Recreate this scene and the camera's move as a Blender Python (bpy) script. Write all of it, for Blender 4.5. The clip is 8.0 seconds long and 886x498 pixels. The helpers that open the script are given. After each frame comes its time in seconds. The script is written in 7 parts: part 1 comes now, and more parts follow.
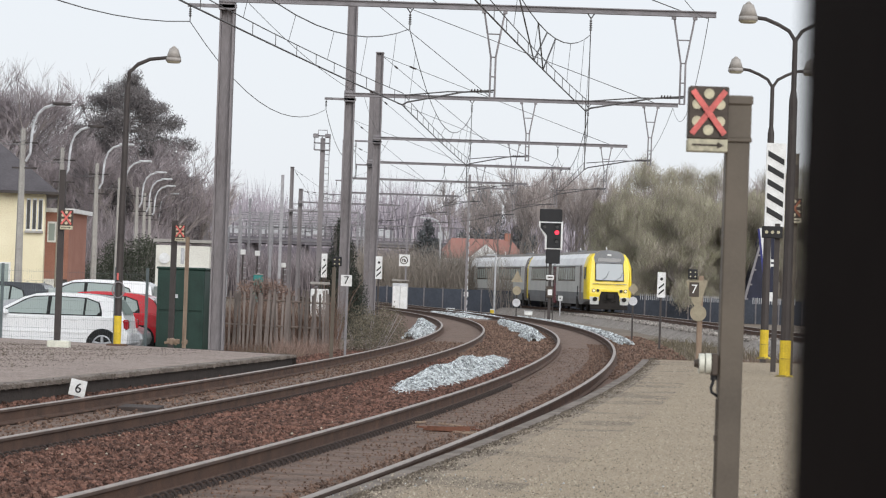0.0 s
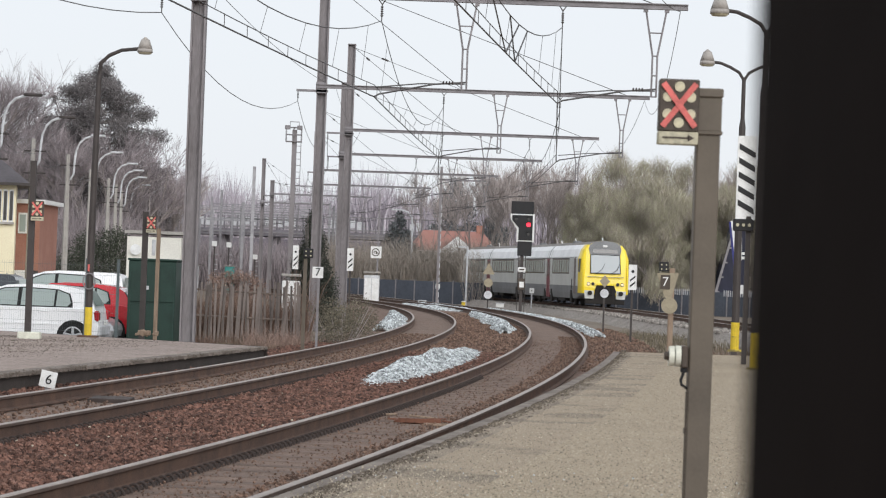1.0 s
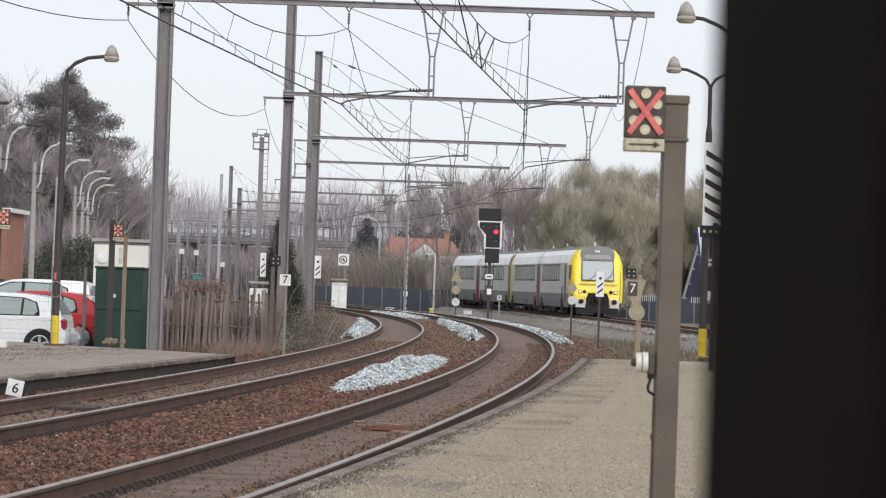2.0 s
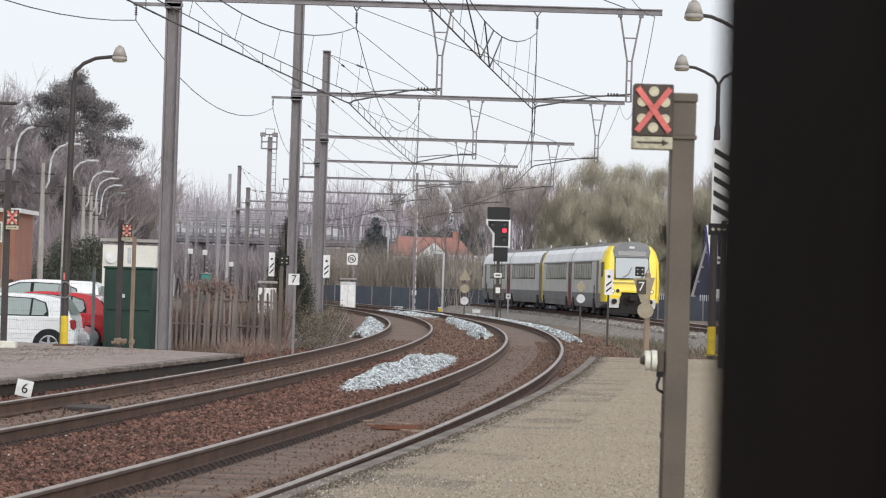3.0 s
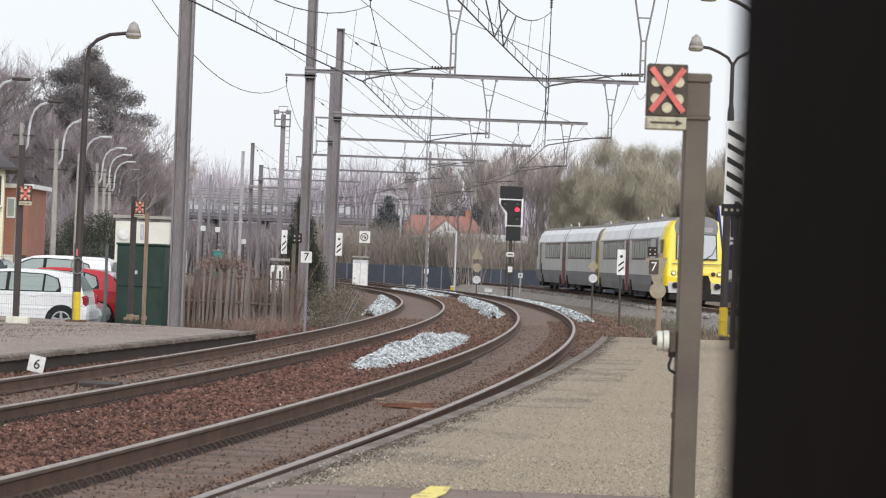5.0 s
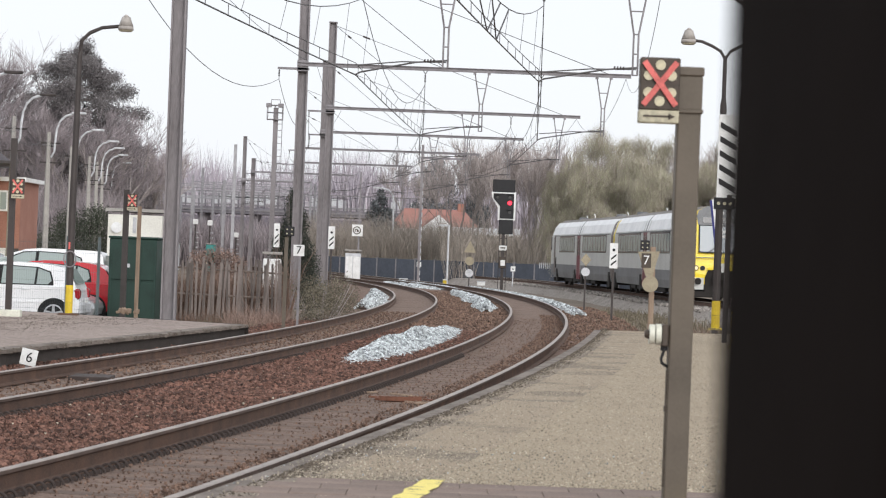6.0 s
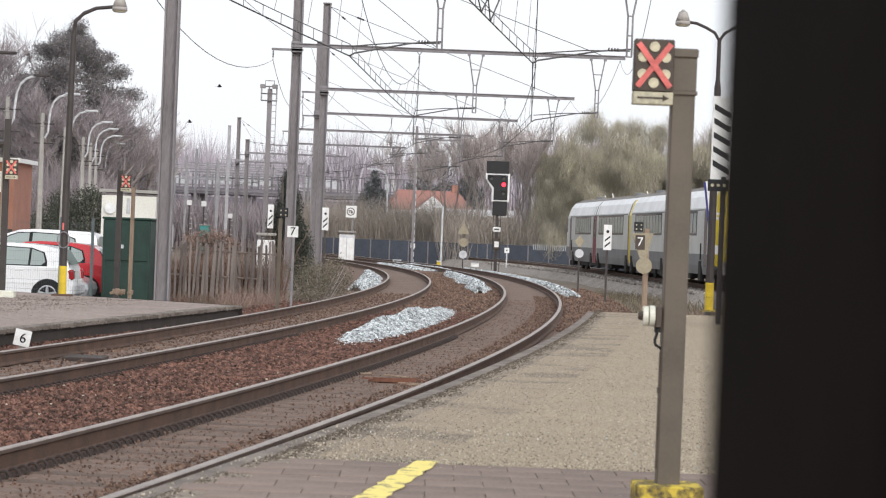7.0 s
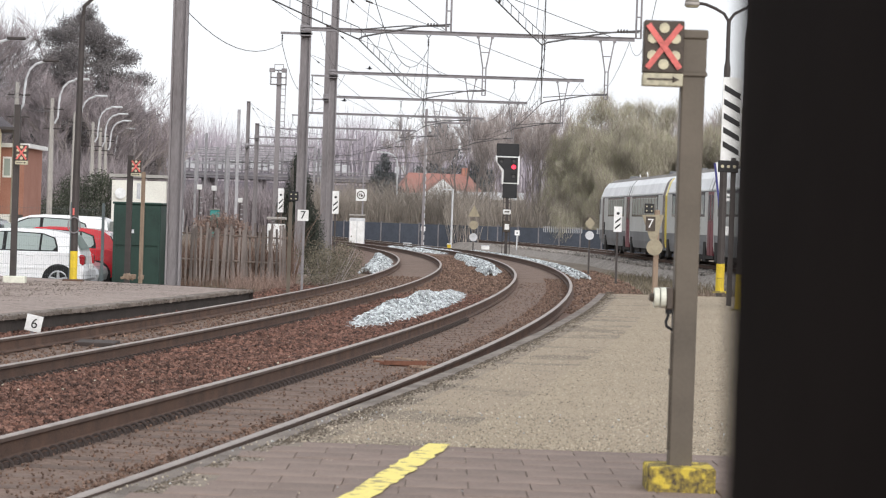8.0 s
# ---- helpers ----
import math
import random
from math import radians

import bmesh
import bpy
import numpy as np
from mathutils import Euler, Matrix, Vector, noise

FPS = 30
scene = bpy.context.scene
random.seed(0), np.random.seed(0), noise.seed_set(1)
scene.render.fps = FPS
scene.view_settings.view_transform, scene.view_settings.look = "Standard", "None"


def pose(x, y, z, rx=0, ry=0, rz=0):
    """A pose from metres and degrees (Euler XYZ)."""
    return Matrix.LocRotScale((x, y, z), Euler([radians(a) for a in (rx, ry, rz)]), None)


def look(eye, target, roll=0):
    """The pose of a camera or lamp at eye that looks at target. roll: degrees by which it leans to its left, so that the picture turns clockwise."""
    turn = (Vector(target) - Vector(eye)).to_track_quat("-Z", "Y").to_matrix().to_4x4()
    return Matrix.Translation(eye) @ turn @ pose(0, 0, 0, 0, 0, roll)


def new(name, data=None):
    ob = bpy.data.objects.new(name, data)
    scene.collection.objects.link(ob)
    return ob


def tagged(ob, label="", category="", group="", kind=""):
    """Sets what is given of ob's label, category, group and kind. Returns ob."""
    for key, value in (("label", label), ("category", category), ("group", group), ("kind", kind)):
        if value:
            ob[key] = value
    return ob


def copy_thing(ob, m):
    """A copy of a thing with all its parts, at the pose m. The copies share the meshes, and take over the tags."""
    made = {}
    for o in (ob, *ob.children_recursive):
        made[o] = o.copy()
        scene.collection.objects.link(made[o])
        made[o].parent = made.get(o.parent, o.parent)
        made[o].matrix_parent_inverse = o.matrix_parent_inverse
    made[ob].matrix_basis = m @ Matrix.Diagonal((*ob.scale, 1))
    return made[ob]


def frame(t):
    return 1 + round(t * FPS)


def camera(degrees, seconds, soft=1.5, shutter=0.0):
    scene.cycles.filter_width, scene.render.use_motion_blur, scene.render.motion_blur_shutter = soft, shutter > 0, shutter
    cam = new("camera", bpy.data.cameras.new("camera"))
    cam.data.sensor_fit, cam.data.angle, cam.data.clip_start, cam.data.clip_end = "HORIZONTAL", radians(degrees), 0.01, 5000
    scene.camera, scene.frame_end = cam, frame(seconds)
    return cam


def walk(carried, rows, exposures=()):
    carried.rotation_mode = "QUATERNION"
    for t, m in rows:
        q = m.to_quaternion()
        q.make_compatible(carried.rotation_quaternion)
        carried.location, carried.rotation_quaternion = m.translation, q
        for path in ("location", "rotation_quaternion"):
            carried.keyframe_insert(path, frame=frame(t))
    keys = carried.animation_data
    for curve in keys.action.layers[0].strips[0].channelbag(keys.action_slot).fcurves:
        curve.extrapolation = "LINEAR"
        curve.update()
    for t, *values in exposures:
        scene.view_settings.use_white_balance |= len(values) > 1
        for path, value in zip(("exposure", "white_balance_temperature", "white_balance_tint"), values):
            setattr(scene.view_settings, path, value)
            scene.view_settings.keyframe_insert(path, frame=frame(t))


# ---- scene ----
# World: z = 0 is the top of the near platform, rails lie at z = RAIL_Z, the eye is at z = 1.3, y runs along the first look.
RAIL_Z, GROUND_Z, BED_Z, BRANCH_Z = -0.26, -0.74, -0.45, -0.12

# ---------------------------------------------------------------- camera
cam = camera(20.67, 8.0, soft=1.17)
# the zoom lens is focused far off, so the pillar beside it is soft
cam.data.dof.use_dof, cam.data.dof.focus_distance, cam.data.dof.aperture_fstop = True, 60.0, 10.0


def aim(yaw, pitch, roll, dx=0.0, dz=0.0):
    """Hand-held view: yaw to the right, pitch up, roll turns the picture clockwise (degrees)."""
    y, p = radians(yaw), radians(pitch)
    eye = Vector((dx, 0, 1.3 + dz))
    return look(eye, eye + Vector((math.sin(y) * math.cos(p), math.cos(y) * math.cos(p), math.sin(p))), roll)


VIEW = [
    (0.0, -1.065, 0.806, 1.99, -0.009),
    (0.5, -1.382, 0.663, 2.13, -0.006),
    (1.0, -0.393, 0.643, 2.11, -0.003),
    (1.5, 0.401, 0.732, 2.00, 0.0005),
    (1.7, 0.374, 0.806, 2.00, 0.0005),
    (2.8, 0.296, 0.859, 1.74, 0.001),
    (3.0, 0.163, 0.806, 1.74, 0.001),
    (3.5, -0.060, 0.651, 1.83, 0.0005),
    (4.0, -0.124, 0.494, 2.14, 0.0),
    (4.5, -0.126, 0.394, 2.14, 0.0007),
    (4.7, -0.126, 0.354, 2.14, 0.0),
    (5.8, 0.014, 0.172, 2.17, 0.0),
    (6.0, 0.067, 0.146, 2.17, 0.0),
    (6.5, 0.212, -0.036, 2.23, 0.0),
    (7.0, 0.229, -0.287, 2.26, 0.0),
    (7.5, 0.218, -0.527, 2.14, 0.0),
    (8.0, 0.000, -0.700, 1.90, -0.002),
]
# the clip's camera slowly opens up
EXPOSURE = [(0.0, -0.05, 6280, 10.5), (1.5, -0.03, 6280, 10.5), (4.0, 0.02, 6300, 11), (6.5, 0.14, 6340, 11.5), (8.0, 0.20, 6370, 11.7)]
walk(cam, [(t, aim(yaw, pitch, roll, dx)) for t, yaw, pitch, roll, dx in VIEW], EXPOSURE)

# ---------------------------------------------------------------- light: bright overcast spring sky
SUN_ELEVATION, SUN_TURN = radians(24), radians(158)
world = bpy.data.worlds.new("overcast_sky")
scene.world = world
world.use_nodes = True
wn, wl = world.node_tree.nodes, world.node_tree.links
wn.clear()
sky = wn.new("ShaderNodeTexSky")
sky.sky_type, sky.sun_disc = "NISHITA", False
sky.sun_elevation, sky.sun_rotation = SUN_ELEVATION, SUN_TURN
sky.dust_density, sky.air_density = 3.0, 1.0
sky_dim = wn.new("ShaderNodeVectorMath")
sky_dim.operation = "SCALE"
sky_dim.inputs["Scale"].default_value = 0.1
cloud = wn.new("ShaderNodeMix")
cloud.data_type = "RGBA"
cloud.inputs["Factor"].default_value = 0.88
cloud.inputs["B"].default_value = (0.965, 0.985, 1.0, 1)
wbg, wout = wn.new("ShaderNodeBackground"), wn.new("ShaderNodeOutputWorld")
wl.new(sky.outputs["Color"], sky_dim.inputs[0])
wl.new(sky_dim.outputs["Vector"], cloud.inputs["A"])
wl.new(cloud.outputs["Result"], wbg.inputs["Color"])
wbg.inputs["Strength"].default_value = 1.0
wl.new(wbg.outputs["Background"], wout.inputs["Surface"])
sun = new("sun", bpy.data.lights.new("sun", "SUN"))
sun.data.energy, sun.data.angle, sun.data.color = 1.7, radians(40), (1.0, 0.97, 0.93)
sun.matrix_world = look((18.7, -46.4, 22.3), (0, 0, 0))


# ---------------------------------------------------------------- materials
def material(name, base, rough=0.8, metal=0.0, dark=None, light=None, scale=8.0, fine=60.0, bump=0.2, amount=0.5,
             per_object=0.0, stretch=(1, 1, 1), coat=0.0, per_island=0.0, gloss=0.4, edge=(0.35, 0.7)):
    """A surface with coarse stains (dark), fine grain (light) and relief, in object space at real size."""
    m = bpy.data.materials.new(name)
    m.use_nodes = True
    nt = m.node_tree
    n, l = nt.nodes, nt.links
    bsdf = n["Principled BSDF"]
    bsdf.inputs["Roughness"].default_value = rough
    bsdf.inputs["Metallic"].default_value = metal
    bsdf.inputs["Coat Weight"].default_value = coat
    bsdf.inputs["Specular IOR Level"].default_value = gloss
    dark = dark or tuple(c * 0.6 for c in base)
    light = light or tuple(min(1, c * 1.25) for c in base)
    tc = n.new("ShaderNodeTexCoord")
    mp = n.new("ShaderNodeMapping")
    mp.inputs["Scale"].default_value = stretch
    l.new(tc.outputs["Object"], mp.inputs["Vector"])
    big, small = n.new("ShaderNodeTexNoise"), n.new("ShaderNodeTexNoise")
    big.inputs["Scale"].default_value, small.inputs["Scale"].default_value = scale, fine
    big.inputs["Detail"].default_value, small.inputs["Detail"].default_value = 5, 3
    ramp = n.new("ShaderNodeValToRGB")
    ramp.color_ramp.elements[0].position, ramp.color_ramp.elements[1].position = edge
    l.new(mp.outputs["Vector"], big.inputs["Vector"]), l.new(mp.outputs["Vector"], small.inputs["Vector"])
    l.new(big.outputs["Fac"], ramp.inputs["Fac"])
    a = n.new("ShaderNodeMix")
    a.data_type = "RGBA"
    a.inputs["A"].default_value, a.inputs["B"].default_value = (*dark, 1), (*base, 1)
    l.new(ramp.outputs["Color"], a.inputs["Factor"])
    b = n.new("ShaderNodeMix")
    b.data_type = "RGBA"
    b.inputs["B"].default_value = (*light, 1)
    r2 = n.new("ShaderNodeMapRange")
    r2.inputs["From Min"].default_value, r2.inputs["From Max"].default_value = 0.33, 0.72
    r2.inputs["To Max"].default_value = amount
    l.new(small.outputs["Fac"], r2.inputs["Value"])
    l.new(a.outputs["Result"], b.inputs["A"]), l.new(r2.outputs["Result"], b.inputs["Factor"])
    last = b.outputs["Result"]
    if per_object or per_island:
        src = n.new("ShaderNodeObjectInfo").outputs["Random"] if per_object else n.new("ShaderNodeNewGeometry").outputs["Random Per Island"]
        k = per_object or per_island
        mr = n.new("ShaderNodeMapRange")
        mr.inputs["To Min"].default_value, mr.inputs["To Max"].default_value = 1 - k, 1 + k
        l.new(src, mr.inputs["Value"])
        sc = n.new("ShaderNodeVectorMath")
        sc.operation = "SCALE"
        l.new(last, sc.inputs[0]), l.new(mr.outputs["Result"], sc.inputs["Scale"])
        last = sc.outputs["Vector"]
    l.new(last, bsdf.inputs["Base Color"])
    if bump:
        bp = n.new("ShaderNodeBump")
        bp.inputs["Strength"].default_value = bump
        bp.inputs["Distance"].default_value = 0.02
        l.new(small.outputs["Fac"], bp.inputs["Height"])
        l.new(bp.outputs["Normal"], bsdf.inputs["Normal"])
    return m


def glow(name, colour, strength):
    m = bpy.data.materials.new(name)
    m.use_nodes = True
    b = m.node_tree.nodes["Principled BSDF"]
    b.inputs["Base Color"].default_value = (*colour, 1)
    b.inputs["Emission Color"].default_value = (*colour, 1)
    b.inputs["Emission Strength"].default_value = strength
    return m


def glass(name, tint=(0.05, 0.06, 0.06), rough=0.06):
    m = bpy.data.materials.new(name)
    m.use_nodes = True
    b = m.node_tree.nodes["Principled BSDF"]
    b.inputs["Base Color"].default_value = (*tint, 1)
    b.inputs["Roughness"].default_value = rough
    b.inputs["Specular IOR Level"].default_value = 0.9
    return m


M = dict(
    gravel=material("platform_gravel", (0.292, 0.228, 0.155), 0.95, dark=(0.19, 0.145, 0.098), light=(0.53, 0.45, 0.335), scale=1.2, fine=75, bump=1.0, amount=0.95, stretch=(0.35, 1.0, 1.0), edge=(0.3, 0.75)),
    worngravel=material("worn_gravel_and_moss", (0.275, 0.212, 0.145), 0.95, dark=(0.105, 0.082, 0.058), light=(0.47, 0.40, 0.31), scale=1.3, fine=75, bump=1.0, amount=0.85, stretch=(0.6, 0.8, 1.0), edge=(0.40, 0.50)),
    mossgravel=material("mossy_dirt_and_gravel", (0.235, 0.19, 0.14), 0.95, dark=(0.088, 0.068, 0.05), light=(0.40, 0.34, 0.27), scale=1.3, fine=60, bump=1.0, amount=0.7, stretch=(0.6, 0.8, 1.0), edge=(0.43, 0.56)),
    fargravel=material("brown_platform_grit", (0.25, 0.195, 0.165), 0.95, dark=(0.15, 0.112, 0.094), light=(0.46, 0.385, 0.345), scale=1.3, fine=30, bump=0.9, amount=0.9, stretch=(0.5, 1, 1)),
    concrete=material("edge_concrete", (0.215, 0.183, 0.158), 0.9, dark=(0.105, 0.085, 0.07), scale=2.6, fine=45, bump=0.5, edge=(0.42, 0.6)),
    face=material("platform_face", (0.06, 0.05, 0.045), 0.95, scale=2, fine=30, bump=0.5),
    paver=material("clay_paver", (0.245, 0.185, 0.155), 0.9, dark=(0.16, 0.12, 0.10), scale=2.2, fine=70, bump=0.35, per_object=0.10),
    joint=material("paver_joint", (0.27, 0.225, 0.18), 0.95, scale=5, fine=60),
    ballast=material("ballast_bed", (0.135, 0.078, 0.057), 0.95, dark=(0.08, 0.05, 0.039), light=(0.27, 0.185, 0.145), scale=0.9, fine=22, bump=1.0, amount=0.8),
    stone=material("ballast_stone", (0.132, 0.063, 0.047), 0.95, dark=(0.054, 0.028, 0.023), light=(0.29, 0.17, 0.125), scale=2, fine=40, bump=0.3, per_island=0.7),
    bedgrey=material("dusty_track_bed", (0.172, 0.114, 0.086), 0.95, dark=(0.095, 0.061, 0.047), light=(0.285, 0.21, 0.168), scale=1.2, fine=26, bump=0.9, amount=0.7),
    newstone=material("fresh_limestone", (0.54, 0.58, 0.59), 0.9, dark=(0.20, 0.22, 0.23), light=(0.76, 0.79, 0.80), scale=3, fine=50, bump=0.3, per_island=0.65),
    railtop=material("worn_rail_steel", (0.36, 0.30, 0.262), 0.45, 0.45, scale=3, fine=50, bump=0.05),
    rust=material("rail_rust", (0.118, 0.068, 0.047), 0.85, dark=(0.05, 0.033, 0.027), scale=3, fine=60, bump=0.3),
    greywood=material("grey_paling_wood", (0.215, 0.185, 0.17), 0.95, dark=(0.11, 0.092, 0.083), scale=4, fine=40, bump=0.3, stretch=(4, 4, 0.4), per_object=0.4),
    railside=material("rubbed_rail_side", (0.11, 0.077, 0.062), 0.75, 0.1, scale=3, fine=50, bump=0.1),
    clip=material("rail_fastening", (0.06, 0.045, 0.04), 0.8, scale=5, fine=60),
    branchbed=material("grey_branch_bed", (0.235, 0.205, 0.18), 0.95, dark=(0.12, 0.098, 0.083), light=(0.42, 0.39, 0.355), scale=0.8, fine=11, bump=1.0, amount=0.8),
    sleeper=material("dusty_sleeper", (0.19, 0.138, 0.112), 0.95, dark=(0.10, 0.07, 0.056), scale=3, fine=40, bump=0.5, per_object=0.2),
    mast=material("weathered_mast", (0.255, 0.238, 0.245), 0.65, 0.1, dark=(0.155, 0.14, 0.143), scale=2, fine=30, bump=0.15, stretch=(1, 1, 0.2)),
    steel=material("grey_steel", (0.27, 0.255, 0.265), 0.6, 0.2, scale=3, fine=40, bump=0.1),
    wire=material("overhead_wire", (0.12, 0.115, 0.115), 0.6, 0.5, scale=3, fine=40, bump=0.0),
    brownpost=material("brown_painted_post", (0.14, 0.115, 0.088), 0.55, scale=2, fine=50, bump=0.03, amount=0.15),
    darkpost=material("dark_painted_post", (0.06, 0.05, 0.047), 0.6, scale=3, fine=50, bump=0.1),
    # brown taken almost to black, without gloss, to hold the column's shade
    pillar=material("shade_dark_pillar", (0.013, 0.0095, 0.0085), 0.9, scale=3, fine=30, bump=0.1, gloss=0.02),
    yellow=material("yellow_paint", (0.72, 0.52, 0.03), 0.6, dark=(0.50, 0.36, 0.03), scale=6, fine=40, bump=0.1),
    trainyellow=material("train_yellow", (0.86, 0.64, 0.012), 0.35, dark=(0.70, 0.53, 0.02), scale=0.8, fine=20, bump=0.02, coat=0.3),
    wornyellow=material("worn_yellow_base", (0.55, 0.42, 0.06), 0.9, dark=(0.07, 0.055, 0.04), scale=11, fine=50, bump=0.4, edge=(0.50, 0.57)),
    lineyellow=material("platform_line_paint", (0.78, 0.66, 0.20), 0.85, dark=(0.22, 0.18, 0.12), scale=12, fine=50, bump=0.3, edge=(0.36, 0.46)),
    white=material("white_enamel", (0.80, 0.81, 0.80), 0.5, dark=(0.62, 0.62, 0.6), scale=4, fine=40, bump=0.03),
    black=material("black_enamel", (0.015, 0.015, 0.017), 0.55, scale=4, fine=40, bump=0.03),
    red=material("red_reflector", (0.74, 0.17, 0.15), 0.5, scale=5, fine=40, bump=0.03),
    panelbrown=material("dark_brown_panel", (0.075, 0.057, 0.044), 0.55, scale=5, fine=40, bump=0.05),
    lens=material("pale_lens", (0.62, 0.57, 0.40), 0.35, scale=5, fine=40, bump=0.02),
    cream=material("cream_plate", (0.58, 0.54, 0.40), 0.6, scale=5, fine=40, bump=0.05),
    wood=material("weathered_wood", (0.21, 0.17, 0.145), 0.95, dark=(0.11, 0.085, 0.07), scale=4, fine=40, bump=0.4, stretch=(4, 4, 0.4), per_object=0.3),
    # bark and twigs are lightened to imitate haze over the far trees
    bark=material("hazed_grey_bark", (0.33, 0.29, 0.272), 0.95, scale=3, fine=25, bump=0.5, per_object=0.15),
    twig=material("hazed_bare_twigs", (0.47, 0.415, 0.395), 0.95, scale=1, fine=10, bump=0.0, per_island=0.3),
    willow=material("spring_willow", (0.47, 0.458, 0.325), 0.9, dark=(0.37, 0.355, 0.25), light=(0.51, 0.49, 0.35), scale=0.25, fine=3, bump=0.0, per_island=0.22),
    # needles greyed and paled: distance haze put into their colour
    pine=material("hazed_pine_needles", (0.20, 0.186, 0.187), 0.95, dark=(0.15, 0.138, 0.138), light=(0.25, 0.232, 0.23), scale=0.35, fine=4, bump=0.0, per_island=0.2),
    drybrown=material("dry_hedge_leaves", (0.30, 0.215, 0.175), 0.95, dark=(0.19, 0.13, 0.11), scale=1, fine=8, bump=0.0, per_island=0.4),
    bramble=material("dry_bramble", (0.19, 0.125, 0.095), 0.95, scale=1, fine=8, bump=0.0, per_island=0.4),
    grass=material("dry_grass", (0.17, 0.145, 0.10), 0.95, dark=(0.10, 0.085, 0.06), scale=0.6, fine=12, bump=0.4, per_island=0.3),
    ground=material("rough_ground", (0.20, 0.16, 0.125), 0.95, dark=(0.12, 0.10, 0.075), scale=0.15, fine=6, bump=0.6),
    asphalt=material("car_park_asphalt", (0.12, 0.115, 0.115), 0.9, scale=0.8, fine=40, bump=0.3),
    trainwhite=material("train_silver_white", (0.88, 0.89, 0.89), 0.4, dark=(0.70, 0.71, 0.72), scale=0.8, fine=12, bump=0.02),
    doorbrown=material("grimy_brown_panel", (0.20, 0.165, 0.15), 0.6, scale=1.2, fine=14, bump=0.03),
    # pale base paints in reflections and light seen through the car
    sideglass=glass("pale_reflection_glass", (0.40, 0.45, 0.42), 0.06),
    traingrey=material("train_grey", (0.56, 0.57, 0.545), 0.4, dark=(0.45, 0.455, 0.435), scale=0.7, fine=12, bump=0.02),
    traindark=material("train_skirt_grey", (0.195, 0.20, 0.205), 0.5, scale=0.9, fine=14, bump=0.05),
    trainroof=material("train_roof", (0.22, 0.20, 0.185), 0.8, dark=(0.13, 0.12, 0.11), scale=0.9, fine=14, bump=0.1),
    traindoor=material("train_red_door", (0.19, 0.03, 0.042), 0.4, scale=0.9, fine=14, bump=0.02),
    # near-black grime, also used for the shade of recesses and openings
    under=material("underframe_grime_and_shade", (0.025, 0.022, 0.02), 0.9, scale=2, fine=20, bump=0.2),
    glazing=glass("train_glazing", (0.045, 0.055, 0.055), 0.08),
    # base colour lightened to stand for daylight reflected on the panes
    carglass=glass("reflection_pale_glazing", (0.33, 0.39, 0.37), 0.05),
    plaster=material("pale_plaster", (0.74, 0.73, 0.66), 0.9, dark=(0.62, 0.60, 0.54), scale=0.8, fine=18, bump=0.08),
    carwhite=material("white_car_paint", (0.93, 0.94, 0.95), 0.25, dark=(0.86, 0.87, 0.88), scale=1, fine=20, bump=0.0, coat=0.6),
    taillight=material("tail_light_red", (0.40, 0.012, 0.02), 0.25, scale=3, fine=30, bump=0.0, coat=0.5),
    carred=material("red_car_paint", (0.62, 0.02, 0.03), 0.25, dark=(0.5, 0.02, 0.03), scale=1, fine=20, bump=0.0, coat=0.6),
    carsilver=material("silver_car_paint", (0.45, 0.46, 0.48), 0.3, 0.4, scale=1, fine=20, bump=0.0, coat=0.6),
    cardark=material("dark_car_paint", (0.05, 0.055, 0.065), 0.25, 0.2, scale=1, fine=20, bump=0.0, coat=0.6),
    tyre=material("tyre_rubber", (0.018, 0.018, 0.018), 0.85, scale=6, fine=50, bump=0.1),
    green=material("green_container", (0.018, 0.046, 0.035), 0.6, scale=2, fine=30, bump=0.08),
    bluepost=material("blue_fence_post", (0.06, 0.085, 0.2), 0.5, scale=3, fine=30, bump=0.02),
    fence=material("green_mesh_fence", (0.13, 0.16, 0.165), 0.6, scale=3, fine=30, bump=0.0),
    barrier=material("slate_noise_barrier", (0.074, 0.086, 0.11), 0.8, dark=(0.045, 0.05, 0.063), scale=0.6, fine=9, bump=0.1, per_object=0.12),
    paleconcrete=material("pale_concrete", (0.42, 0.40, 0.37), 0.9, scale=1, fine=20, bump=0.2),
    yellowwall=material("cream_render_wall", (0.86, 0.78, 0.57), 0.9, dark=(0.74, 0.65, 0.45), scale=0.7, fine=20, bump=0.1),
    brickwall=material("red_brick_wall", (0.36, 0.185, 0.14), 0.9, dark=(0.28, 0.13, 0.095), scale=1, fine=14, bump=0.2),
    slate=material("dark_roof_slate", (0.12, 0.11, 0.12), 0.8, scale=1, fine=14, bump=0.2, per_island=0.3),
    # orange dulled in the colour itself to give the far roof its haze
    rooftile=material("hazed_orange_tile", (0.35, 0.175, 0.145), 0.85, dark=(0.27, 0.13, 0.105), scale=1, fine=14, bump=0.2),
    bridge=material("bridge_girder", (0.20, 0.19, 0.21), 0.8, scale=0.5, fine=8, bump=0.1),
    lampwhite=material("pale_lamp_arm", (0.62, 0.63, 0.65), 0.5, 0.2, scale=3, fine=30, bump=0.0),
    signalred=glow("signal_red_light", (1.0, 0.03, 0.06), 1.6),
    headlight=glow("head_light", (1.0, 0.85, 0.5), 0.2),
    navy=material("dark_navy_panel", (0.025, 0.027, 0.05), 0.7, scale=2, fine=20, bump=0.05),
    teal=material("teal_enamel", (0.05, 0.27, 0.25), 0.5, scale=3, fine=20, bump=0.02),
    abutment=material("mauve_backdrop", (0.205, 0.185, 0.215), 0.9, dark=(0.15, 0.135, 0.155), scale=0.35, fine=3, bump=0.1),
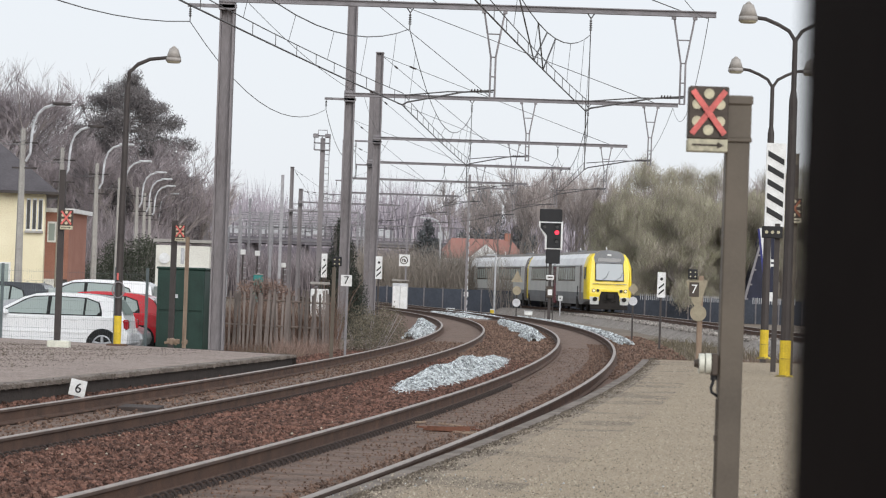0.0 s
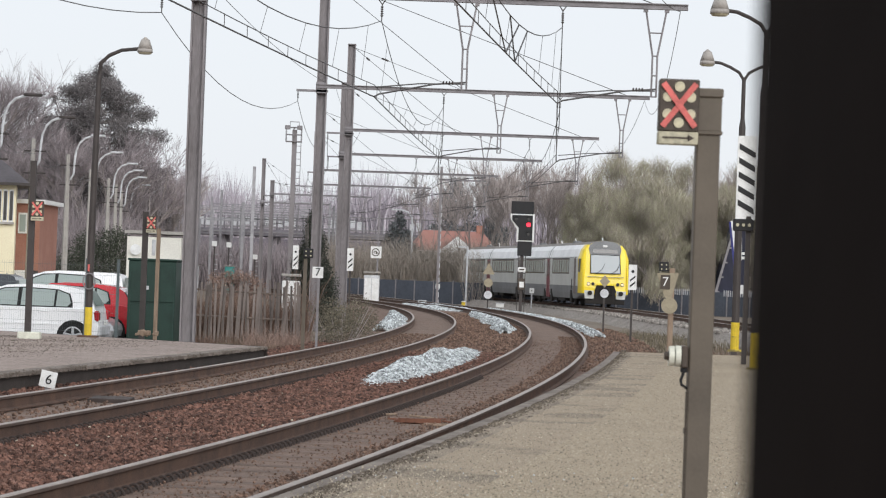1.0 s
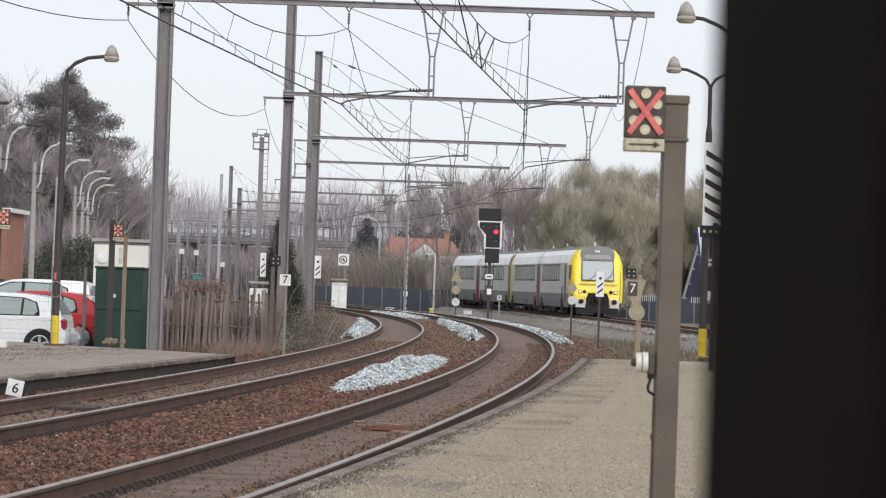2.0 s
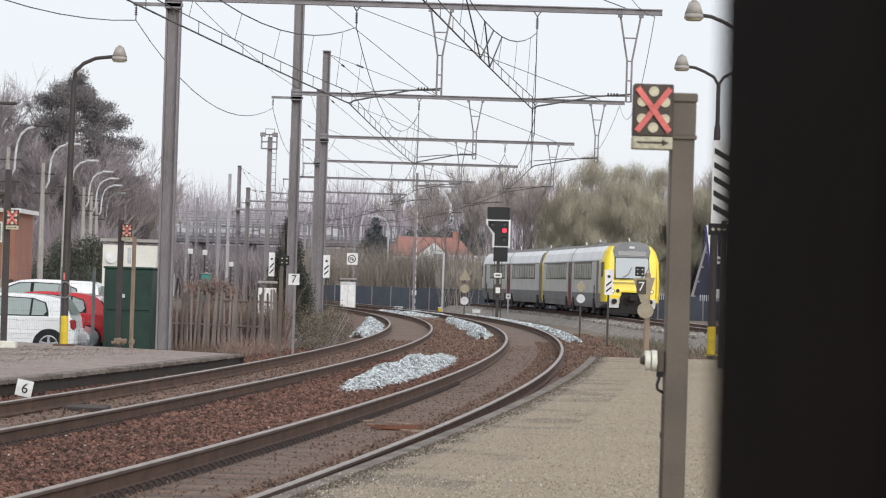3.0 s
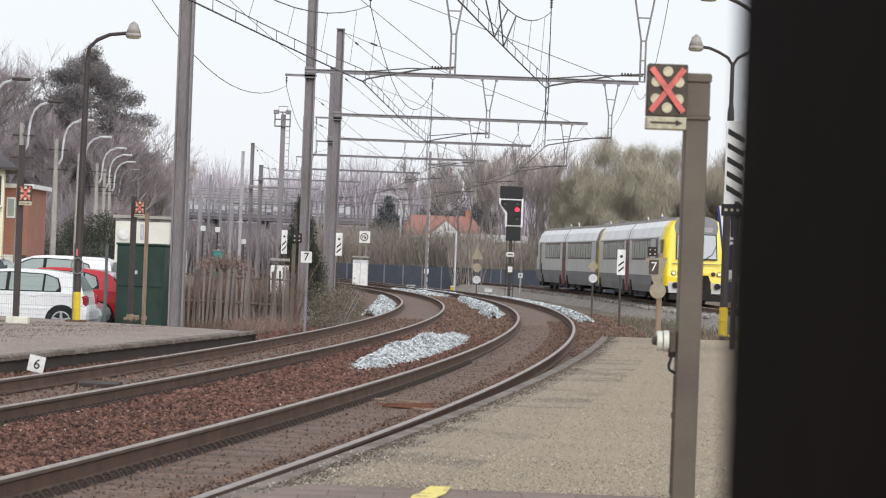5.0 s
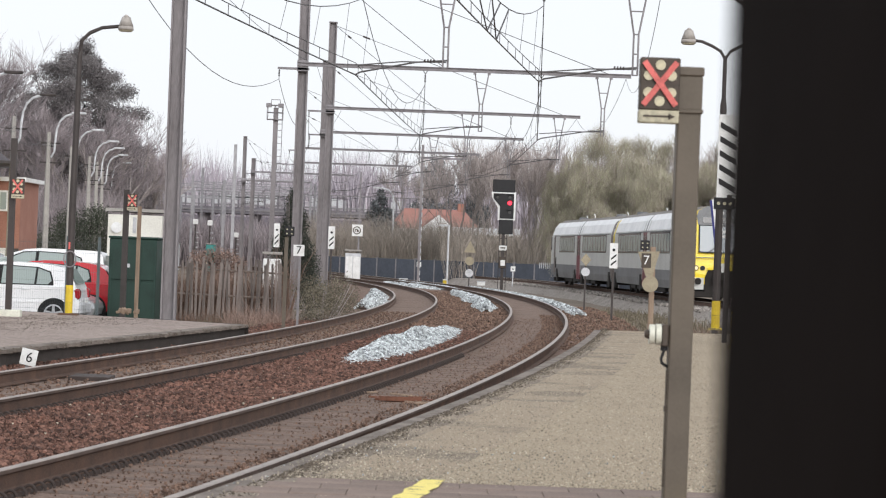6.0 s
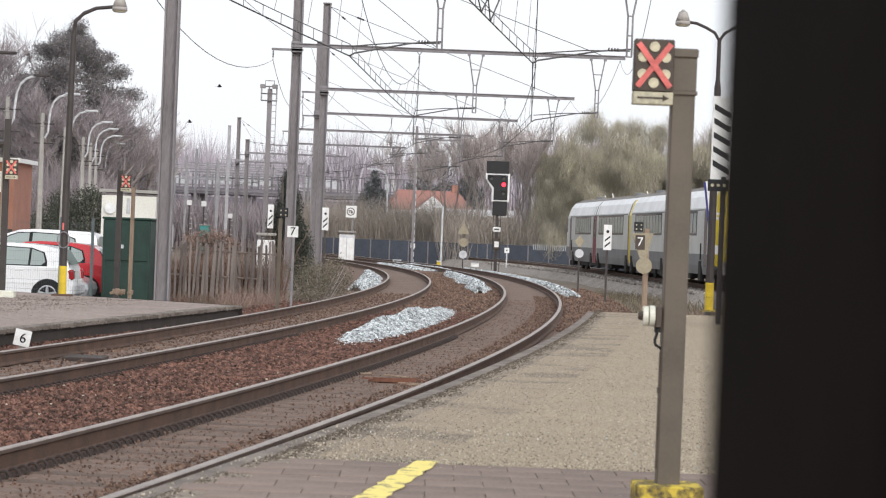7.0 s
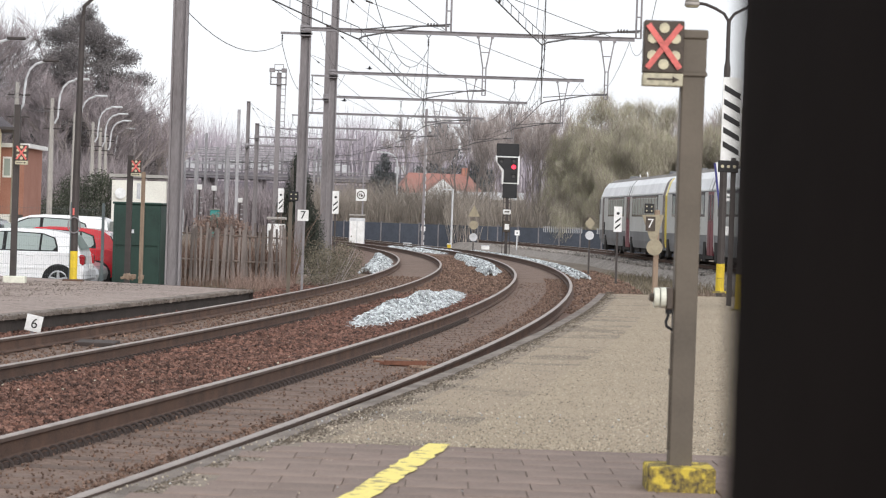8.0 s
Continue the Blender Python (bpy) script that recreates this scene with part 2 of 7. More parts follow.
    blue=material("blue_board", (0.03, 0.035, 0.19), 0.5, scale=4, fine=40, bump=0.0),
    windscreen=glass("train_windscreen", (0.16, 0.195, 0.215), 0.08),
    redfade=material("faded_red", (0.42, 0.17, 0.10), 0.7, scale=5, fine=40, bump=0.03),
    cream2=material("pale_plastic", (0.70, 0.70, 0.60), 0.5, scale=5, fine=40, bump=0.02),
    woodpale=material("bleached_wood", (0.33, 0.25, 0.185), 0.95, dark=(0.2, 0.14, 0.1), scale=4, fine=40, bump=0.3, stretch=(4, 4, 0.5)),
    lamphead=material("lamp_enamel", (0.40, 0.37, 0.34), 0.55, dark=(0.28, 0.26, 0.24), scale=6, fine=40, bump=0.05),
    glassdark=glass("unlit_lens", (0.02, 0.02, 0.02), 0.2),
    bushleaf=material("grey_green_leaves", (0.175, 0.155, 0.112), 0.9, dark=(0.115, 0.10, 0.075), scale=0.8, fine=8, bump=0.0, per_island=0.4),
    gravelbit=material("loose_gravel", (0.46, 0.405, 0.32), 0.95, scale=2, fine=20, bump=0.0, per_island=0.5),
    greystone=material("grey_branch_stone", (0.30, 0.275, 0.25), 0.95, scale=2, fine=20, bump=0.2, per_island=0.5),
    trackgrit=material("track_grit", (0.172, 0.106, 0.076), 0.95, dark=(0.095, 0.058, 0.043), light=(0.285, 0.20, 0.155), scale=2, fine=20, bump=0.2, per_island=0.5),
    dirt=material("edge_dirt", (0.13, 0.105, 0.08), 0.95, scale=2, fine=20, bump=0.2, per_island=0.5),
    orangerust=material("orange_rust", (0.19, 0.085, 0.055), 0.9, scale=5, fine=40, bump=0.3),
    streetwood=material("mauve_bare_wood", (0.36, 0.315, 0.325), 0.95, scale=0.4, fine=4, bump=0.0, per_island=0.3),
    # bluish and pale so that the colour itself carries haze
    fir=material("hazed_fir_needles", (0.15, 0.16, 0.165), 0.95, scale=0.5, fine=4, bump=0.0, per_island=0.35),
    yardsteel=material("galvanised_mast", (0.36, 0.355, 0.37), 0.7, 0.1, scale=1.5, fine=14, bump=0.05, per_object=0.3),
    # grey-purple here mixes the haze of distance into the twig colour
    hazewood=material("hazed_far_wood", (0.50, 0.455, 0.50), 0.95, scale=0.3, fine=3, bump=0.0, per_island=0.25),
    hedgebrown=material("brown_hedge", (0.34, 0.30, 0.26), 0.95, dark=(0.25, 0.22, 0.19), scale=0.25, fine=4, bump=0.0, per_island=0.3),
    thicket=material("brown_thicket", (0.45, 0.395, 0.345), 0.95, scale=0.4, fine=4, bump=0.0, per_island=0.3),
    shrubgreen=material("dusky_green_shrub", (0.082, 0.092, 0.066), 0.95, dark=(0.05, 0.056, 0.042), scale=0.6, fine=5, bump=0.0, per_island=0.4),
    evergreen=material("dark_evergreen", (0.058, 0.066, 0.052), 0.95, scale=0.6, fine=5, bump=0.0, per_island=0.4),
    yellowback=material("faded_sign_back", (0.36, 0.315, 0.22), 0.7, dark=(0.24, 0.205, 0.15), scale=4, fine=30, bump=0.05),
)


# ---------------------------------------------------------------- mesh helpers
def part(name, bm, mat, parent=None, label="", smooth=False):
    me = bpy.data.meshes.new(name)
    bmesh.ops.recalc_face_normals(bm, faces=bm.faces)
    if smooth:
        for f in bm.faces:
            f.smooth = True
    bm.to_mesh(me)
    bm.free()
    for m in (mat if isinstance(mat, (list, tuple)) else [mat]):
        me.materials.append(M[m] if isinstance(m, str) else m)
    ob = new(name, me)
    ob.parent = parent
    if label:
        ob["label"] = label
    return ob


def thing(name, m, label, category, group="", kind=""):
    e = new(name)
    e.empty_display_size = 0.2
    e.matrix_world = m
    return tagged(e, label, category, group, kind)


def B():
    return bmesh.new()


def box(bm, x, y, z, sx, sy, sz, rot=None, bevel=0.0, mi=0):
    """A box of size sx, sy, sz whose base's centre is at x, y, z."""
    r = bmesh.ops.create_cube(bm, size=1)["verts"]
    m = Matrix.Translation((x, y, z)) @ (rot or Matrix()) @ Matrix.Translation((0, 0, sz / 2)) @ Matrix.Diagonal((sx, sy, sz, 1))
    bmesh.ops.transform(bm, matrix=m, verts=r)
    fs = {f for v in r for f in v.link_faces}
    if bevel:
        es = list({e for f in fs for e in f.edges})
        out = bmesh.ops.bevel(bm, geom=es, offset=bevel, segments=1, affect="EDGES")
        fs = set(out["faces"]) | {f for f in fs if f.is_valid}
    for f in fs:
        f.material_index = mi
    return bm


def rod(bm, a, b, r0, r1=None, n=8, mi=0):
    """A round bar from a to b."""
    a, b = Vector(a), Vector(b)
    d = b - a
    m = Matrix.Translation((a + b) / 2) @ d.to_track_quat("Z", "Y").to_matrix().to_4x4()
    r = bmesh.ops.create_cone(bm, cap_ends=True, segments=n, radius1=r0, radius2=r0 if r1 is None else r1, depth=d.length, matrix=m)["verts"]
    for f in {f for v in r for f in v.link_faces}:
        f.material_index = mi
    return bm


def tube(bm, pts, r, n=6):
    """A round bar swept along pts; r is one radius or one for each point."""
    pts = [Vector(p) for p in pts]
    rings = []
    for i, p in enumerate(pts):
        d = (pts[min(i + 1, len(pts) - 1)] - pts[max(i - 1, 0)]).normalized()
        s = d.cross(Vector((0.31, 0.17, 0.93))).normalized()
        t = d.cross(s)
        rr = r[i] if isinstance(r, (list, tuple)) else r
        rings.append([bm.verts.new(p + rr * (math.cos(2 * math.pi * k / n) * s + math.sin(2 * math.pi * k / n) * t)) for k in range(n)])
    for a, b in zip(rings, rings[1:]):
        for k in range(n):
            bm.faces.new((a[k], a[(k + 1) % n], b[(k + 1) % n], b[k]))
    bm.faces.new(rings[0][::-1]), bm.faces.new(rings[-1])
    return bm


def sweep(bm, profile, rows, mi=None, closed=True):
    """Sweeps a profile of (side, up) along rows of (place, side direction)."""
    rings = [[bm.verts.new(Vector(p) + s * Vector(d) + Vector((0, 0, u))) for s, u in profile] for p, d in rows]
    n = len(profile)
    for a, b in zip(rings, rings[1:]):
        for k in range(n if closed else n - 1):
            f = bm.faces.new((a[k], a[(k + 1) % n], b[(k + 1) % n], b[k]))
            if mi:
                f.material_index = mi[k]
    if closed:
        bm.faces.new(rings[0][::-1]), bm.faces.new(rings[-1])
    return bm


def prism(bm, outline, z0, z1, mi=0):
    """A flat outline in x, y drawn up from z0 to z1."""
    lo = [bm.verts.new((x, y, z0)) for x, y in outline]
    hi = [bm.verts.new((x, y, z1)) for x, y in outline]
    fs = [bm.faces.new(lo[::-1]), bm.faces.new(hi)]
    for k in range(len(lo)):
        j = (k + 1) % len(lo)
        fs.append(bm.faces.new((lo[k], lo[j], hi[j], hi[k])))
    for f in fs:
        f.material_index = mi
    return bm


def slab(bm, outline, y0, y1, mi=0):
    """A flat outline in x, z drawn from y0 to y1."""
    lo = [bm.verts.new((x, y0, z)) for x, z in outline]
    hi = [bm.verts.new((x, y1, z)) for x, z in outline]
    fs = [bm.faces.new(lo[::-1]), bm.faces.new(hi)]
    for k in range(len(lo)):
        j = (k + 1) % len(lo)
        fs.append(bm.faces.new((lo[k], lo[j], hi[j], hi[k])))
    for f in fs:
        f.material_index = mi
    return bm


def disc(bm, x, y, z, r, depth, n=16, mi=0):
    """A flat disc that faces -y."""
    return rod(bm, (x, y, z), (x, y - depth, z), r, n=n, mi=mi)


def lettering(name, text, size, m, mat, parent, label=""):
    """Raised characters in the built-in font, facing -y."""
    c = bpy.data.curves.new(name, "FONT")
    c.body, c.size, c.extrude, c.align_x, c.align_y = text, size, 0.003, "CENTER", "CENTER"
    tmp = bpy.data.objects.new("tmp", c)
    scene.collection.objects.link(tmp)
    bpy.context.view_layer.update()
    me = bpy.data.meshes.new_from_object(tmp.evaluated_get(bpy.context.evaluated_depsgraph_get()))
    bpy.data.objects.remove(tmp)
    me.materials.clear()
    me.materials.append(M[mat])
    ob = new(name, me)
    ob.parent = parent
    ob.matrix_basis = m @ pose(0, 0, 0, 90, 0, 0)
    if label:
        ob["label"] = label
    return ob


# ---------------------------------------------------------------- the lines of the tracks
def main_x(y):
    """Centre of the main track by the near platform, a long curve to the left, straight in the distance."""
    def q(v):
        t = (v - 50) / 50
        return 1.7781 + 3.8551 * t - 2.8629 * t * t + 0.0904 * t ** 3 - 0.1323 * t ** 4
    return q(y) if y < 140 else q(140) - 0.1732 * (y - 140)


def branch_x(y):
    """Centre of the branch track on which the train runs."""
    d = (min(y, 200) - 130) / 50
    return 9.149 - 3.887 * d - 2.303 * d * d - 0.207 * max(0, y - 200) + 0.0011 * max(0, 110 - y) ** 2


def line(fx, offset, y0, y1, step):
    """Rows of (place at z = 0, side direction) along a track's curve, moved sideways by offset."""
    rows, y = [], y0
    while y <= y1 + 1e-6:
        s = (fx(y + 0.5) - fx(y - 0.5))
        side = Vector((1, -s, 0)).normalized()
        rows.append((Vector((fx(y), y, 0)) + offset * side, side))
        y += step if y < 90 else step * 2
    return rows


BACK_GAP = -3.89


# ---------------------------------------------------------------- ground, beds, tracks
def ground_sheet():
    bm = B()
    xs = [-1500, -300, -120, -60] + list(range(-40, 61, 5)) + [90, 150, 400, 1500]
    ys = [-300, -100, -50] + list(range(-30, 241, 6)) + [300, 420, 700, 1500, 3000]
    grid = [[bm.verts.new((x, y, GROUND_Z + 0.08 * noise.noise(Vector((x, y, 0)) * 0.11))) for x in xs] for y in ys]
    for a, b in zip(grid, grid[1:]):
        for k in range(len(xs) - 1):
            bm.faces.new((a[k], a[k + 1], b[k + 1], b[k]))
    tagged(part("ground", bm, "ground", smooth=True), "rough brown earth with dry grass around the railway", "ground", kind="structure")


def bed(name, fx, lo, hi, y0, y1, mat, label, top=BED_Z):
    bm = B()
    rows = line(fx, 0, y0, y1, 3)
    sweep(bm, [(lo - 0.9, GROUND_Z - 0.1), (lo, top - 0.02), (lo + 0.6, top), (hi - 0.6, top), (hi, top - 0.02), (hi + 0.9, GROUND_Z - 0.1)], rows, closed=False)
    tagged(part(name, bm, mat), label, "ballast", kind="structure")


RAIL_PROFILE = [(-0.07, 0), (0.07, 0), (0.07, 0.015), (0.012, 0.035), (0.012, 0.125), (0.036, 0.14), (0.036, 0.165), (0.026, 0.172),
                (-0.026, 0.172), (-0.036, 0.165), (-0.036, 0.14), (-0.012, 0.125), (-0.012, 0.035), (-0.07, 0.015)]


def track(name, fx, gap, y0, y1, label, z=RAIL_Z):
    t = thing(name, Matrix(), label, "railway track", "railway tracks", "structure")
    for side in (-0.7525, 0.7525):
        bm = B()
        rows = [(p + Vector((0, 0, z - 0.172)), d) for p, d in line(fx, gap + side, y0, y1, 1.5)]
        sweep(bm, RAIL_PROFILE, rows, [0] * 5 + [2, 1, 1, 1, 2] + [0] * 4)
        part("rail", bm, ["rust", "railtop", "railside"], t, "brown rusted steel rail with a bright worn head")
    return t


def platforms():
    # near platform: gravel top, concrete edge strip, dark face; it ends in the distance at y = 47
    edge = [(p, d) for p, d in line(main_x, 1.52, -20, 47, 1.5)]
    bm = B()
    top = [bm.verts.new((*p.xy, 0.0)) for p, d in edge]
    inn = [bm.verts.new((*(p + 0.14 * d).xy, 0.0)) for p, d in edge]
    low = [bm.verts.new((*p.xy, GROUND_Z - 0.2)) for p, d in edge]
    for k in range(len(edge) - 1):
        f = bm.faces.new((top[k], top[k + 1], inn[k + 1], inn[k]))
        f.material_index = 0
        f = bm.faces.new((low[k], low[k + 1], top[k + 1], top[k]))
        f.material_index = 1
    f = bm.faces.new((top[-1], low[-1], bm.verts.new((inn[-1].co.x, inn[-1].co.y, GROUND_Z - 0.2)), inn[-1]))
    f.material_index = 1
    tagged(part("platform_edge", bm, ["concrete", "face"]), "weathered concrete edge of the near platform", "platform edge", kind="structure")
    bm = B()
    cols = [[bm.verts.new((*(p + w * d).xy, 0.0)) for p, d in edge] for w in (0.14, 0.36, 1.0)]
    a = cols[0]
    b = [bm.verts.new((9.0 + 0.02 * p.y, p.y - 0.3 + 1.8 * (p.y > 40), 0.0)) for p, d in edge]
    cols.append(b)
    for m, (u, v) in enumerate(zip(cols, cols[1:])):
        for k in range(len(edge) - 1):
            bm.faces.new((u[k], u[k + 1], v[k + 1], v[k])).material_index = 2 - m
    ends = [(a[-1].co.copy(), b[-1].co.copy())]
    for p, q in ends:
        bm.faces.new((a[-1], bm.verts.new((p.x, p.y, GROUND_Z - 0.2)), bm.verts.new((q.x, q.y, GROUND_Z - 0.2)), b[-1]))
    lo = [bm.verts.new((v.co.x, v.co.y, GROUND_Z - 0.2)) for v in b]
    for k in range(len(edge) - 1):
        bm.faces.new((b[k], b[k + 1], lo[k + 1], lo[k]))
    tagged(part("platform", bm, ["gravel", "worngravel", "mossgravel"]), "low platform topped with fine pale gravel", "platform", kind="structure")
    # far platform, lower, across the tracks
    fz = -0.18
    bm = B()
    pts = [(-11.4, 0), (-8.5, 15), (-6.9, 25), (-5.81, 32.06), (-5.23, 35.65), (-4.52, 40.4), (-3.64, 46.9)]
    t0 = [bm.verts.new((x, y, fz)) for x, y in pts]
    t1 = [bm.verts.new((x - 0.3, y, fz)) for x, y in pts]
    o0 = [bm.verts.new((x, y, fz - 0.055)) for x, y in pts]
    i0 = [bm.verts.new((x - 0.07, y, fz - 0.055)) for x, y in pts]
    l0 = [bm.verts.new((x - 0.07, y, GROUND_Z - 0.2)) for x, y in pts]
    back = [bm.verts.new((x - 9.0, y + (1.6 if y < 42 else 6.0), fz)) for x, y in pts]
    for k in range(len(pts) - 1):
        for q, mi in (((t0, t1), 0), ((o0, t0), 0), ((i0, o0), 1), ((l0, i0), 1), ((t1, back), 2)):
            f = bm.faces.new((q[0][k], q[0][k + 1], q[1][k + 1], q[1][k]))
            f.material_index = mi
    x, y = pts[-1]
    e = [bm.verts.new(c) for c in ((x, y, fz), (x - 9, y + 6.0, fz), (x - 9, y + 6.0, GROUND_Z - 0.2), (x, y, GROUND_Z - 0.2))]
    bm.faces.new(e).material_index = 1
    tagged(part("far_platform", bm, ["concrete", "face", "fargravel"]), "low gravel platform with a worn concrete edge across the tracks", "platform", kind="structure")


def portal(y, x_mast, x0, x1, hangers, mast_h=10.3, z=6.88, ties=True):
    """A mast, a slim beam over both tracks with its ties, A-shaped hangers, steady arms and insulators."""
    t = thing("catenary_portal", pose(x_mast, y, 0), "grey steel catenary mast carrying a long beam over two tracks", "catenary mast", "catenary portals")
    bm = B()
    prism(bm, [(-0.15, -0.15), (-0.115, -0.15), (-0.115, -0.02), (0.115, -0.02), (0.115, -0.15), (0.15, -0.15),
               (0.15, 0.15), (0.115, 0.15), (0.115, 0.02), (-0.115, 0.02), (-0.115, 0.15), (-0.15, 0.15)], GROUND_Z - 0.2, mast_h)
    part("mast", bm, "mast", t)
    part("mast_cap", box(B(), 0, 0, mast_h, 0.33, 0.33, 0.05, bevel=0.01), "mast", t)
    part("footing", box(B(), 0, 0, GROUND_Z - 0.2, 0.7, 0.7, 0.42, bevel=0.03), "concrete", t)
    a, b = x0 - x_mast, x1 - x_mast
    part("beam", sweep(B(), [(-0.06, 0), (0.06, 0), (0.06, 0.02), (0.012, 0.024), (0.012, 0.096), (0.06, 0.10), (0.06, 0.12), (-0.06, 0.12),
                             (-0.06, 0.10), (-0.012, 0.096), (-0.012, 0.024), (-0.06, 0.02)], [((v, -0.22, z), (0, 1, 0)) for v in (-0.15, b)]), "steel", t)
    part("feeder_arm", box(B(), (a + 0.2) / 2, -0.20, z - 0.12, 0.2 - a, 0.08, 0.07), "steel", t)
    part("bracket", box(B(), 0, -0.19, z - 0.16, 0.34, 0.1, 0.34, bevel=0.01), "steel", t)
    if ties:
        for k in (0.43, 0.93):
            part("tie_rod", rod(B(), (0.1, -0.1, mast_h - 0.1), (b * k, -0.22, z + 0.11), 0.011, n=5), "wire", t)
            part("tie_insulator", rod(B(), Vector((0.1, -0.1, mast_h - 0.1)).lerp(Vector((b * k, -0.22, z + 0.11)), 0.12), Vector((0.1, -0.1, mast_h - 0.1)).lerp(Vector((b * k, -0.22, z + 0.11)), 0.15), 0.035, n=6), "darkpost", t)
    for lane, hx in enumerate(hangers):
        h = hx - x_mast
        end, hang = h - CONTACT_OFF[lane], h - CARRY_OFF[lane]
        bm = B()
        for s in (-1, 1):
            tube(bm, [(h + s * 0.215, -0.22, z), (h + s * 0.05, -0.22, z - 0.95), (h + s * 0.05, -0.22, z - 1.78)], 0.021, 5)
            box(bm, h + s * 0.215, -0.22, z - 0.06, 0.09, 0.09, 0.06)
        for k, w in ((-0.48, 0.13), (-0.95, 0.06), (-1.35, 0.06), (-1.78, 0.06)):
            rod(bm, (h - w, -0.22, z + k), (h + w, -0.22, z + k), 0.015, n=5)
        part("hanger", bm, "steel", t)
        part("steady_arm", tube(B(), [(h + 0.06, -0.22, z - 1.62), (h - 0.6, -0.22, z - 1.68), (end + 0.1, -0.22, CONTACT_Z + 0.06), (end, -0.22, CONTACT_Z)], 0.019, 5), "wire", t)
        part("upper_arm", tube(B(), [(h + 0.02, -0.22, z - 1.66), (h - 0.9, -0.22, z - 1.68), (end + 0.05, -0.22, CONTACT_Z + 0.2)], 0.014, 5), "wire", t)
        bm = B()
        for k in range(4):
            rod(bm, (h - 0.22 - 0.06 * k, -0.22, z - 1.645), (h - 0.25 - 0.06 * k, -0.22, z - 1.645), 0.042, 0.03, n=8)
        part("arm_insulator", bm, "darkpost", t)
        bm = B()
        for s in (-0.07, 0.07):
            rod(bm, (hang + s, -0.22, z), (hang, -0.22, z - 0.1), 0.012, n=5)
        rod(bm, (hang, -0.22, z - 0.1), (hang, -0.22, z - 0.43), 0.011, n=5)
        for k in range(5):
            rod(bm, (hang, -0.22, z - 0.14 - 0.045 * k), (hang, -0.22, z - 0.165 - 0.045 * k), 0.034, 0.02, n=8)
        part("insulator", bm, "darkpost", t)
    bm = B()
    rod(bm, (a + 0.05, -0.2, z - 0.1), (a + 0.05, -0.2, z - 0.42), 0.011, n=5)
    for k in range(4):
        rod(bm, (a + 0.05, -0.2, z - 0.16 - 0.045 * k), (a + 0.05, -0.2, z - 0.185 - 0.045 * k), 0.034, 0.02, n=8)
    part("insulator", bm, "darkpost", t)
    return t


CONTACT_Z, CARRY_Z = 4.90, 6.45
CONTACT_OFF, CARRY_OFF = (1.82, 1.95), (1.72, 1.90)
PORTALS = ((49.6, -5.5, -6.3, 4.46, (-0.04, 3.82)), (74.0, -4.38, -5.14, 5.6, (1.07, 4.78)), (96.0, -4.55, -5.42, 5.33, (0.87, 4.5)),
           (115.6, -5.75, -6.45, 3.77, (-0.5, 3.1)), (134.7, -7.9, -8.6, 2.0, (-2.4, 1.3)), (157.0, -9.5, -10.8, -2.0, (-6.2, -2.6)),
           (180.0, -14.05, -14.7, -6.6, (-11.0, -7.3), 7.9), (204.0, -16.7, -17.2, -11.0, (-15.0, -12.0), 10.6))


def hung(a, b, sag, n=12):
    """Places along a wire that sags between a and b, the last one left out."""
    return [a.lerp(b, k / n) - Vector((0, 0, 4 * (k / n) * (1 - k / n) * sag)) for k in range(n)]


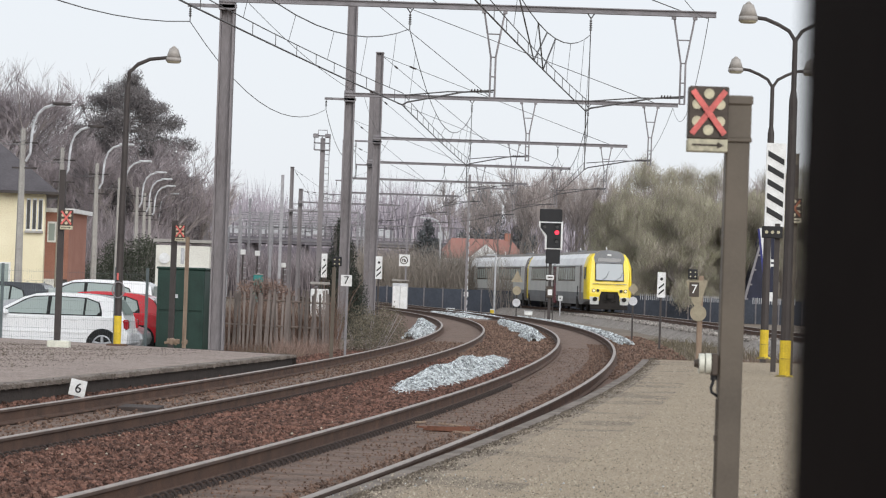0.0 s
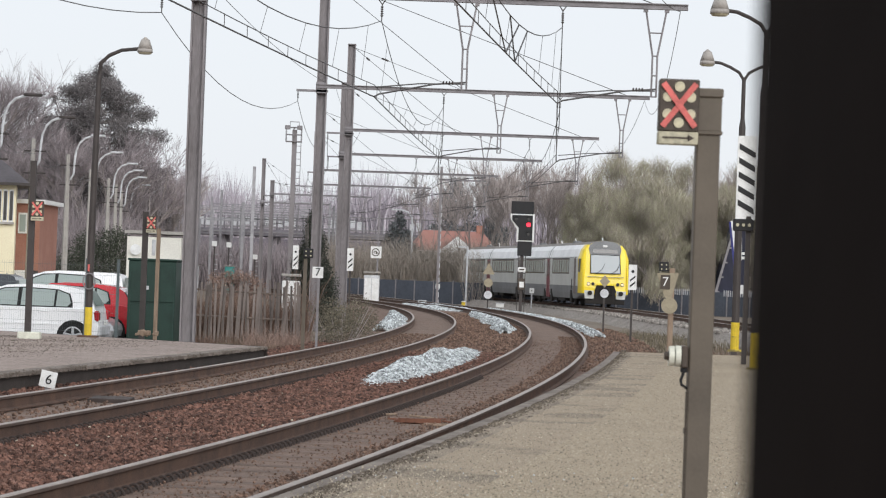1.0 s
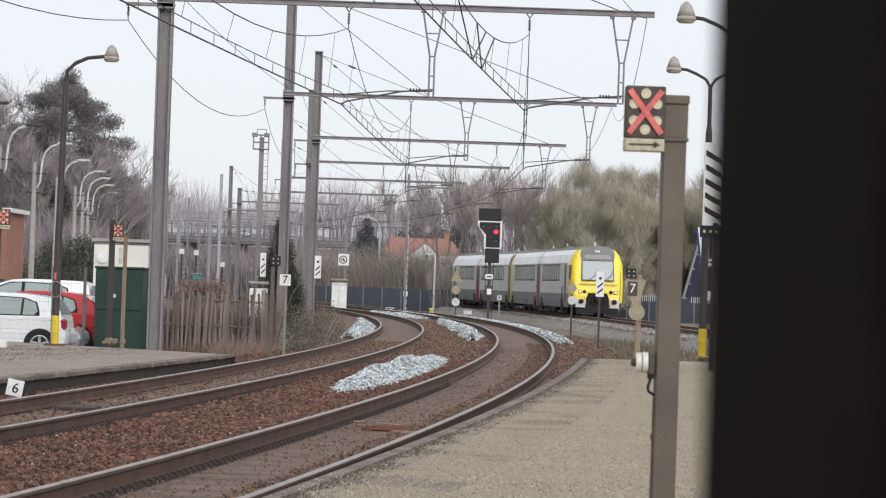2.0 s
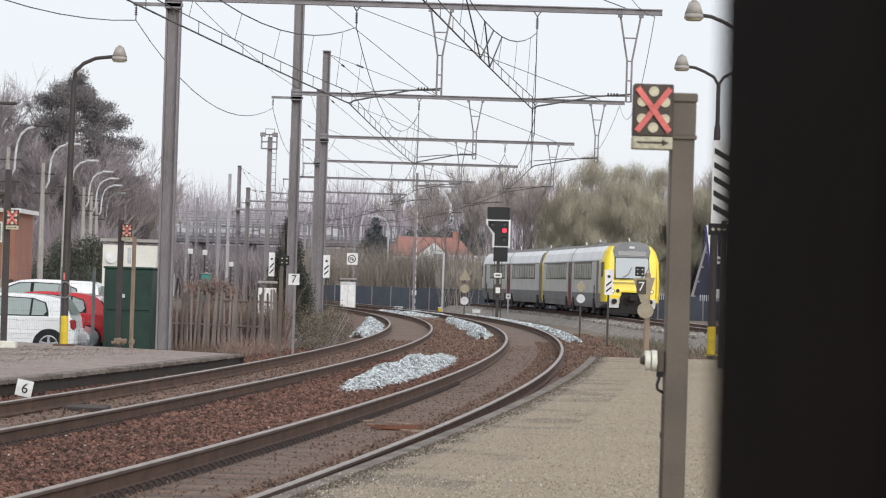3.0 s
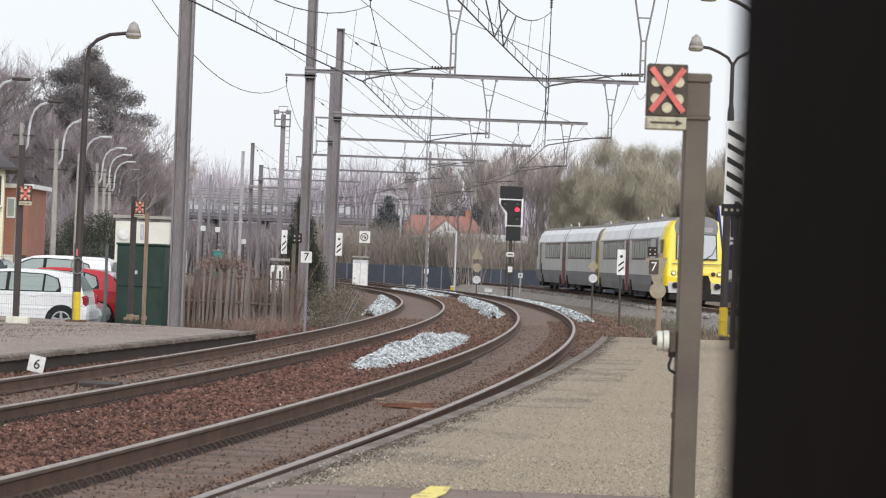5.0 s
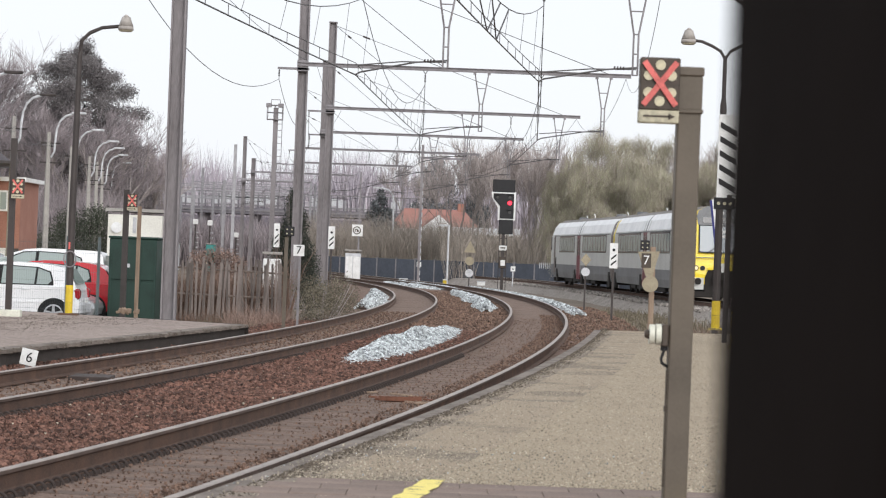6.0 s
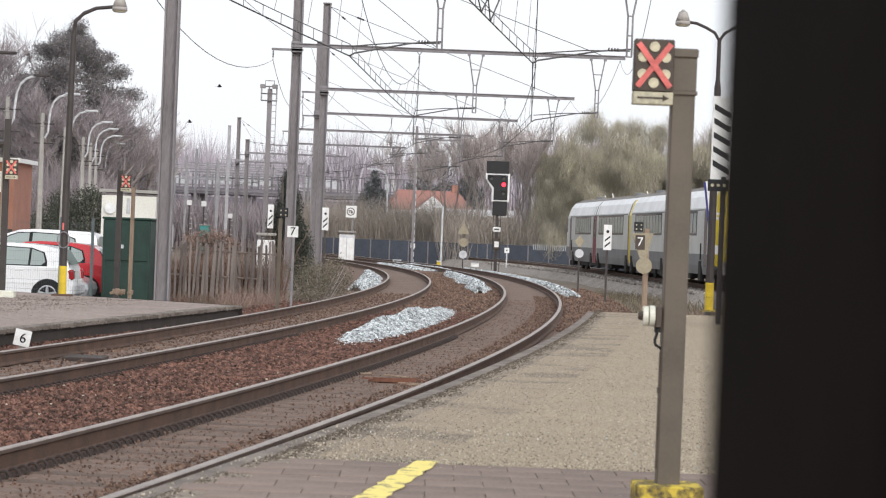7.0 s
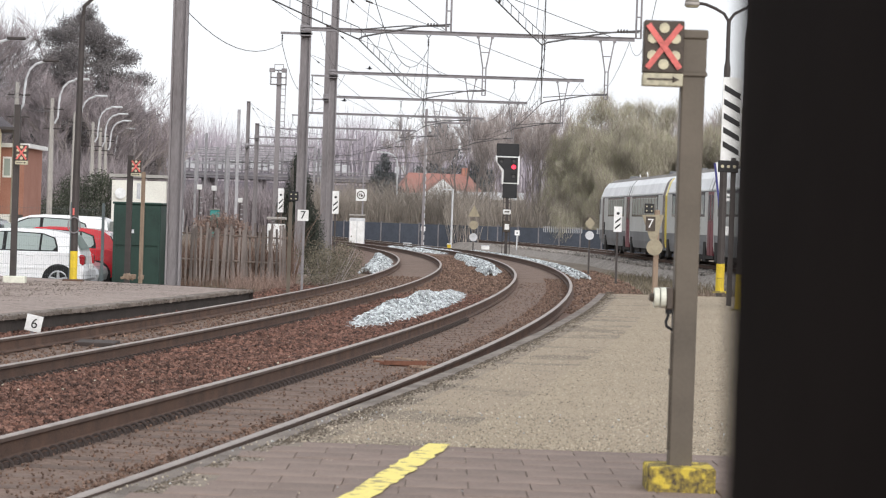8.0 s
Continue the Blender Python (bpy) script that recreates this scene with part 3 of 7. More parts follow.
def wires():
    """Over both main tracks a carrying wire, an auxiliary wire and a contact wire with droppers; feeders along the beams' ends."""
    stops = [(27.6, -8.0, -9.05, 1.3, (-2.88, 1.3))] + list(PORTALS)
    for lane in (0, 1):
        t = thing("catenary_wire", Matrix(), "carrying, auxiliary and contact wires with droppers over a main track", "catenary", "overhead wires")
        upper, aux, contact, drops, ties = [], [], [], B(), B()
        for (ya, _, _, _, ha, *_), (yb, _, _, _, hb, *_) in zip(stops, stops[1:]):
            n = 14
            sag = 1.03 * ((yb - ya) / 22.5) ** 2
            ca, cb = Vector((ha[lane] - CARRY_OFF[lane], ya - 0.22, CARRY_Z)), Vector((hb[lane] - CARRY_OFF[lane], yb - 0.22, CARRY_Z))
            la, lb = Vector((ha[lane] - CONTACT_OFF[lane], ya - 0.22, CONTACT_Z)), Vector((hb[lane] - CONTACT_OFF[lane], yb - 0.22, CONTACT_Z))
            top, low = hung(ca, cb, sag, n) + [cb], hung(la, lb, 0.03, n) + [lb]
            mid = [Vector((p.x, p.y, min(p.z + 0.24 - 0.06 * math.sin(math.pi * k / n), top[k].z - 0.03))) for k, p in enumerate(low)]
            for line_pts, pts in ((upper, top), (aux, mid), (contact, low)):
                line_pts += pts[:-1]
            for k in range(1, n, 2):
                rod(drops, top[k], mid[k], 0.0055, n=3)
            for k in range(n):
                for f in (0.4,):
                    rod(ties, mid[k].lerp(mid[k + 1], f), low[k].lerp(low[k + 1], f), 0.007, n=3)
        part("carrying_wire", tube(B(), upper, 0.010, 4), "wire", t)
        part("auxiliary_wire", tube(B(), aux, 0.008, 4), "wire", t)
        part("contact_wire", tube(B(), contact, 0.013, 4), "wire", t)
        tagged(part("dropper", drops, "wire", t), kind="stuff")
        tagged(part("short_dropper", ties, "wire", t), kind="stuff")
        if lane:
            for f0, f1 in ((0.42, 0.50), (0.56, 0.63)):
                n = len(hung(Vector(), Vector(), 0, 14))
                p, q, r = upper[int(f0 * n)], contact[int(f1 * n)], upper[int(f1 * n) + 1]
                part("jumper", tube(B(), [p, q, r], 0.013, 4), "wire", t, "slanting jumper between the wires")
    for side, sags in ((0, (0.67, 0.88, 0.8, 0.7, 0.7, 0.7, 0.7, 0.7)), (1, (0.6, 1.1, 1.0, 0.8, 0.8, 0.8, 0.8, 0.8))):
        pts = []
        for (ya, _, xa, ra, *_), (yb, _, xb, rb, *_), sag in zip(stops, stops[1:], sags):
            a, b = ((xa + 0.05, 6.46), (xb + 0.05, 6.46)) if side == 0 else ((ra - 0.15, 6.86), (rb - 0.15, 6.86))
            pts += hung(Vector((a[0], ya - 0.2, a[1])), Vector((b[0], yb - 0.2, b[1])), sag)
        tagged(part("feeder_wire", tube(B(), pts, 0.010 if side == 0 else 0.007, 4), "wire"), "sagging feeder wire hung along the ends of the beams", "wire", "overhead wires")
    for (ya, xa, *_), (yb, xb, *_) in zip(PORTALS[:4], PORTALS[1:5]):
        a, b = Vector((xa + 0.45, ya - 0.22, 6.86)), Vector((xb + 0.12, yb - 0.16, 7.05))
        tagged(part("earth_wire", tube(B(), hung(a, b, 0.15) + [b], 0.007, 4), "wire"), "thin earth wire from mast to mast", "wire", "overhead wires")


def far_masts():
    for x, y, h in ((-16.8, 196, 9.6), (-24.5, 240, 6.3), (-23.9, 242, 9.1), (-21.4, 240, 6.4), (-26.4, 246, 6.2), (-22.2, 236, 7.6), (-20.6, 228, 7.2), (-25.6, 250, 7.4), (-19.2, 214, 7.2)):
        t = thing("yard_mast", pose(x, y, 0), "slim grey overhead line mast beside the yard tracks", "mast", "yard masts")
        bm = B()
        prism(bm, [(-0.12, -0.12), (0.12, -0.12), (0.12, 0.12), (-0.12, 0.12)], GROUND_Z, h)
        part("mast", bm, "yardsteel", t)
        bm = B()
        box(bm, 2.6, 0, 6.8 if h > 8 else 6.2, 6.4, 0.08, 0.09)
        part("beam", bm, "yardsteel", t)
        for s in (1.6, 4.6):
            part("hanger", tube(B(), [(s - 0.2, 0, 6.8), (s, 0, 5.3), (s + 0.2, 0, 6.8)], 0.02, 4), "steel", t)
    # more beams far down the line
    for k, (y, x0, x1) in enumerate(((222, -26, -12), (236, -29, -14), (246, -32, -15), (275, -38, -16), (290, -40, -14), (214, -22, -13), (229, -27, -12), (254, -34, -13), (303, -42, -12), (316, -44, -10))):
        t = thing("far_gantry", pose(0, y, 0), "far steel gantry across the yard tracks", "gantry", "far gantries")
        bm = B()
        box(bm, (x0 + x1) / 2, 0, 6.9, x1 - x0, 0.1, 0.09)
        part("beam", bm, "yardsteel", t)
        for x in (x0, x1):
            bm = B()
            box(bm, x, 0, GROUND_Z, 0.2, 0.2, 8.3)
            part("mast", bm, "yardsteel", t)
    t = thing("catenary_mast", pose(-1.3, 150, 0), "slim mast with a pale edge beyond the junction", "mast")
    part("mast", box(B(), 0, 0, GROUND_Z, 0.15, 0.15, 8.8), "mast", t)
    for k in range(14):
        part("pale_mark", box(B(), 0.09, -0.05, GROUND_Z + 0.3 + 0.45 * k, 0.05, 0.05, 0.28), "lampwhite", t)
    part("arm", box(B(), 1.2, 0, 7.2, 2.6, 0.1, 0.12), "steel", t)
    t = thing("grey_pole", pose(0.55, 170, 0), "thin pale pole by the distant gardens", "pole")
    part("pole", rod(B(), (0, 0, GROUND_Z), (0, 0, 3.4), 0.07, n=8), "lampwhite", t)
    part("lamp_head", box(B(), -0.3, 0, 3.35, 0.7, 0.2, 0.1), "lampwhite", t)
    t = thing("lighting_tower", pose(-10.45, 150, 0), "steel lighting tower with a railed basket on top", "lighting tower")
    bm = B()
    prism(bm, [(-0.14, -0.14), (0.14, -0.14), (0.14, 0.14), (-0.14, 0.14)], GROUND_Z, 10.0)
    part("mast", bm, "mast", t)
    bm = B()
    box(bm, -0.05, 0, 9.25, 0.95, 0.7, 0.05)
    for zz in (9.7, 10.15):
        for s in (-1, 1):
            rod(bm, (-0.52, s * 0.35, zz), (0.42, s * 0.35, zz), 0.02, n=4), rod(bm, (-0.05 + s * 0.47, -0.35, zz), (-0.05 + s * 0.47, 0.35, zz), 0.02, n=4)
    for sx in (-0.52, -0.05, 0.42):
        for s in (-1, 1):
            rod(bm, (sx, s * 0.35, 9.25), (sx, s * 0.35, 10.15), 0.02, n=4)
    part("basket", bm, "steel", t)
    for k in range(22):
        part("rung", rod(B(), (0.16, -0.16, 0.6 + 0.4 * k), (0.42, -0.16, 0.6 + 0.4 * k), 0.016, n=4), "steel", t)
    part("ladder_rail", rod(B(), (0.42, -0.16, 0.3), (0.42, -0.16, 9.3), 0.02, n=4), "steel", t)
    part("top_hoop", tube(B(), [(-0.3, 0, 10.15), (-0.3, 0, 10.5), (0.25, 0, 10.5), (0.25, 0, 10.15)], 0.03, 5), "steel", t)
    for s in (-0.42, 0.32):
        bm = B()
        box(bm, s, -0.38, 10.0, 0.34, 0.16, 0.26, bevel=0.03)
        part("floodlight", bm, "steel", t)


# ---------------------------------------------------------------- the train
CAR_LEN = 24.4
SECTION = [(1.36, 0.42), (1.42, 0.75), (1.43, 1.16), (1.44, 1.95), (1.44, 2.72), (1.40, 2.86), (1.27, 3.28), (1.05, 3.55), (0.7, 3.72), (0.0, 3.80)]


def train_rows(lead):
    """Poses of a rail car whose middle runs `lead` metres behind the train's nose, along the branch."""
    ys = np.arange(30.0, 330.0, 0.5)
    xs = np.array([branch_x(v) for v in ys])
    s = np.concatenate([[0], np.cumsum(np.hypot(np.diff(xs), np.diff(ys)))])
    s_nose = np.interp(134.7, ys, s)
    rows = []
    for k in range(17):
        t = k * 0.5
        d = s_nose - 9.12 * (t - 1.5) + 0.37 * max(0.0, t - 3.0)
        (fx, fy), (rx, ry) = [(np.interp(v, s, xs), np.interp(v, s, ys)) for v in (d + lead - 8.5, d + lead + 8.5)]
        rows.append((t, pose((fx + rx) / 2, (fy + ry) / 2, BRANCH_Z, 0, 0, math.degrees(math.atan2(fx - rx, -(fy - ry))))))
    return rows


def side_band(s, y, w, lo, hi, out=0.012):
    """A strip of the car's flank, w metres long, that follows the section from height lo to hi."""
    bm = B()
    pts = [(x, z) for x, z in SECTION if lo < z < hi]
    zs, xs = [z for _, z in SECTION], [x for x, _ in SECTION]
    pts = [(float(np.interp(lo, zs, xs)), lo)] + pts + [(float(np.interp(hi, zs, xs)), hi)]
    prof = [(s * (x + out), z) for x, z in pts] + [(s * (x - 0.03), z) for x, z in pts[::-1]]
    return sweep(bm, prof, [((0, y - w / 2, 0), (1, 0, 0)), ((0, y + w / 2, 0), (1, 0, 0))])


def plate_on(bm, outline, depth):
    """A thin plate from an outline of places, thickened along y by depth."""
    vs = [bm.verts.new(p) for p in outline]
    bm.faces.new(vs)
    ex = bmesh.ops.extrude_face_region(bm, geom=bm.faces[:])["geom"]
    bmesh.ops.translate(bm, vec=(0, depth, 0), verts=[v for v in ex if isinstance(v, bmesh.types.BMVert)])
    return bm


def rail_car(lead, label, cab_end):
    """A rail car; its local -y leads. cab_end is -1 for a cab at the front, 1 for one at the back."""
    t = thing("rail_car", train_rows(lead)[0][1], label, "rail car", "cars of the train")
    half, c = CAR_LEN / 2, cab_end
    ring = [(-x, z) for x, z in SECTION] + [(x, z) for x, z in SECTION[-2::-1]]
    nose = half - 1.9
    bm = B()
    rows = [((0, y, 0), (1, 0, 0)) for y in np.linspace(c * nose, -c * half, 12)]
    strip = [2, 2, 1, 1, 1, 0, 0, 3, 3]
    sweep(bm, ring, rows, strip + strip[::-1] + [4])
    for f in bm.faces:
        if len(f.verts) > 4:
            f.material_index = 2
    part("body", bm, ["trainwhite", "traingrey", "traindark", "trainroof", "under"], t)
    # the cab: the same section drawn in to a raked nose with rounded corners
    bm = B()

    def ring_at(u, pinch):
        out = []
        for x, z in ring:
            rake = 0.30 * max(0.0, z - 1.7) * u
            out.append(bm.verts.new((x * (1 - pinch), c * (nose + 1.9 * u - rake), z if z > 0.5 else z + 0.25 * u)))
        return out
    rings = [ring_at(*k) for k in ((0, 0), (0.45, 0.0), (0.5, -0.012), (0.82, 0.012), (0.93, 0.05), (0.985, 0.10), (1.0, 0.14))]
    for i, (a, b) in enumerate(zip(rings, rings[1:])):
        for k in range(len(ring)):
            f = bm.faces.new((a[k], a[(k + 1) % len(ring)], b[(k + 1) % len(ring)], b[k]))
            zc = f.calc_center_median().z
            side = 4 if zc > 2.8 else (3 if zc > 1.16 else 2)
            f.material_index = 1 if zc > 3.45 else (2 if zc < 0.9 else (0 if c < 0 and i > 0 else side))
    bm.faces.new(rings[-1])
    part("cab", bm, ["trainyellow", "trainroof", "traindark", "traingrey", "trainwhite"], t, "driver's cab with a raked yellow front")

    def on_nose(z, out=0.02):
        return c * (half - 0.30 * max(0.0, z - 1.7) + out)

    def face(points, out):
        return [(x, on_nose(z, out), z) for x, z in points]
    part("windscreen_seal", plate_on(B(), face([(-0.89, 1.90), (0.89, 1.90), (0.87, 3.0), (-0.87, 3.0)], 0.012), -c * 0.04), "black", t)
    part("windscreen", plate_on(B(), face([(-0.84, 1.95), (0.84, 1.95), (0.82, 2.96), (-0.82, 2.96)], 0.022), -c * 0.04), "windscreen", t, "large pale reflecting windscreen")
    part("destination_box", plate_on(B(), face([(-0.88, 3.0), (0.88, 3.0), (0.95, 3.3), (0.88, 3.55), (0.6, 3.72), (0.0, 3.80), (-0.6, 3.72), (-0.88, 3.55), (-0.95, 3.3)], 0.018), -c * 0.05), "traindark", t, "dark grey brow above the windscreen")
    part("destination_display", plate_on(B(), face([(-0.72, 3.08), (0.72, 3.08), (0.7, 3.3), (-0.7, 3.3)], 0.03), -c * 0.02), "glassdark", t)
    part("top_light", box(B(), 0, on_nose(3.5, 0.03), 3.42, 0.26, 0.1, 0.12, bevel=0.02), "white", t)
    for s in (-0.15, 0.72):
        part("wiper", tube(B(), [(s - 0.42, on_nose(1.88, 0.06), 1.88), (s - 0.05, on_nose(2.15, 0.05), 2.15), (s + 0.12, on_nose(2.5, 0.05), 2.5)], 0.018, 4), "black", t)
    part("nose_crease", box(B(), 0, c * (half + 0.01), 1.70, 2.1, 0.05, 0.03), "traindark", t)
    # flat black plate on the nose paints the darkness of the recess
    part("coupler_recess", slab(B(), [(-0.62, 0.35), (0.62, 0.35), (0.62, 0.95), (0.5, 1.24), (-0.5, 1.24), (-0.62, 0.95)], c * (half + 0.008), c * (half + 0.028)), "under", t)
    part("recess_lip", slab(B(), [(-0.56, 1.24), (0.56, 1.24), (0.5, 1.33), (-0.5, 1.33)], c * half, c * (half + 0.12)), "trainyellow" if c < 0 else "traingrey", t)
    bm = B()
    rod(bm, (0, c * half, 0.95), (0, c * (half + 0.35), 0.95), 0.12, n=10)
    box(bm, 0, c * (half + 0.38), 0.82, 0.36, 0.16, 0.3, bevel=0.03)
    part("coupler", bm, "under", t)
    for s in (-0.3, 0.34):
        part("hose", tube(B(), [(s, c * (half + 0.05), 1.1), (s * 1.1, c * (half + 0.25), 0.72), (s * 0.5, c * (half + 0.1), 0.6)], 0.03, 5), "under", t)
    for s in (-1, 1):
        lamp = part("headlight", rod(B(), (s * 0.98, c * (half - 0.05), 1.30), (s * 0.98, c * (half + 0.03), 1.30), 0.075, n=12), "headlight", t, "lit round headlight")
        part("lamp_rim", tube(B(), [(s * 0.98 + 0.09 * math.cos(q), c * (half + 0.02), 1.30 + 0.09 * math.sin(q)) for q in np.linspace(0, 2 * math.pi, 13)], 0.018, 4), "black", lamp)
        part("tail_light", rod(B(), (s * 0.72, c * (half - 0.05), 1.30), (s * 0.72, c * (half + 0.025), 1.30), 0.095, n=12), "black", t)
        part("front_skirt", slab(B(), [(s * 0.66, 0.46), (s * 1.16, 0.46), (s * 1.22, 0.92), (s * 0.66, 0.92)], c * (half - 0.25), c * (half + 0.02)), "traingrey", t)
        part("buffer", rod(B(), (s * 0.9, c * half, 0.78), (s * 0.9, c * (half + 0.16), 0.78), 0.13, n=12), "under", t)
        part("cab_window", box(B(), s * 1.437, c * (nose + 1.25), 1.95, 0.05, 0.45, 0.78, bevel=0.015), "glazing", t)
    part("obstacle_guard", box(B(), 0, c * (half - 0.06), 0.16, 2.3, 0.14, 0.24, bevel=0.03), "under", t)
    # windows, doors and bands along both sides; a is the distance from the cab's end
    panes = {}
    for s in (-1, 1):
        for first, count, pitch in ((4.3, 7, 0.89), (13.75, 9, 0.94)):
            mid, w = first + count * pitch / 2, count * pitch
            part("window_band", box(B(), s * 1.437, c * (half - mid), 1.84, 0.03, w + 0.12, 0.92, bevel=0.01), "glazing", t, "dark band round a row of windows")
            for k in range(count):
                if count not in panes:
                    panes[count] = part("window", box(B(), 0, 0, 0, 0.03, pitch - 0.30, 0.74, bevel=0.012), "sideglass", t)
                    w_ob = panes[count]
                else:
                    w_ob = new("window", panes[count].data)
                    w_ob.parent = t
                w_ob.matrix_basis = pose(s * 1.446, c * (half - first - pitch * (k + 0.5)), 1.92)
        for a in (11.86, 12.54):
            d = part("door", box(B(), s * 1.40, c * (half - a), 0.40, 0.09, 0.64, 2.38, bevel=0.02), "traindoor", t, "dark red sliding door leaf")
            part("door_window", box(B(), s * 1.448, c * (half - a), 1.7, 0.012, 0.36, 0.95, bevel=0.005), "glazing", d)
        for a in (11.46, 12.94):
            part("door_post", side_band(s, c * (half - a), 0.11, 0.5, 3.3), "traingrey", t, "grey frame beside the doors")
        part("roof_seam", side_band(s, c * (half - 12.2), 0.14, 2.8, 3.6, 0.014), "traindark", t)
        part("cab_door", side_band(s, c * (half - 2.15), 0.62, 0.7, 2.82), "doorbrown", t, "brownish cab door")
        part("step", box(B(), s * 1.30, c * (half - 12.2), 0.28, 0.3, 1.9, 0.12), "under", t)
        # proud black blocks put in the shade of openings in the skirt
        for a in (3.3, 10.85, 13.55, 23.35):
            part("skirt_opening", box(B(), s * 1.36, c * (half - a), 0.16, 0.16, 0.62, 0.76, bevel=0.03), "under", t, "black block in place of an opening in the skirt")
        part("end_stripe", side_band(s, -c * (half - 0.32), 0.5, 0.55, 3.45), "trainyellow" if c < 0 else "doorbrown", t, "upright stripe at the coupled end")
        part("gutter", box(B(), s * 1.425, -c * 0.9, 2.76, 0.05, CAR_LEN - 3.6, 0.045), "traindark", t)
        part("skirt_joint", box(B(), s * 1.428, -c * 0.9, 1.13, 0.02, CAR_LEN - 3.6, 0.03), "traindark", t)
        part("grab_rail", rod(B(), (s * 1.47, c * (half - 3.0), 0.95), (s * 1.47, c * (half - 3.0), 1.55), 0.025, n=6), "under", t)
    for a in (6.0, 16.5):
        part("roof_seam", sweep(B(), [(x * 1.004, z + 0.006) for x, z in ring if z > 3.3] + [(x, z - 0.02) for x, z in ring[::-1] if z > 3.3], [((0, c * (half - a) - 0.05, 0), (1, 0, 0)), ((0, c * (half - a) + 0.05, 0), (1, 0, 0))]), "traindark", t)
    for a, x in ((3.0, 0.3), (9.5, -0.2), (18.0, 0.3)):
        part("aerial", tube(B(), [(x, c * (half - a), 3.72), (x, c * (half - a) + 0.05, 3.9), (x, c * (half - a) + 0.28, 4.0)], 0.03, 6), "white", t)
    for a in (7.2, 20.8):
        part("roof_vent", rod(B(), (-0.5, c * (half - a), 3.66), (-0.5, c * (half - a), 3.84), 0.3, 0.24, n=12), "traindark", t)
    for a in (4.0, 20.4):
        y = c * (half - a)
        bogie = part("bogie", box(box(B(), -0.98, y, 0.42, 0.16, 3.2, 0.26, bevel=0.03), 0.98, y, 0.42, 0.16, 3.2, 0.26, bevel=0.03), "under", t)
        for dy in (-1.05, 1.05):
            for s in (-1, 1):
                bm = B()
                rod(bm, (s * 0.72, y + dy, 0.43), (s * 0.86, y + dy, 0.43), 0.43, n=20)
                rod(bm, (s * 0.70, y + dy, 0.43), (s * 0.73, y + dy, 0.43), 0.46, n=20)
                part("wheel", bm, "under", bogie)
    for a, w in ((7.6, 2.6), (10.0, 1.4), (14.6, 2.0), (17.0, 1.6)):
        part("equipment_box", box(B(), 0, c * (half - a), 0.22, 2.6, w, 0.5, bevel=0.04), "under", t)
    part("bellows", box(B(), 0, -c * (half + 0.08), 0.9, 1.9, 0.3, 2.5, bevel=0.05), "under", t)
    return t


def bird(label):
    t = thing("bird", Matrix(), label, "bird", "flying birds")
    part("body", tube(B(), [(-0.16, 0, 0), (-0.10, 0, 0), (0.0, 0, -0.01), (0.09, 0, 0), (0.15, 0, 0.01), (0.18, 0, 0)], [0.015, 0.035, 0.05, 0.045, 0.03, 0.006], 8), "black", t)
    part("tail", prism(B(), [(-0.27, -0.05), (-0.27, 0.05), (-0.13, 0.02), (-0.13, -0.02)], -0.004, 0.004), "black", t)
    for s in (-1, 1):
        wing = part("wing", prism(B(), [(0.08, 0.02 * s), (0.10, 0.16 * s), (0.0, 0.33 * s), (-0.04, 0.16 * s), (-0.08, 0.02 * s)], -0.005, 0.005), "black", t)
        wing.matrix_basis = pose(0, 0, 0.01, 28 * s, 0, 0)
    return t


def motions():
    walk(bird_high, [(float(k), pose(-14.49 + 9.25 * (k - 7), 160, 10.6 + 0.44 * (k - 7))) for k in range(9)])
    walk(bird_low, [(float(k), pose(-16.88 + 9.84 * (k - 7), 165, 8.4 + 0.72 * (k - 7))) for k in range(9)])
    walk(car_front, train_rows(0.05 + CAR_LEN / 2))
    walk(car_back, train_rows(0.45 + 1.5 * CAR_LEN))


# ---------------------------------------------------------------- things on the near platform
def x_panel(t, x, y, z, s=1.0, w=0.21, lamps_pale=True, faded=False):
    """A dark box with six pale lenses, a red cross over them and an arrow plate below; part of thing t, facing -y."""
    bm = box(B(), x, y, z, w * s, 0.10 * s, 0.275 * s, bevel=0.006 * s)
    case = part("lamp_case", bm, "panelbrown", t, "dark brown case with a red cross over pale lenses")
    fy = y - 0.05 * s
    for dx, dz in ((0, 0.235), (0, 0.045), (-0.06, 0.18), (0.06, 0.18), (-0.06, 0.09), (0.06, 0.09)):
        bm = B()
        disc(bm, 0, 0, 0, 0.027 * s, 0.008, 14)
        o = part("lens", bm, "lens", case)
        o.matrix_basis = pose(x + dx * s, fy, z + dz * s)
    bm = B()
    for a in (-1, 1):
        box(bm, x, fy - 0.012 + 0.002 * a, z + 0.1375 * s, 0.030 * s, 0.004, 0.285 * s, Matrix.Rotation(a * radians(37), 4, "Y") @ Matrix.Translation((0, 0, -0.1425 * s)))
    part("cross", bm, "redfade" if faded else "red", case, "red cross of two bars")
    plate = part("arrow_plate", box(B(), x, y, z - 0.068 * s, w * s, 0.10 * s, 0.066 * s, bevel=0.004 * s), "cream", t, "cream plate with a dark arrow")
    bm = B()
    box(bm, x - 0.012 * s, fy - 0.002, z - 0.038 * s, 0.14 * s, 0.004, 0.009 * s)
    slab(bm, [(x + 0.05 * s, z - 0.052 * s), (x + 0.085 * s, z - 0.034 * s), (x + 0.05 * s, z - 0.016 * s)], fy - 0.004, fy)
    part("arrow", bm, "panelbrown", plate)


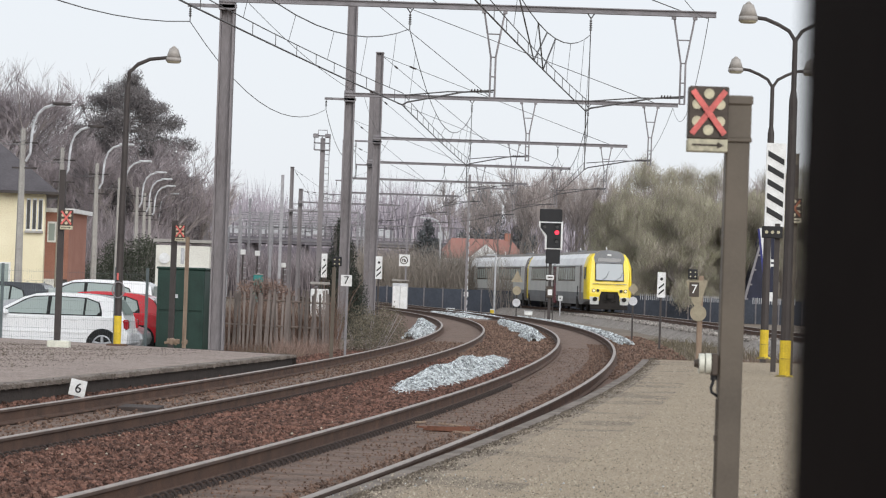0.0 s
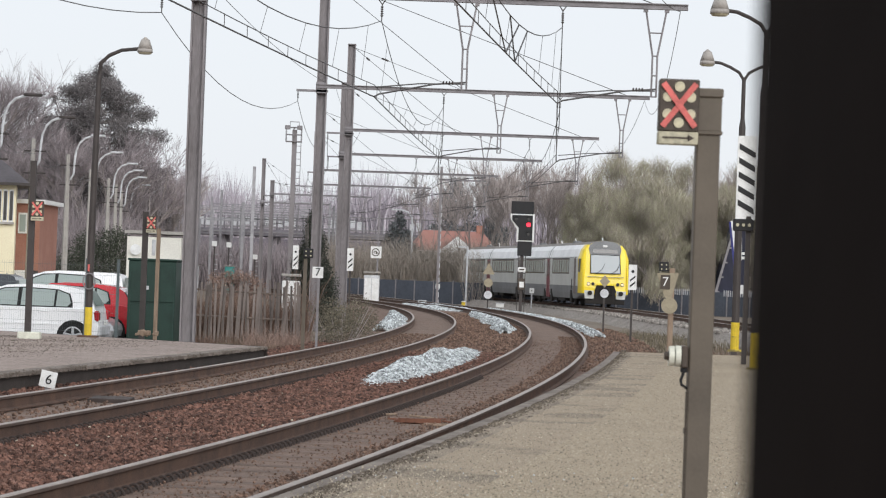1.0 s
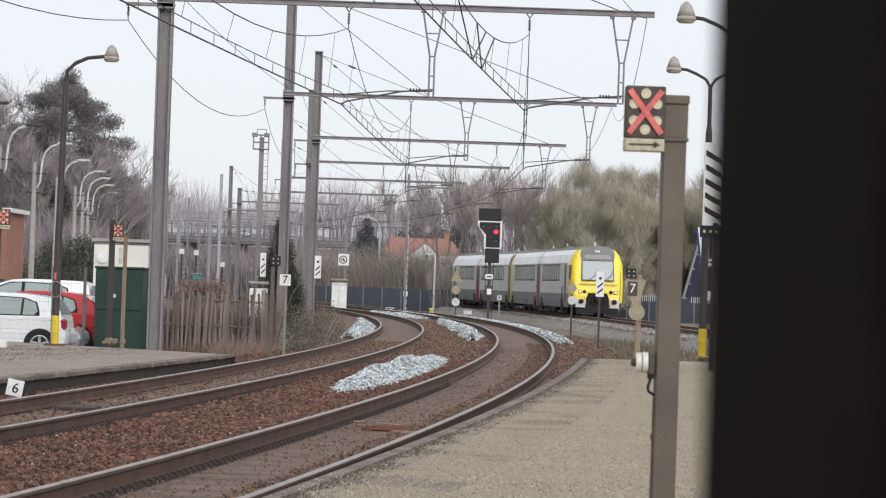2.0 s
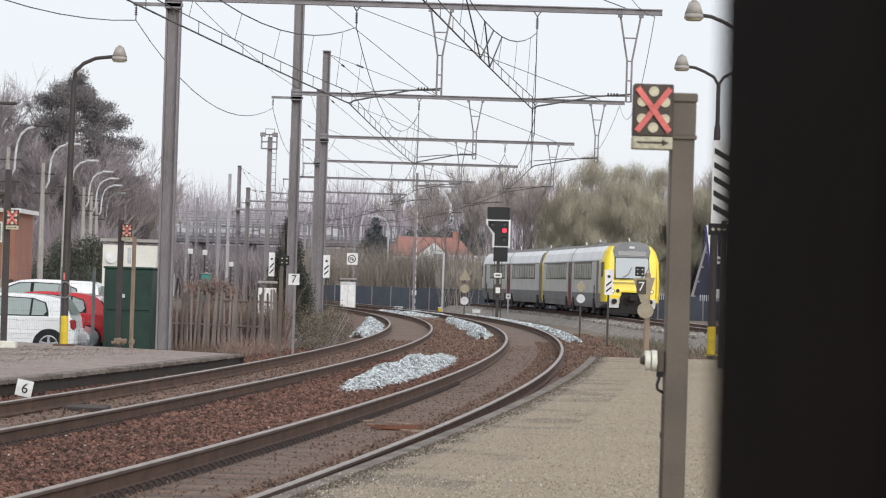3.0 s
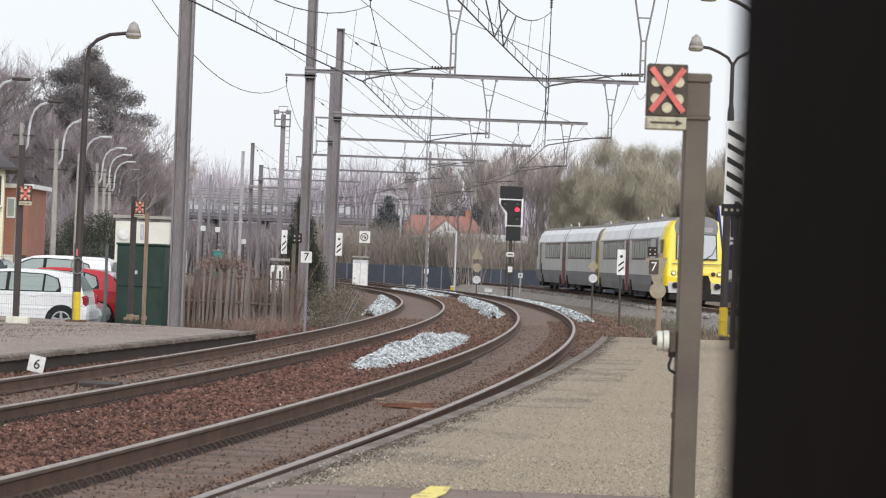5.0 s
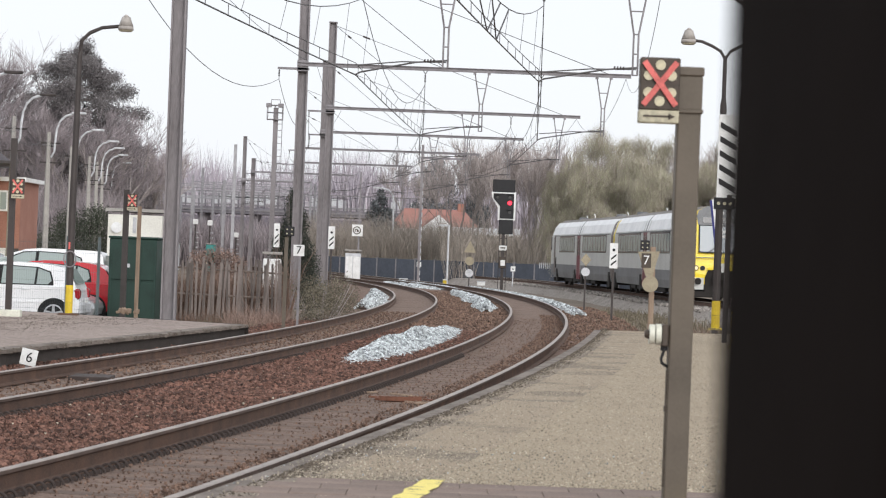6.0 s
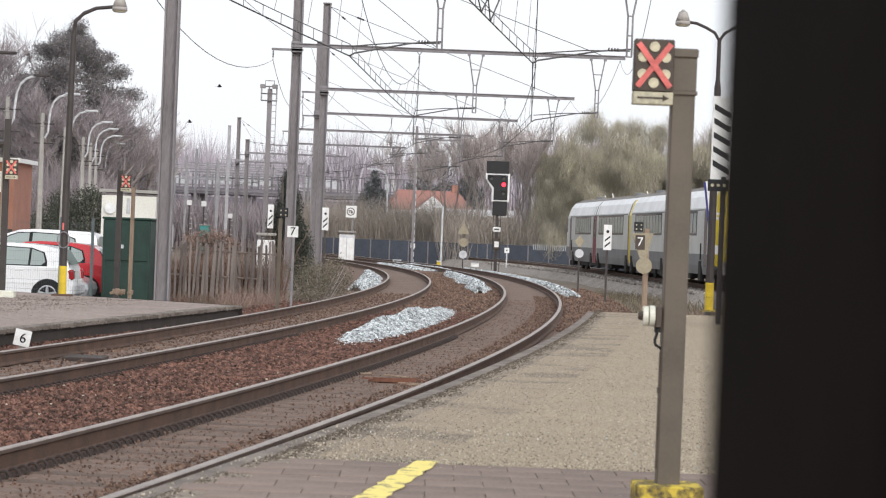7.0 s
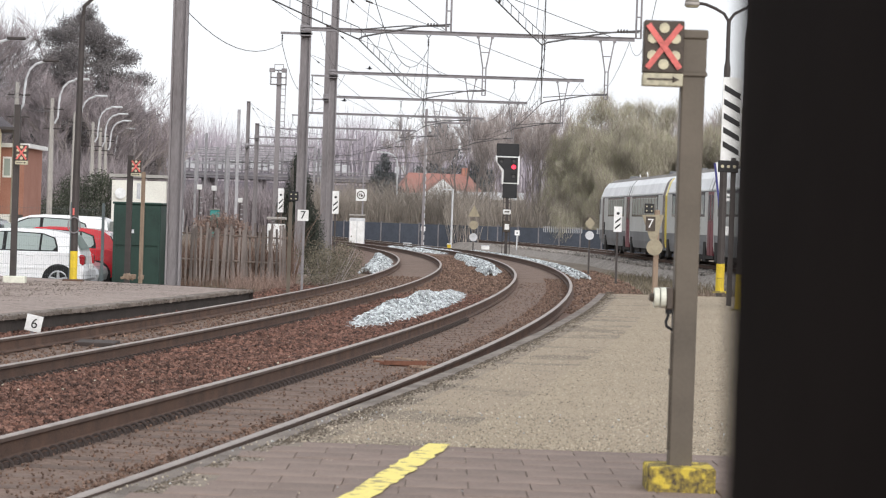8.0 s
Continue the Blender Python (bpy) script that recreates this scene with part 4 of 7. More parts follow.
def crossing_post():
    t = thing("indicator_post", pose(1.195, 11.95, 0.091), "square brown steel post with a red-crossed lamp panel on the platform", "indicator post")
    t.scale = (0.93, 0.93, 0.93)
    part("post", box(B(), 0, 0, 0.0, 0.124, 0.12, 2.34, bevel=0.008), "brownpost", t)
    part("cap", box(B(), 0.0, 0, 2.29, 0.142, 0.15, 0.05, bevel=0.008), "brownpost", t)
    part("upper_sleeve", box(B(), 0.0, 0, 2.115, 0.13, 0.135, 0.175, bevel=0.004), "brownpost", t)
    part("collar", box(B(), 0.0, 0, 2.095, 0.142, 0.15, 0.022, bevel=0.004), "brownpost", t)
    x_panel(t, -0.165, -0.06, 2.105)
    part("arm", box(B(), -0.07, 0, 2.2, 0.06, 0.05, 0.05), "brownpost", t)
    bm = box(B(), 0.0, 0, -0.099, 0.355, 0.34, 0.142, bevel=0.008)
    part("footing", bm, "wornyellow", t, "concrete footing with flaking yellow paint")
    u = part("junction_box", box(B(), -0.085, -0.03, 0.865, 0.035, 0.09, 0.115, bevel=0.006), "panelbrown", t, "brown junction box with white sockets and a black cable")
    for k, x in enumerate((-0.118, -0.152)):
        bm = B()
        rod(bm, (x - 0.014, -0.03, 0.925), (x + 0.014, -0.03, 0.925), 0.055 - 0.003 * k, n=20)
        part("socket_ring", bm, "cream2", u)
    bm = B()
    rod(bm, (-0.166, -0.03, 0.925), (-0.19, -0.03, 0.925), 0.026, 0.018, n=12)
    part("plug", bm, "panelbrown", u)
    bm = B()
    tube(bm, [(-0.085, -0.03, 0.87), (-0.088, -0.03, 0.83), (-0.098, -0.03, 0.80), (-0.094, -0.03, 0.775), (-0.06, -0.02, 0.755)], 0.008, 8)
    rod(bm, (-0.085, -0.03, 0.84), (-0.085, -0.03, 0.87), 0.018, n=8)
    part("cable", bm, "black", u)
    part("conduit", box(B(), -0.066, -0.03, 0.12, 0.01, 0.02, 0.62), "brownpost", t)
    part("clip", box(B(), -0.068, -0.035, 0.52, 0.016, 0.03, 0.03), "panelbrown", t)


def double_lamp(x, y, h, label):
    t = thing("platform_lamp", pose(x, y, 0), label, "lamp post", "platform lamps")
    bm = B()
    tube(bm, [(0, 0, 0.0), (0, 0, 1.2), (0, 0, h - 1.0), (0, 0, h - 0.85), (0, 0, h)], [0.085, 0.08, 0.07, 0.045, 0.042], 10)
    part("pole", bm, "darkpost", t)
    part("yellow_band", rod(B(), (0, 0, 0.02), (0, 0, 0.58), 0.088, n=12), "yellow", t, "yellow painted foot of the pole")
    part("band_seam", rod(B(), (0, 0, 0.28), (0, 0, 0.295), 0.091, n=12), "wornyellow", t)
    part("foot", rod(B(), (0, 0, -0.01), (0, 0, 0.03), 0.17, 0.12, n=12), "wornyellow", t)
    for s in (-1, 1):
        bm = B()
        tube(bm, [(0, 0, h - 0.06), (s * 0.1, 0, h + 0.1), (s * 0.28, 0, h + 0.2), (s * 0.48, 0, h + 0.28), (s * 0.66, 0, h + 0.3)], 0.032, 8)
        part("arm", bm, "darkpost", t)
        lamp_head(t, s * 0.76, 0, h + 0.26)
    return t


def lamp_head(t, x, y, z):
    bm = B()
    rod(bm, (x, y, z - 0.02), (x, y, z + 0.05), 0.155, 0.15, n=14)
    rod(bm, (x, y, z + 0.05), (x, y, z + 0.24), 0.15, 0.085, n=14)
    rod(bm, (x, y, z + 0.24), (x, y, z + 0.29), 0.07, 0.02, n=10)
    head = part("lamp_head", bm, "lamphead", t, "pale bell-shaped lamp head", True)
    part("lamp_glass", rod(B(), (x, y, z - 0.05), (x, y, z - 0.02), 0.12, 0.145, n=14), "cream", head)


def striped_board():
    t = thing("striped_marker", pose(5.76, 49.3, 0), "tall white marker board with five black slanted stripes", "marker board")
    part("board", box(B(), 0, 0, 2.67, 0.40, 0.03, 1.70, bevel=0.006), "white", t)
    part("bracket", box(B(), -0.1, 0.06, 3.4, 0.08, 0.12, 0.1), "darkpost", t)
    for k in range(5):
        z = 4.22 - 0.285 * k
        part("stripe", slab(B(), [(-0.165, z), (-0.165, z - 0.12), (0.165, z - 0.30), (0.165, z - 0.18)], -0.022, -0.017), "black", t)


def right_clutter():
    t = thing("crossed_indicator", pose(4.93, 39.4, 0), "weathered lamp panel with a faded red cross on a brown post", "indicator panel")
    part("post", box(B(), 0.0, 0.1, 0, 0.1, 0.1, 3.6), "brownpost", t)
    x_panel(t, -0.02, 0, 2.55, 1.15, faded=True)
    part("hood", box(B(), -0.02, 0.0, 3.05, 0.12, 0.1, 0.36), "panelbrown", t)
    t = thing("lamp_cluster", pose(4.86, 41.0, 0), "small black box with pale lamps on a post", "signal lamp")
    part("post", box(B(), 0, 0.1, 0, 0.08, 0.08, 2.5), "darkpost", t)
    part("case", box(B(), -0.1, 0, 2.25, 0.34, 0.1, 0.2, bevel=0.01), "black", t)
    for dx in (-0.2, -0.1, 0.0):
        part("lens", disc(B(), dx, -0.05, 2.35, 0.028, 0.01, 10), "lens", t)
    t = thing("notice_plates", pose(6.15, 54, 0), "white and blue plates on a dark post behind the platform end", "sign")
    part("post", box(B(), 0, 0.05, GROUND_Z, 0.1, 0.1, 3.6), "darkpost", t)
    for z, x, w, h in ((2.02, 0.12, 0.22, 0.06), (1.92, 0.12, 0.22, 0.06), (1.15, 0.12, 0.24, 0.2)):
        part("plate", box(B(), x, 0, z, w, 0.02, h), "white", t)
    t = thing("blue_white_board", pose(6.28, 56, 0), "narrow leaning board, white with a blue edge", "board")
    part("post", box(B(), 0.16, 0.05, GROUND_Z, 0.06, 0.06, 3.3), "darkpost", t)
    part("panel", slab(B(), [(-0.07, 2.82), (0.20, 2.82), (0.22, 1.95), (0.12, 1.45)], 0, 0.03), "white", t)
    part("blue_edge", slab(B(), [(-0.11, 2.80), (-0.06, 2.80), (0.13, 1.42), (0.09, 1.36)], -0.012, 0.004), "blue", t)
    t = thing("steep_roofed_hut", pose(19.9, 168, GROUND_Z), "dark steep-roofed hut with pale battens behind the barrier", "hut")
    part("gable", slab(B(), [(-2.45, 0), (0.1, 0), (0.1, 6.5), (-0.85, 6.5)], 0.1, 4.0), "navy", t)
    for k in range(6):
        f = (k + 0.6) / 6.4
        part("batten", box(B(), -2.4 + 1.55 * f, 0.0, 6.5 * f, 0.3, 0.1, 0.1), "steel", t)
    part("verge", slab(B(), [(-2.62, 0), (-2.42, 0), (-0.82, 6.55), (-0.95, 6.55)], -0.02, 0.12), "steel", t)


def number_post():
    """The old wooden post with a 7 past the end of the near platform."""
    t = thing("number_marker", pose(4.43, 50.8, 0), "weathered wooden post with a dark triangular 7 board", "marker post")
    part("post", box(B(), 0.02, 0, GROUND_Z, 0.11, 0.11, 2.38, bevel=0.008), "woodpale", t)
    part("back_board", slab(B(), [(-0.3, 1.53), (0.16, 1.55), (0.02, 1.02), (-0.12, 1.02)], -0.075, -0.058), "yellowback", t, "faded triangular board")
    part("number_board", box(B(), -0.12, -0.09, 1.2, 0.2, 0.012, 0.3), "panelbrown", t)
    lettering("numeral", "7", 0.27, pose(-0.12, -0.10, 1.35), "white", t, "white number 7")
    part("lamp_box", box(B(), -0.16, -0.08, 1.57, 0.19, 0.1, 0.2, bevel=0.01), "black", t)
    for dx in (-0.21, -0.11):
        for dz in (0.05, 0.14):
            part("lens", disc(B(), dx, -0.13, 1.57 + dz, 0.016, 0.006, 8), "lens", t)
    part("round_board", rod(B(), (-0.02, -0.07, 0.86), (-0.02, -0.09, 0.86), 0.17, n=20), "yellowback", t, "faded round board")


def marker(name, x, y, z0, z1, w, mat, label, post="darkpost", shape="strip"):
    t = thing(name, pose(x, y, 0), label, "railway sign", "trackside signs")
    part("post", box(B(), 0, 0.04, GROUND_Z - 0.1, 0.06, 0.06, (z0 + z1) / 2 - GROUND_Z + 0.1), post, t)
    if shape == "strip":
        part("board", box(B(), 0, 0, z0, w, 0.02, z1 - z0), mat, t)
        h = z1 - z0
        part("spot", disc(B(), 0, -0.01, z0 + 0.73 * h, w * 0.19, 0.006, 14), "black", t)
        for k in (0.50, 0.27):
            part("stripe", slab(B(), [(-0.33 * w, z0 + h * (k - 0.18)), (0.33 * w, z0 + h * (k - 0.0)), (0.33 * w, z0 + h * (k + 0.08)), (-0.33 * w, z0 + h * (k - 0.10))], -0.016, -0.011), "black", t)
    elif shape == "back":
        part("diamond", slab(B(), [(-w / 2, z0 + 0.72 * (z1 - z0)), (0, z0 + 0.45 * (z1 - z0)), (w / 2, z0 + 0.72 * (z1 - z0)), (0, z1)], -0.01, 0.01), mat, t)
        part("round_plate", disc(B(), 0, 0.01, z0 + 0.2 * (z1 - z0), w * 0.42, 0.02, 16), "lampwhite", t)
    elif shape == "triangle":
        part("triangle", slab(B(), [(-w / 2, z0 + 0.71 * (z1 - z0)), (w / 2, z0 + 0.71 * (z1 - z0)), (0, z1)], -0.01, 0.01), mat, t)
        part("round_board", disc(B(), 0, 0.01, z0 + 0.50 * (z1 - z0), w * 0.37, 0.02, 16), mat, t)
        part("round_plate", disc(B(), 0, 0.01, z0 + 0.20 * (z1 - z0), w * 0.34, 0.02, 16), "lampwhite", t)
    return t


def signs():
    marker("distance_marker", 5.15, 72, 1.10, 1.85, 0.24, "white", "white marker board with a black dot and two slanted bars", shape="strip")
    marker("distance_marker", -3.32, 74, 1.36, 2.05, 0.20, "white", "white marker board with a dot and bars beside the bushes", shape="strip")
    marker("sign_back", 5.05, 84, 0.75, 1.55, 0.36, "yellowback", "weathered back of a diamond sign with a round plate", shape="back")
    marker("warning_sign", 1.55, 126, 0.0, 2.1, 0.62, "yellowback", "faded yellow triangle and round signs on one post", shape="triangle")
    marker("distance_marker", -4.82, 71.5, 1.35, 2.05, 0.17, "white", "narrow white marker above the trackside cabinet", shape="strip")
    for x, y in ((4.6, 152), (-1.4, 165)):
        t = thing("small_marker", pose(x, y, 0), "small white plate on a short stake", "railway sign", "small trackside plates")
        part("stake", box(B(), 0, 0.02, GROUND_Z, 0.07, 0.05, 1.3), "lampwhite", t)
        part("plate", box(B(), 0, 0, 0.45, 0.3, 0.02, 0.32), "white", t)
        part("dot", disc(B(), 0, -0.01, 0.6, 0.05, 0.004, 8), "black", t)
    t = thing("number_marker", pose(-3.02, 52, 0), "white square plate with a black 7 on a thin post", "marker post")
    part("post", box(B(), 0.02, 0.03, GROUND_Z, 0.05, 0.05, 2.0), "steel", t)
    part("plate", box(B(), 0, 0, 1.165, 0.235, 0.012, 0.24), "white", t)
    lettering("numeral", "7", 0.24, pose(0, -0.012, 1.285), "black", t, "black number 7")
    t = thing("rusty_lamp_post", pose(-3.24, 51.2, 0), "rusty post with a small black lamp box", "signal lamp")
    part("post", box(B(), 0, 0, GROUND_Z, 0.075, 0.075, 2.3), "brownpost", t)
    part("lamp_box", box(B(), 0.06, -0.05, 1.58, 0.2, 0.1, 0.2, bevel=0.01), "black", t)
    for dx in (0.01, 0.11):
        for dz in (0.05, 0.14):
            part("lens", disc(B(), dx, -0.1, 1.58 + dz, 0.016, 0.006, 8), "lens", t)
    t = thing("hectometre_plate", pose(-5.5, 32.7, 0), "leaning white plate with a black 6 below the platform edge", "marker plate")
    t.matrix_world = pose(-5.5, 32.7, -0.41, 0, 11, 0)
    part("plate", box(B(), 0, 0, 0.02, 0.22, 0.02, 0.22), "white", t)
    lettering("numeral", "6", 0.19, pose(0.01, -0.016, 0.125), "black", t, "black number 6")
    part("foot", box(B(), 0, 0.02, -0.14, 0.05, 0.03, 0.3), "steel", t)
    t = thing("round_logo_sign", pose(-5.15, 150, 0), "white board with a dark round emblem on a pole", "sign")
    part("post", box(B(), 0.1, 0.05, GROUND_Z, 0.1, 0.1, 7.0), "steel", t)
    part("board", box(B(), 0, 0, 2.27, 0.66, 0.04, 0.72), "white", t)
    part("emblem", disc(B(), -0.03, -0.02, 2.63, 0.25, 0.01, 20), "panelbrown", t)
    part("emblem_field", disc(B(), -0.03, -0.032, 2.63, 0.19, 0.008, 20), "white", t)
    for ex, ez, ew, eh in ((-0.06, 2.66, 0.2, 0.06), (0.03, 2.52, 0.12, 0.13), (-0.13, 2.55, 0.06, 0.1)):
        part("emblem_bar", box(B(), ex, -0.045, ez, ew, 0.008, eh), "panelbrown", t)
    t = thing("relay_cabinet", pose(-5.35, 150, 0), "pale grey relay cabinet with two doors", "cabinet")
    part("body", box(B(), 0, 0, GROUND_Z, 0.95, 0.6, 1.95, bevel=0.02), "lampwhite", t)
    for s in (-1, 1):
        part("door", box(B(), s * 0.23, -0.32, GROUND_Z + 0.15, 0.42, 0.03, 1.6, bevel=0.01), "white", t)
    part("roof", box(B(), 0, 0, 1.33, 1.06, 0.72, 0.1, bevel=0.02), "paleconcrete", t)
    t = thing("white_cabinet", pose(-4.82, 70, 0), "white trackside cabinet behind dry brambles", "cabinet")
    part("body", box(B(), 0, 0, GROUND_Z, 0.5, 0.4, 1.75, bevel=0.02), "white", t)
    part("roof", box(B(), 0, 0, 1.13, 0.56, 0.46, 0.08, bevel=0.02), "paleconcrete", t)


def main_signal():
    t = thing("light_signal", pose(3.35, 130, 0), "black light signal with a white outline showing red", "railway signal")
    part("post", box(B(), 0, 0.1, GROUND_Z - 0.1, 0.16, 0.16, 6.0), "darkpost", t)
    part("top_board", box(B(), -0.06, 0, 4.76, 1.2, 0.12, 0.70, bevel=0.02), "black", t)
    head = [(-0.6, 4.72), (0.5, 4.72), (0.5, 3.38), (-0.24, 3.38), (-0.24, 4.05), (-0.6, 4.45)]
    part("border", slab(B(), [(x * 1.0 + (0.1 if x > 0 else -0.1), z + (0.09 if z > 4.3 else -0.09)) for x, z in head], -0.06, 0.06), "white", t, "white outline of the signal head")
    h = part("head", slab(B(), head, -0.10, -0.06), "black", t, "black signal head")
    for x, z, m in ((0.28, 4.52, "glassdark"), (0.28, 4.22, "signalred"), (0.28, 3.72, "glassdark"), (-0.38, 4.5, "glassdark")):
        part("light", disc(B(), x, -0.10, z, 0.12 if m == "signalred" else 0.09, 0.03, 14), m, h, "lit red light" if m == "signalred" else "")
        part("hood", box(B(), x, -0.16, z + 0.13, 0.26, 0.14, 0.03), "black", h)
    part("lower_box", box(B(), 0.11, 0, 2.55, 0.76, 0.14, 0.78, bevel=0.02), "black", t)
    part("plate", box(B(), 0.0, 0, 1.68, 0.42, 0.05, 0.26, bevel=0.04), "white", t)
    part("number_bar", box(B(), 0.0, -0.03, 1.78, 0.26, 0.006, 0.07), "panelbrown", t)
    part("telephone_box", box(B(), 0.0, 0, 0.72, 0.36, 0.14, 0.62, bevel=0.02), "panelbrown", t)
    part("telephone_plate", box(B(), 0.02, -0.08, 0.86, 0.24, 0.02, 0.3), "white", t)
    for k in range(9):
        part("rung", box(B(), 0.0, 0.28, 0.2 + 0.35 * k, 0.4, 0.03, 0.03), "darkpost", t)
    for s in (-0.2, 0.2):
        part("ladder_rail", box(B(), s, 0.28, GROUND_Z, 0.035, 0.035, 5.2), "darkpost", t)


# ---------------------------------------------------------------- the far platform and the car park
def left_lamp():
    t = thing("platform_lamp", pose(-7.38, 48.6, -0.18), "dark lamp post with a single curved arm and yellow foot", "lamp post", "platform lamps")
    bm = B()
    tube(bm, [(0, 0, 0), (0, 0, 2.0), (0.03, 0, 5.2), (0.06, 0, 5.5), (0.22, 0, 5.66), (0.46, 0, 5.77), (0.79, 0, 5.81)], [0.072, 0.072, 0.055, 0.042, 0.04, 0.036, 0.036], 10)
    part("pole", bm, "darkpost", t)
    part("yellow_band", rod(B(), (0, 0, 0.03), (0, 0, 0.6), 0.076, n=12), "yellow", t, "yellow painted foot of the pole")
    part("foot", box(B(), 0, 0, -0.03, 0.4, 0.3, 0.07, bevel=0.02), "rust", t)
    bm = B()
    tube(bm, [(0.12 * math.cos(a), -0.1, 1.12 + 0.16 * math.sin(a)) for a in np.linspace(0, 2 * math.pi, 17)], 0.014, 6)
    part("lifebelt_ring", bm, "steel", t)
    part("red_lamp", rod(B(), (-0.02, -0.09, 1.32), (-0.02, -0.09, 1.46), 0.02, n=8), "red", t)
    lamp_head(t, 0.93, 0, 5.76)


def left_indicators():
    t = thing("indicator_post", pose(-8.2, 46.4, -0.18), "dark post with a small red-crossed lamp panel on the far platform", "indicator post", "far platform indicators")
    part("post", box(B(), 0, 0, 0, 0.11, 0.11, 3.4), "darkpost", t)
    x_panel(t, 0.12, -0.1, 2.33, 1.1)
    part("footing", box(B(), 0.04, 0, -0.02, 0.42, 0.3, 0.15, bevel=0.02), "cream2", t)
    t = thing("indicator_post", pose(-6.9, 53.2, -0.18), "brown post pair with a red-crossed lamp panel by the green container", "indicator post", "far platform indicators")
    part("post", box(B(), 0, 0, -0.3, 0.12, 0.12, 2.95), "darkpost", t)
    part("second_post", box(B(), 0.27, 0.2, -0.3, 0.08, 0.08, 2.6), "woodpale", t)
    x_panel(t, 0.14, -0.1, 2.27, 1.05)
    part("loudspeaker", box(B(), 0.2, -0.05, 1.7, 0.07, 0.1, 0.35, bevel=0.01), "lampwhite", t)


def car(name, x, y, turn, paint, label, L=4.15, W=1.72, H=1.44, estate=False):
    """A hatchback or estate: its local +x leads."""
    t = thing(name, pose(x, y, GROUND_Z + 0.06, 0, 0, turn), label, "car", "parked cars")
    s = L / 4.15
    low = [(-1.98, 0.26), (-2.07, 0.34), (-2.09, 0.52), (-2.05, 0.66), (-2.03, 0.84), (-1.99, 0.93), (-1.80, 0.97), (0.72, 0.95), (1.20, 0.90), (1.60, 0.82), (1.90, 0.72), (2.04, 0.60), (2.08, 0.46), (2.03, 0.28), (1.68, 0.22), (-1.6, 0.22)]
    roof = [(-1.98, 0.93), (-1.92, 1.08), (-1.78, 1.28), (-1.64, 1.37), (-1.40, 1.42), (-0.95, 1.455), (-0.3, 1.46), (0.05, 1.43), (0.35, 1.34), (1.10, 0.93)]
    if estate:
        roof[1:5] = [(-1.97, 1.1), (-1.93, 1.3), (-1.88, 1.39), (-1.7, 1.44)]
    bm = B()
    k = H / 1.44
    secs = [(-W / 2, 0.93), (-W / 2 + 0.03, 0.97), (-W / 2 + 0.09, 1.0), (W / 2 - 0.09, 1.0), (W / 2 - 0.03, 0.97), (W / 2, 0.93)]
    rings = []
    for yy, sc in secs:
        rings.append([bm.verts.new((px * s * (0.962 + 0.038 * (sc - 0.93) / 0.07), yy, (0.22 + (pz - 0.22) * (0.955 + 0.045 * (sc - 0.93) / 0.07)) * k)) for px, pz in low])
    n = len(low)
    for a, b in zip(rings, rings[1:]):
        for i in range(n):
            bm.faces.new((a[i], a[(i + 1) % n], b[(i + 1) % n], b[i]))
    bm.faces.new(rings[0][::-1]), bm.faces.new(rings[-1])
    part("body", bm, paint, t, smooth=False)
    bm = B()
    rings = []
    for yy, top in ((-1, 0), (1, 0)):
        rings.append([bm.verts.new((px * s, yy * (W / 2 - 0.05 - 0.17 * max(0, (pz - 0.93) / 0.5)), pz * k)) for px, pz in roof])
    n = len(roof)
    for i in range(n):
        bm.faces.new((rings[0][i], rings[0][(i + 1) % n], rings[1][(i + 1) % n], rings[1][i]))
    bm.faces.new(rings[0][::-1]), bm.faces.new(rings[1])
    part("cabin", bm, paint, t)
    # side glass, tilted with the cabin's flank
    for sgn in (-1, 1):
        for out in ([(-1.42, 1.06), (-1.36, 1.25), (-1.10, 1.34), (-1.08, 0.98), (-1.34, 0.98)], [(-1.03, 0.98), (-1.05, 1.345), (-0.30, 1.37), (-0.28, 0.98)], [(-0.20, 0.98), (-0.21, 1.37), (0.10, 1.345), (0.28, 1.28), (0.84, 0.98)]):
            bm = B()
            vs = [bm.verts.new((px * s, sgn * (W / 2 - 0.035 - 0.17 * (pz - 0.93) / 0.5), pz * k)) for px, pz in out]
            bm.faces.new(vs)
            ex = bmesh.ops.extrude_face_region(bm, geom=bm.faces[:])["geom"]
            bmesh.ops.translate(bm, vec=(0, -sgn * 0.03, 0), verts=[v for v in ex if isinstance(v, bmesh.types.BMVert)])
            part("side_window", bm, "carglass", t)
        bm = B()
        vs = [bm.verts.new((px * s, sgn * (W / 2 - 0.042 - 0.17 * (pz - 0.93) / 0.5), pz * k)) for px, pz in ((-1.47, 0.955), (-1.46, 1.06), (-1.39, 1.27), (-1.1, 1.365), (-0.3, 1.395), (0.11, 1.37), (0.31, 1.30), (0.92, 0.955))]
        bm.faces.new(vs)
        ex = bmesh.ops.extrude_face_region(bm, geom=bm.faces[:])["geom"]
        bmesh.ops.translate(bm, vec=(0, -sgn * 0.03, 0), verts=[v for v in ex if isinstance(v, bmesh.types.BMVert)])
        part("window_trim", bm, "tyre", t, "black trim round the side windows")
        part("side_strip", box(B(), -0.1 * s, sgn * (W / 2 + 0.004), 0.56 * k, 2.3 * s, 0.02, 0.035), paint, t)
        part("mirror", box(B(), 0.72 * s, sgn * (W / 2 + 0.06), 0.93 * k, 0.14, 0.16, 0.12, bevel=0.03), paint, t)
        part("tail_light", box(B(), -1.96 * s, sgn * (W / 2 - 0.13), 0.66 * k, 0.24, 0.24, 0.24, bevel=0.04), "taillight", t)
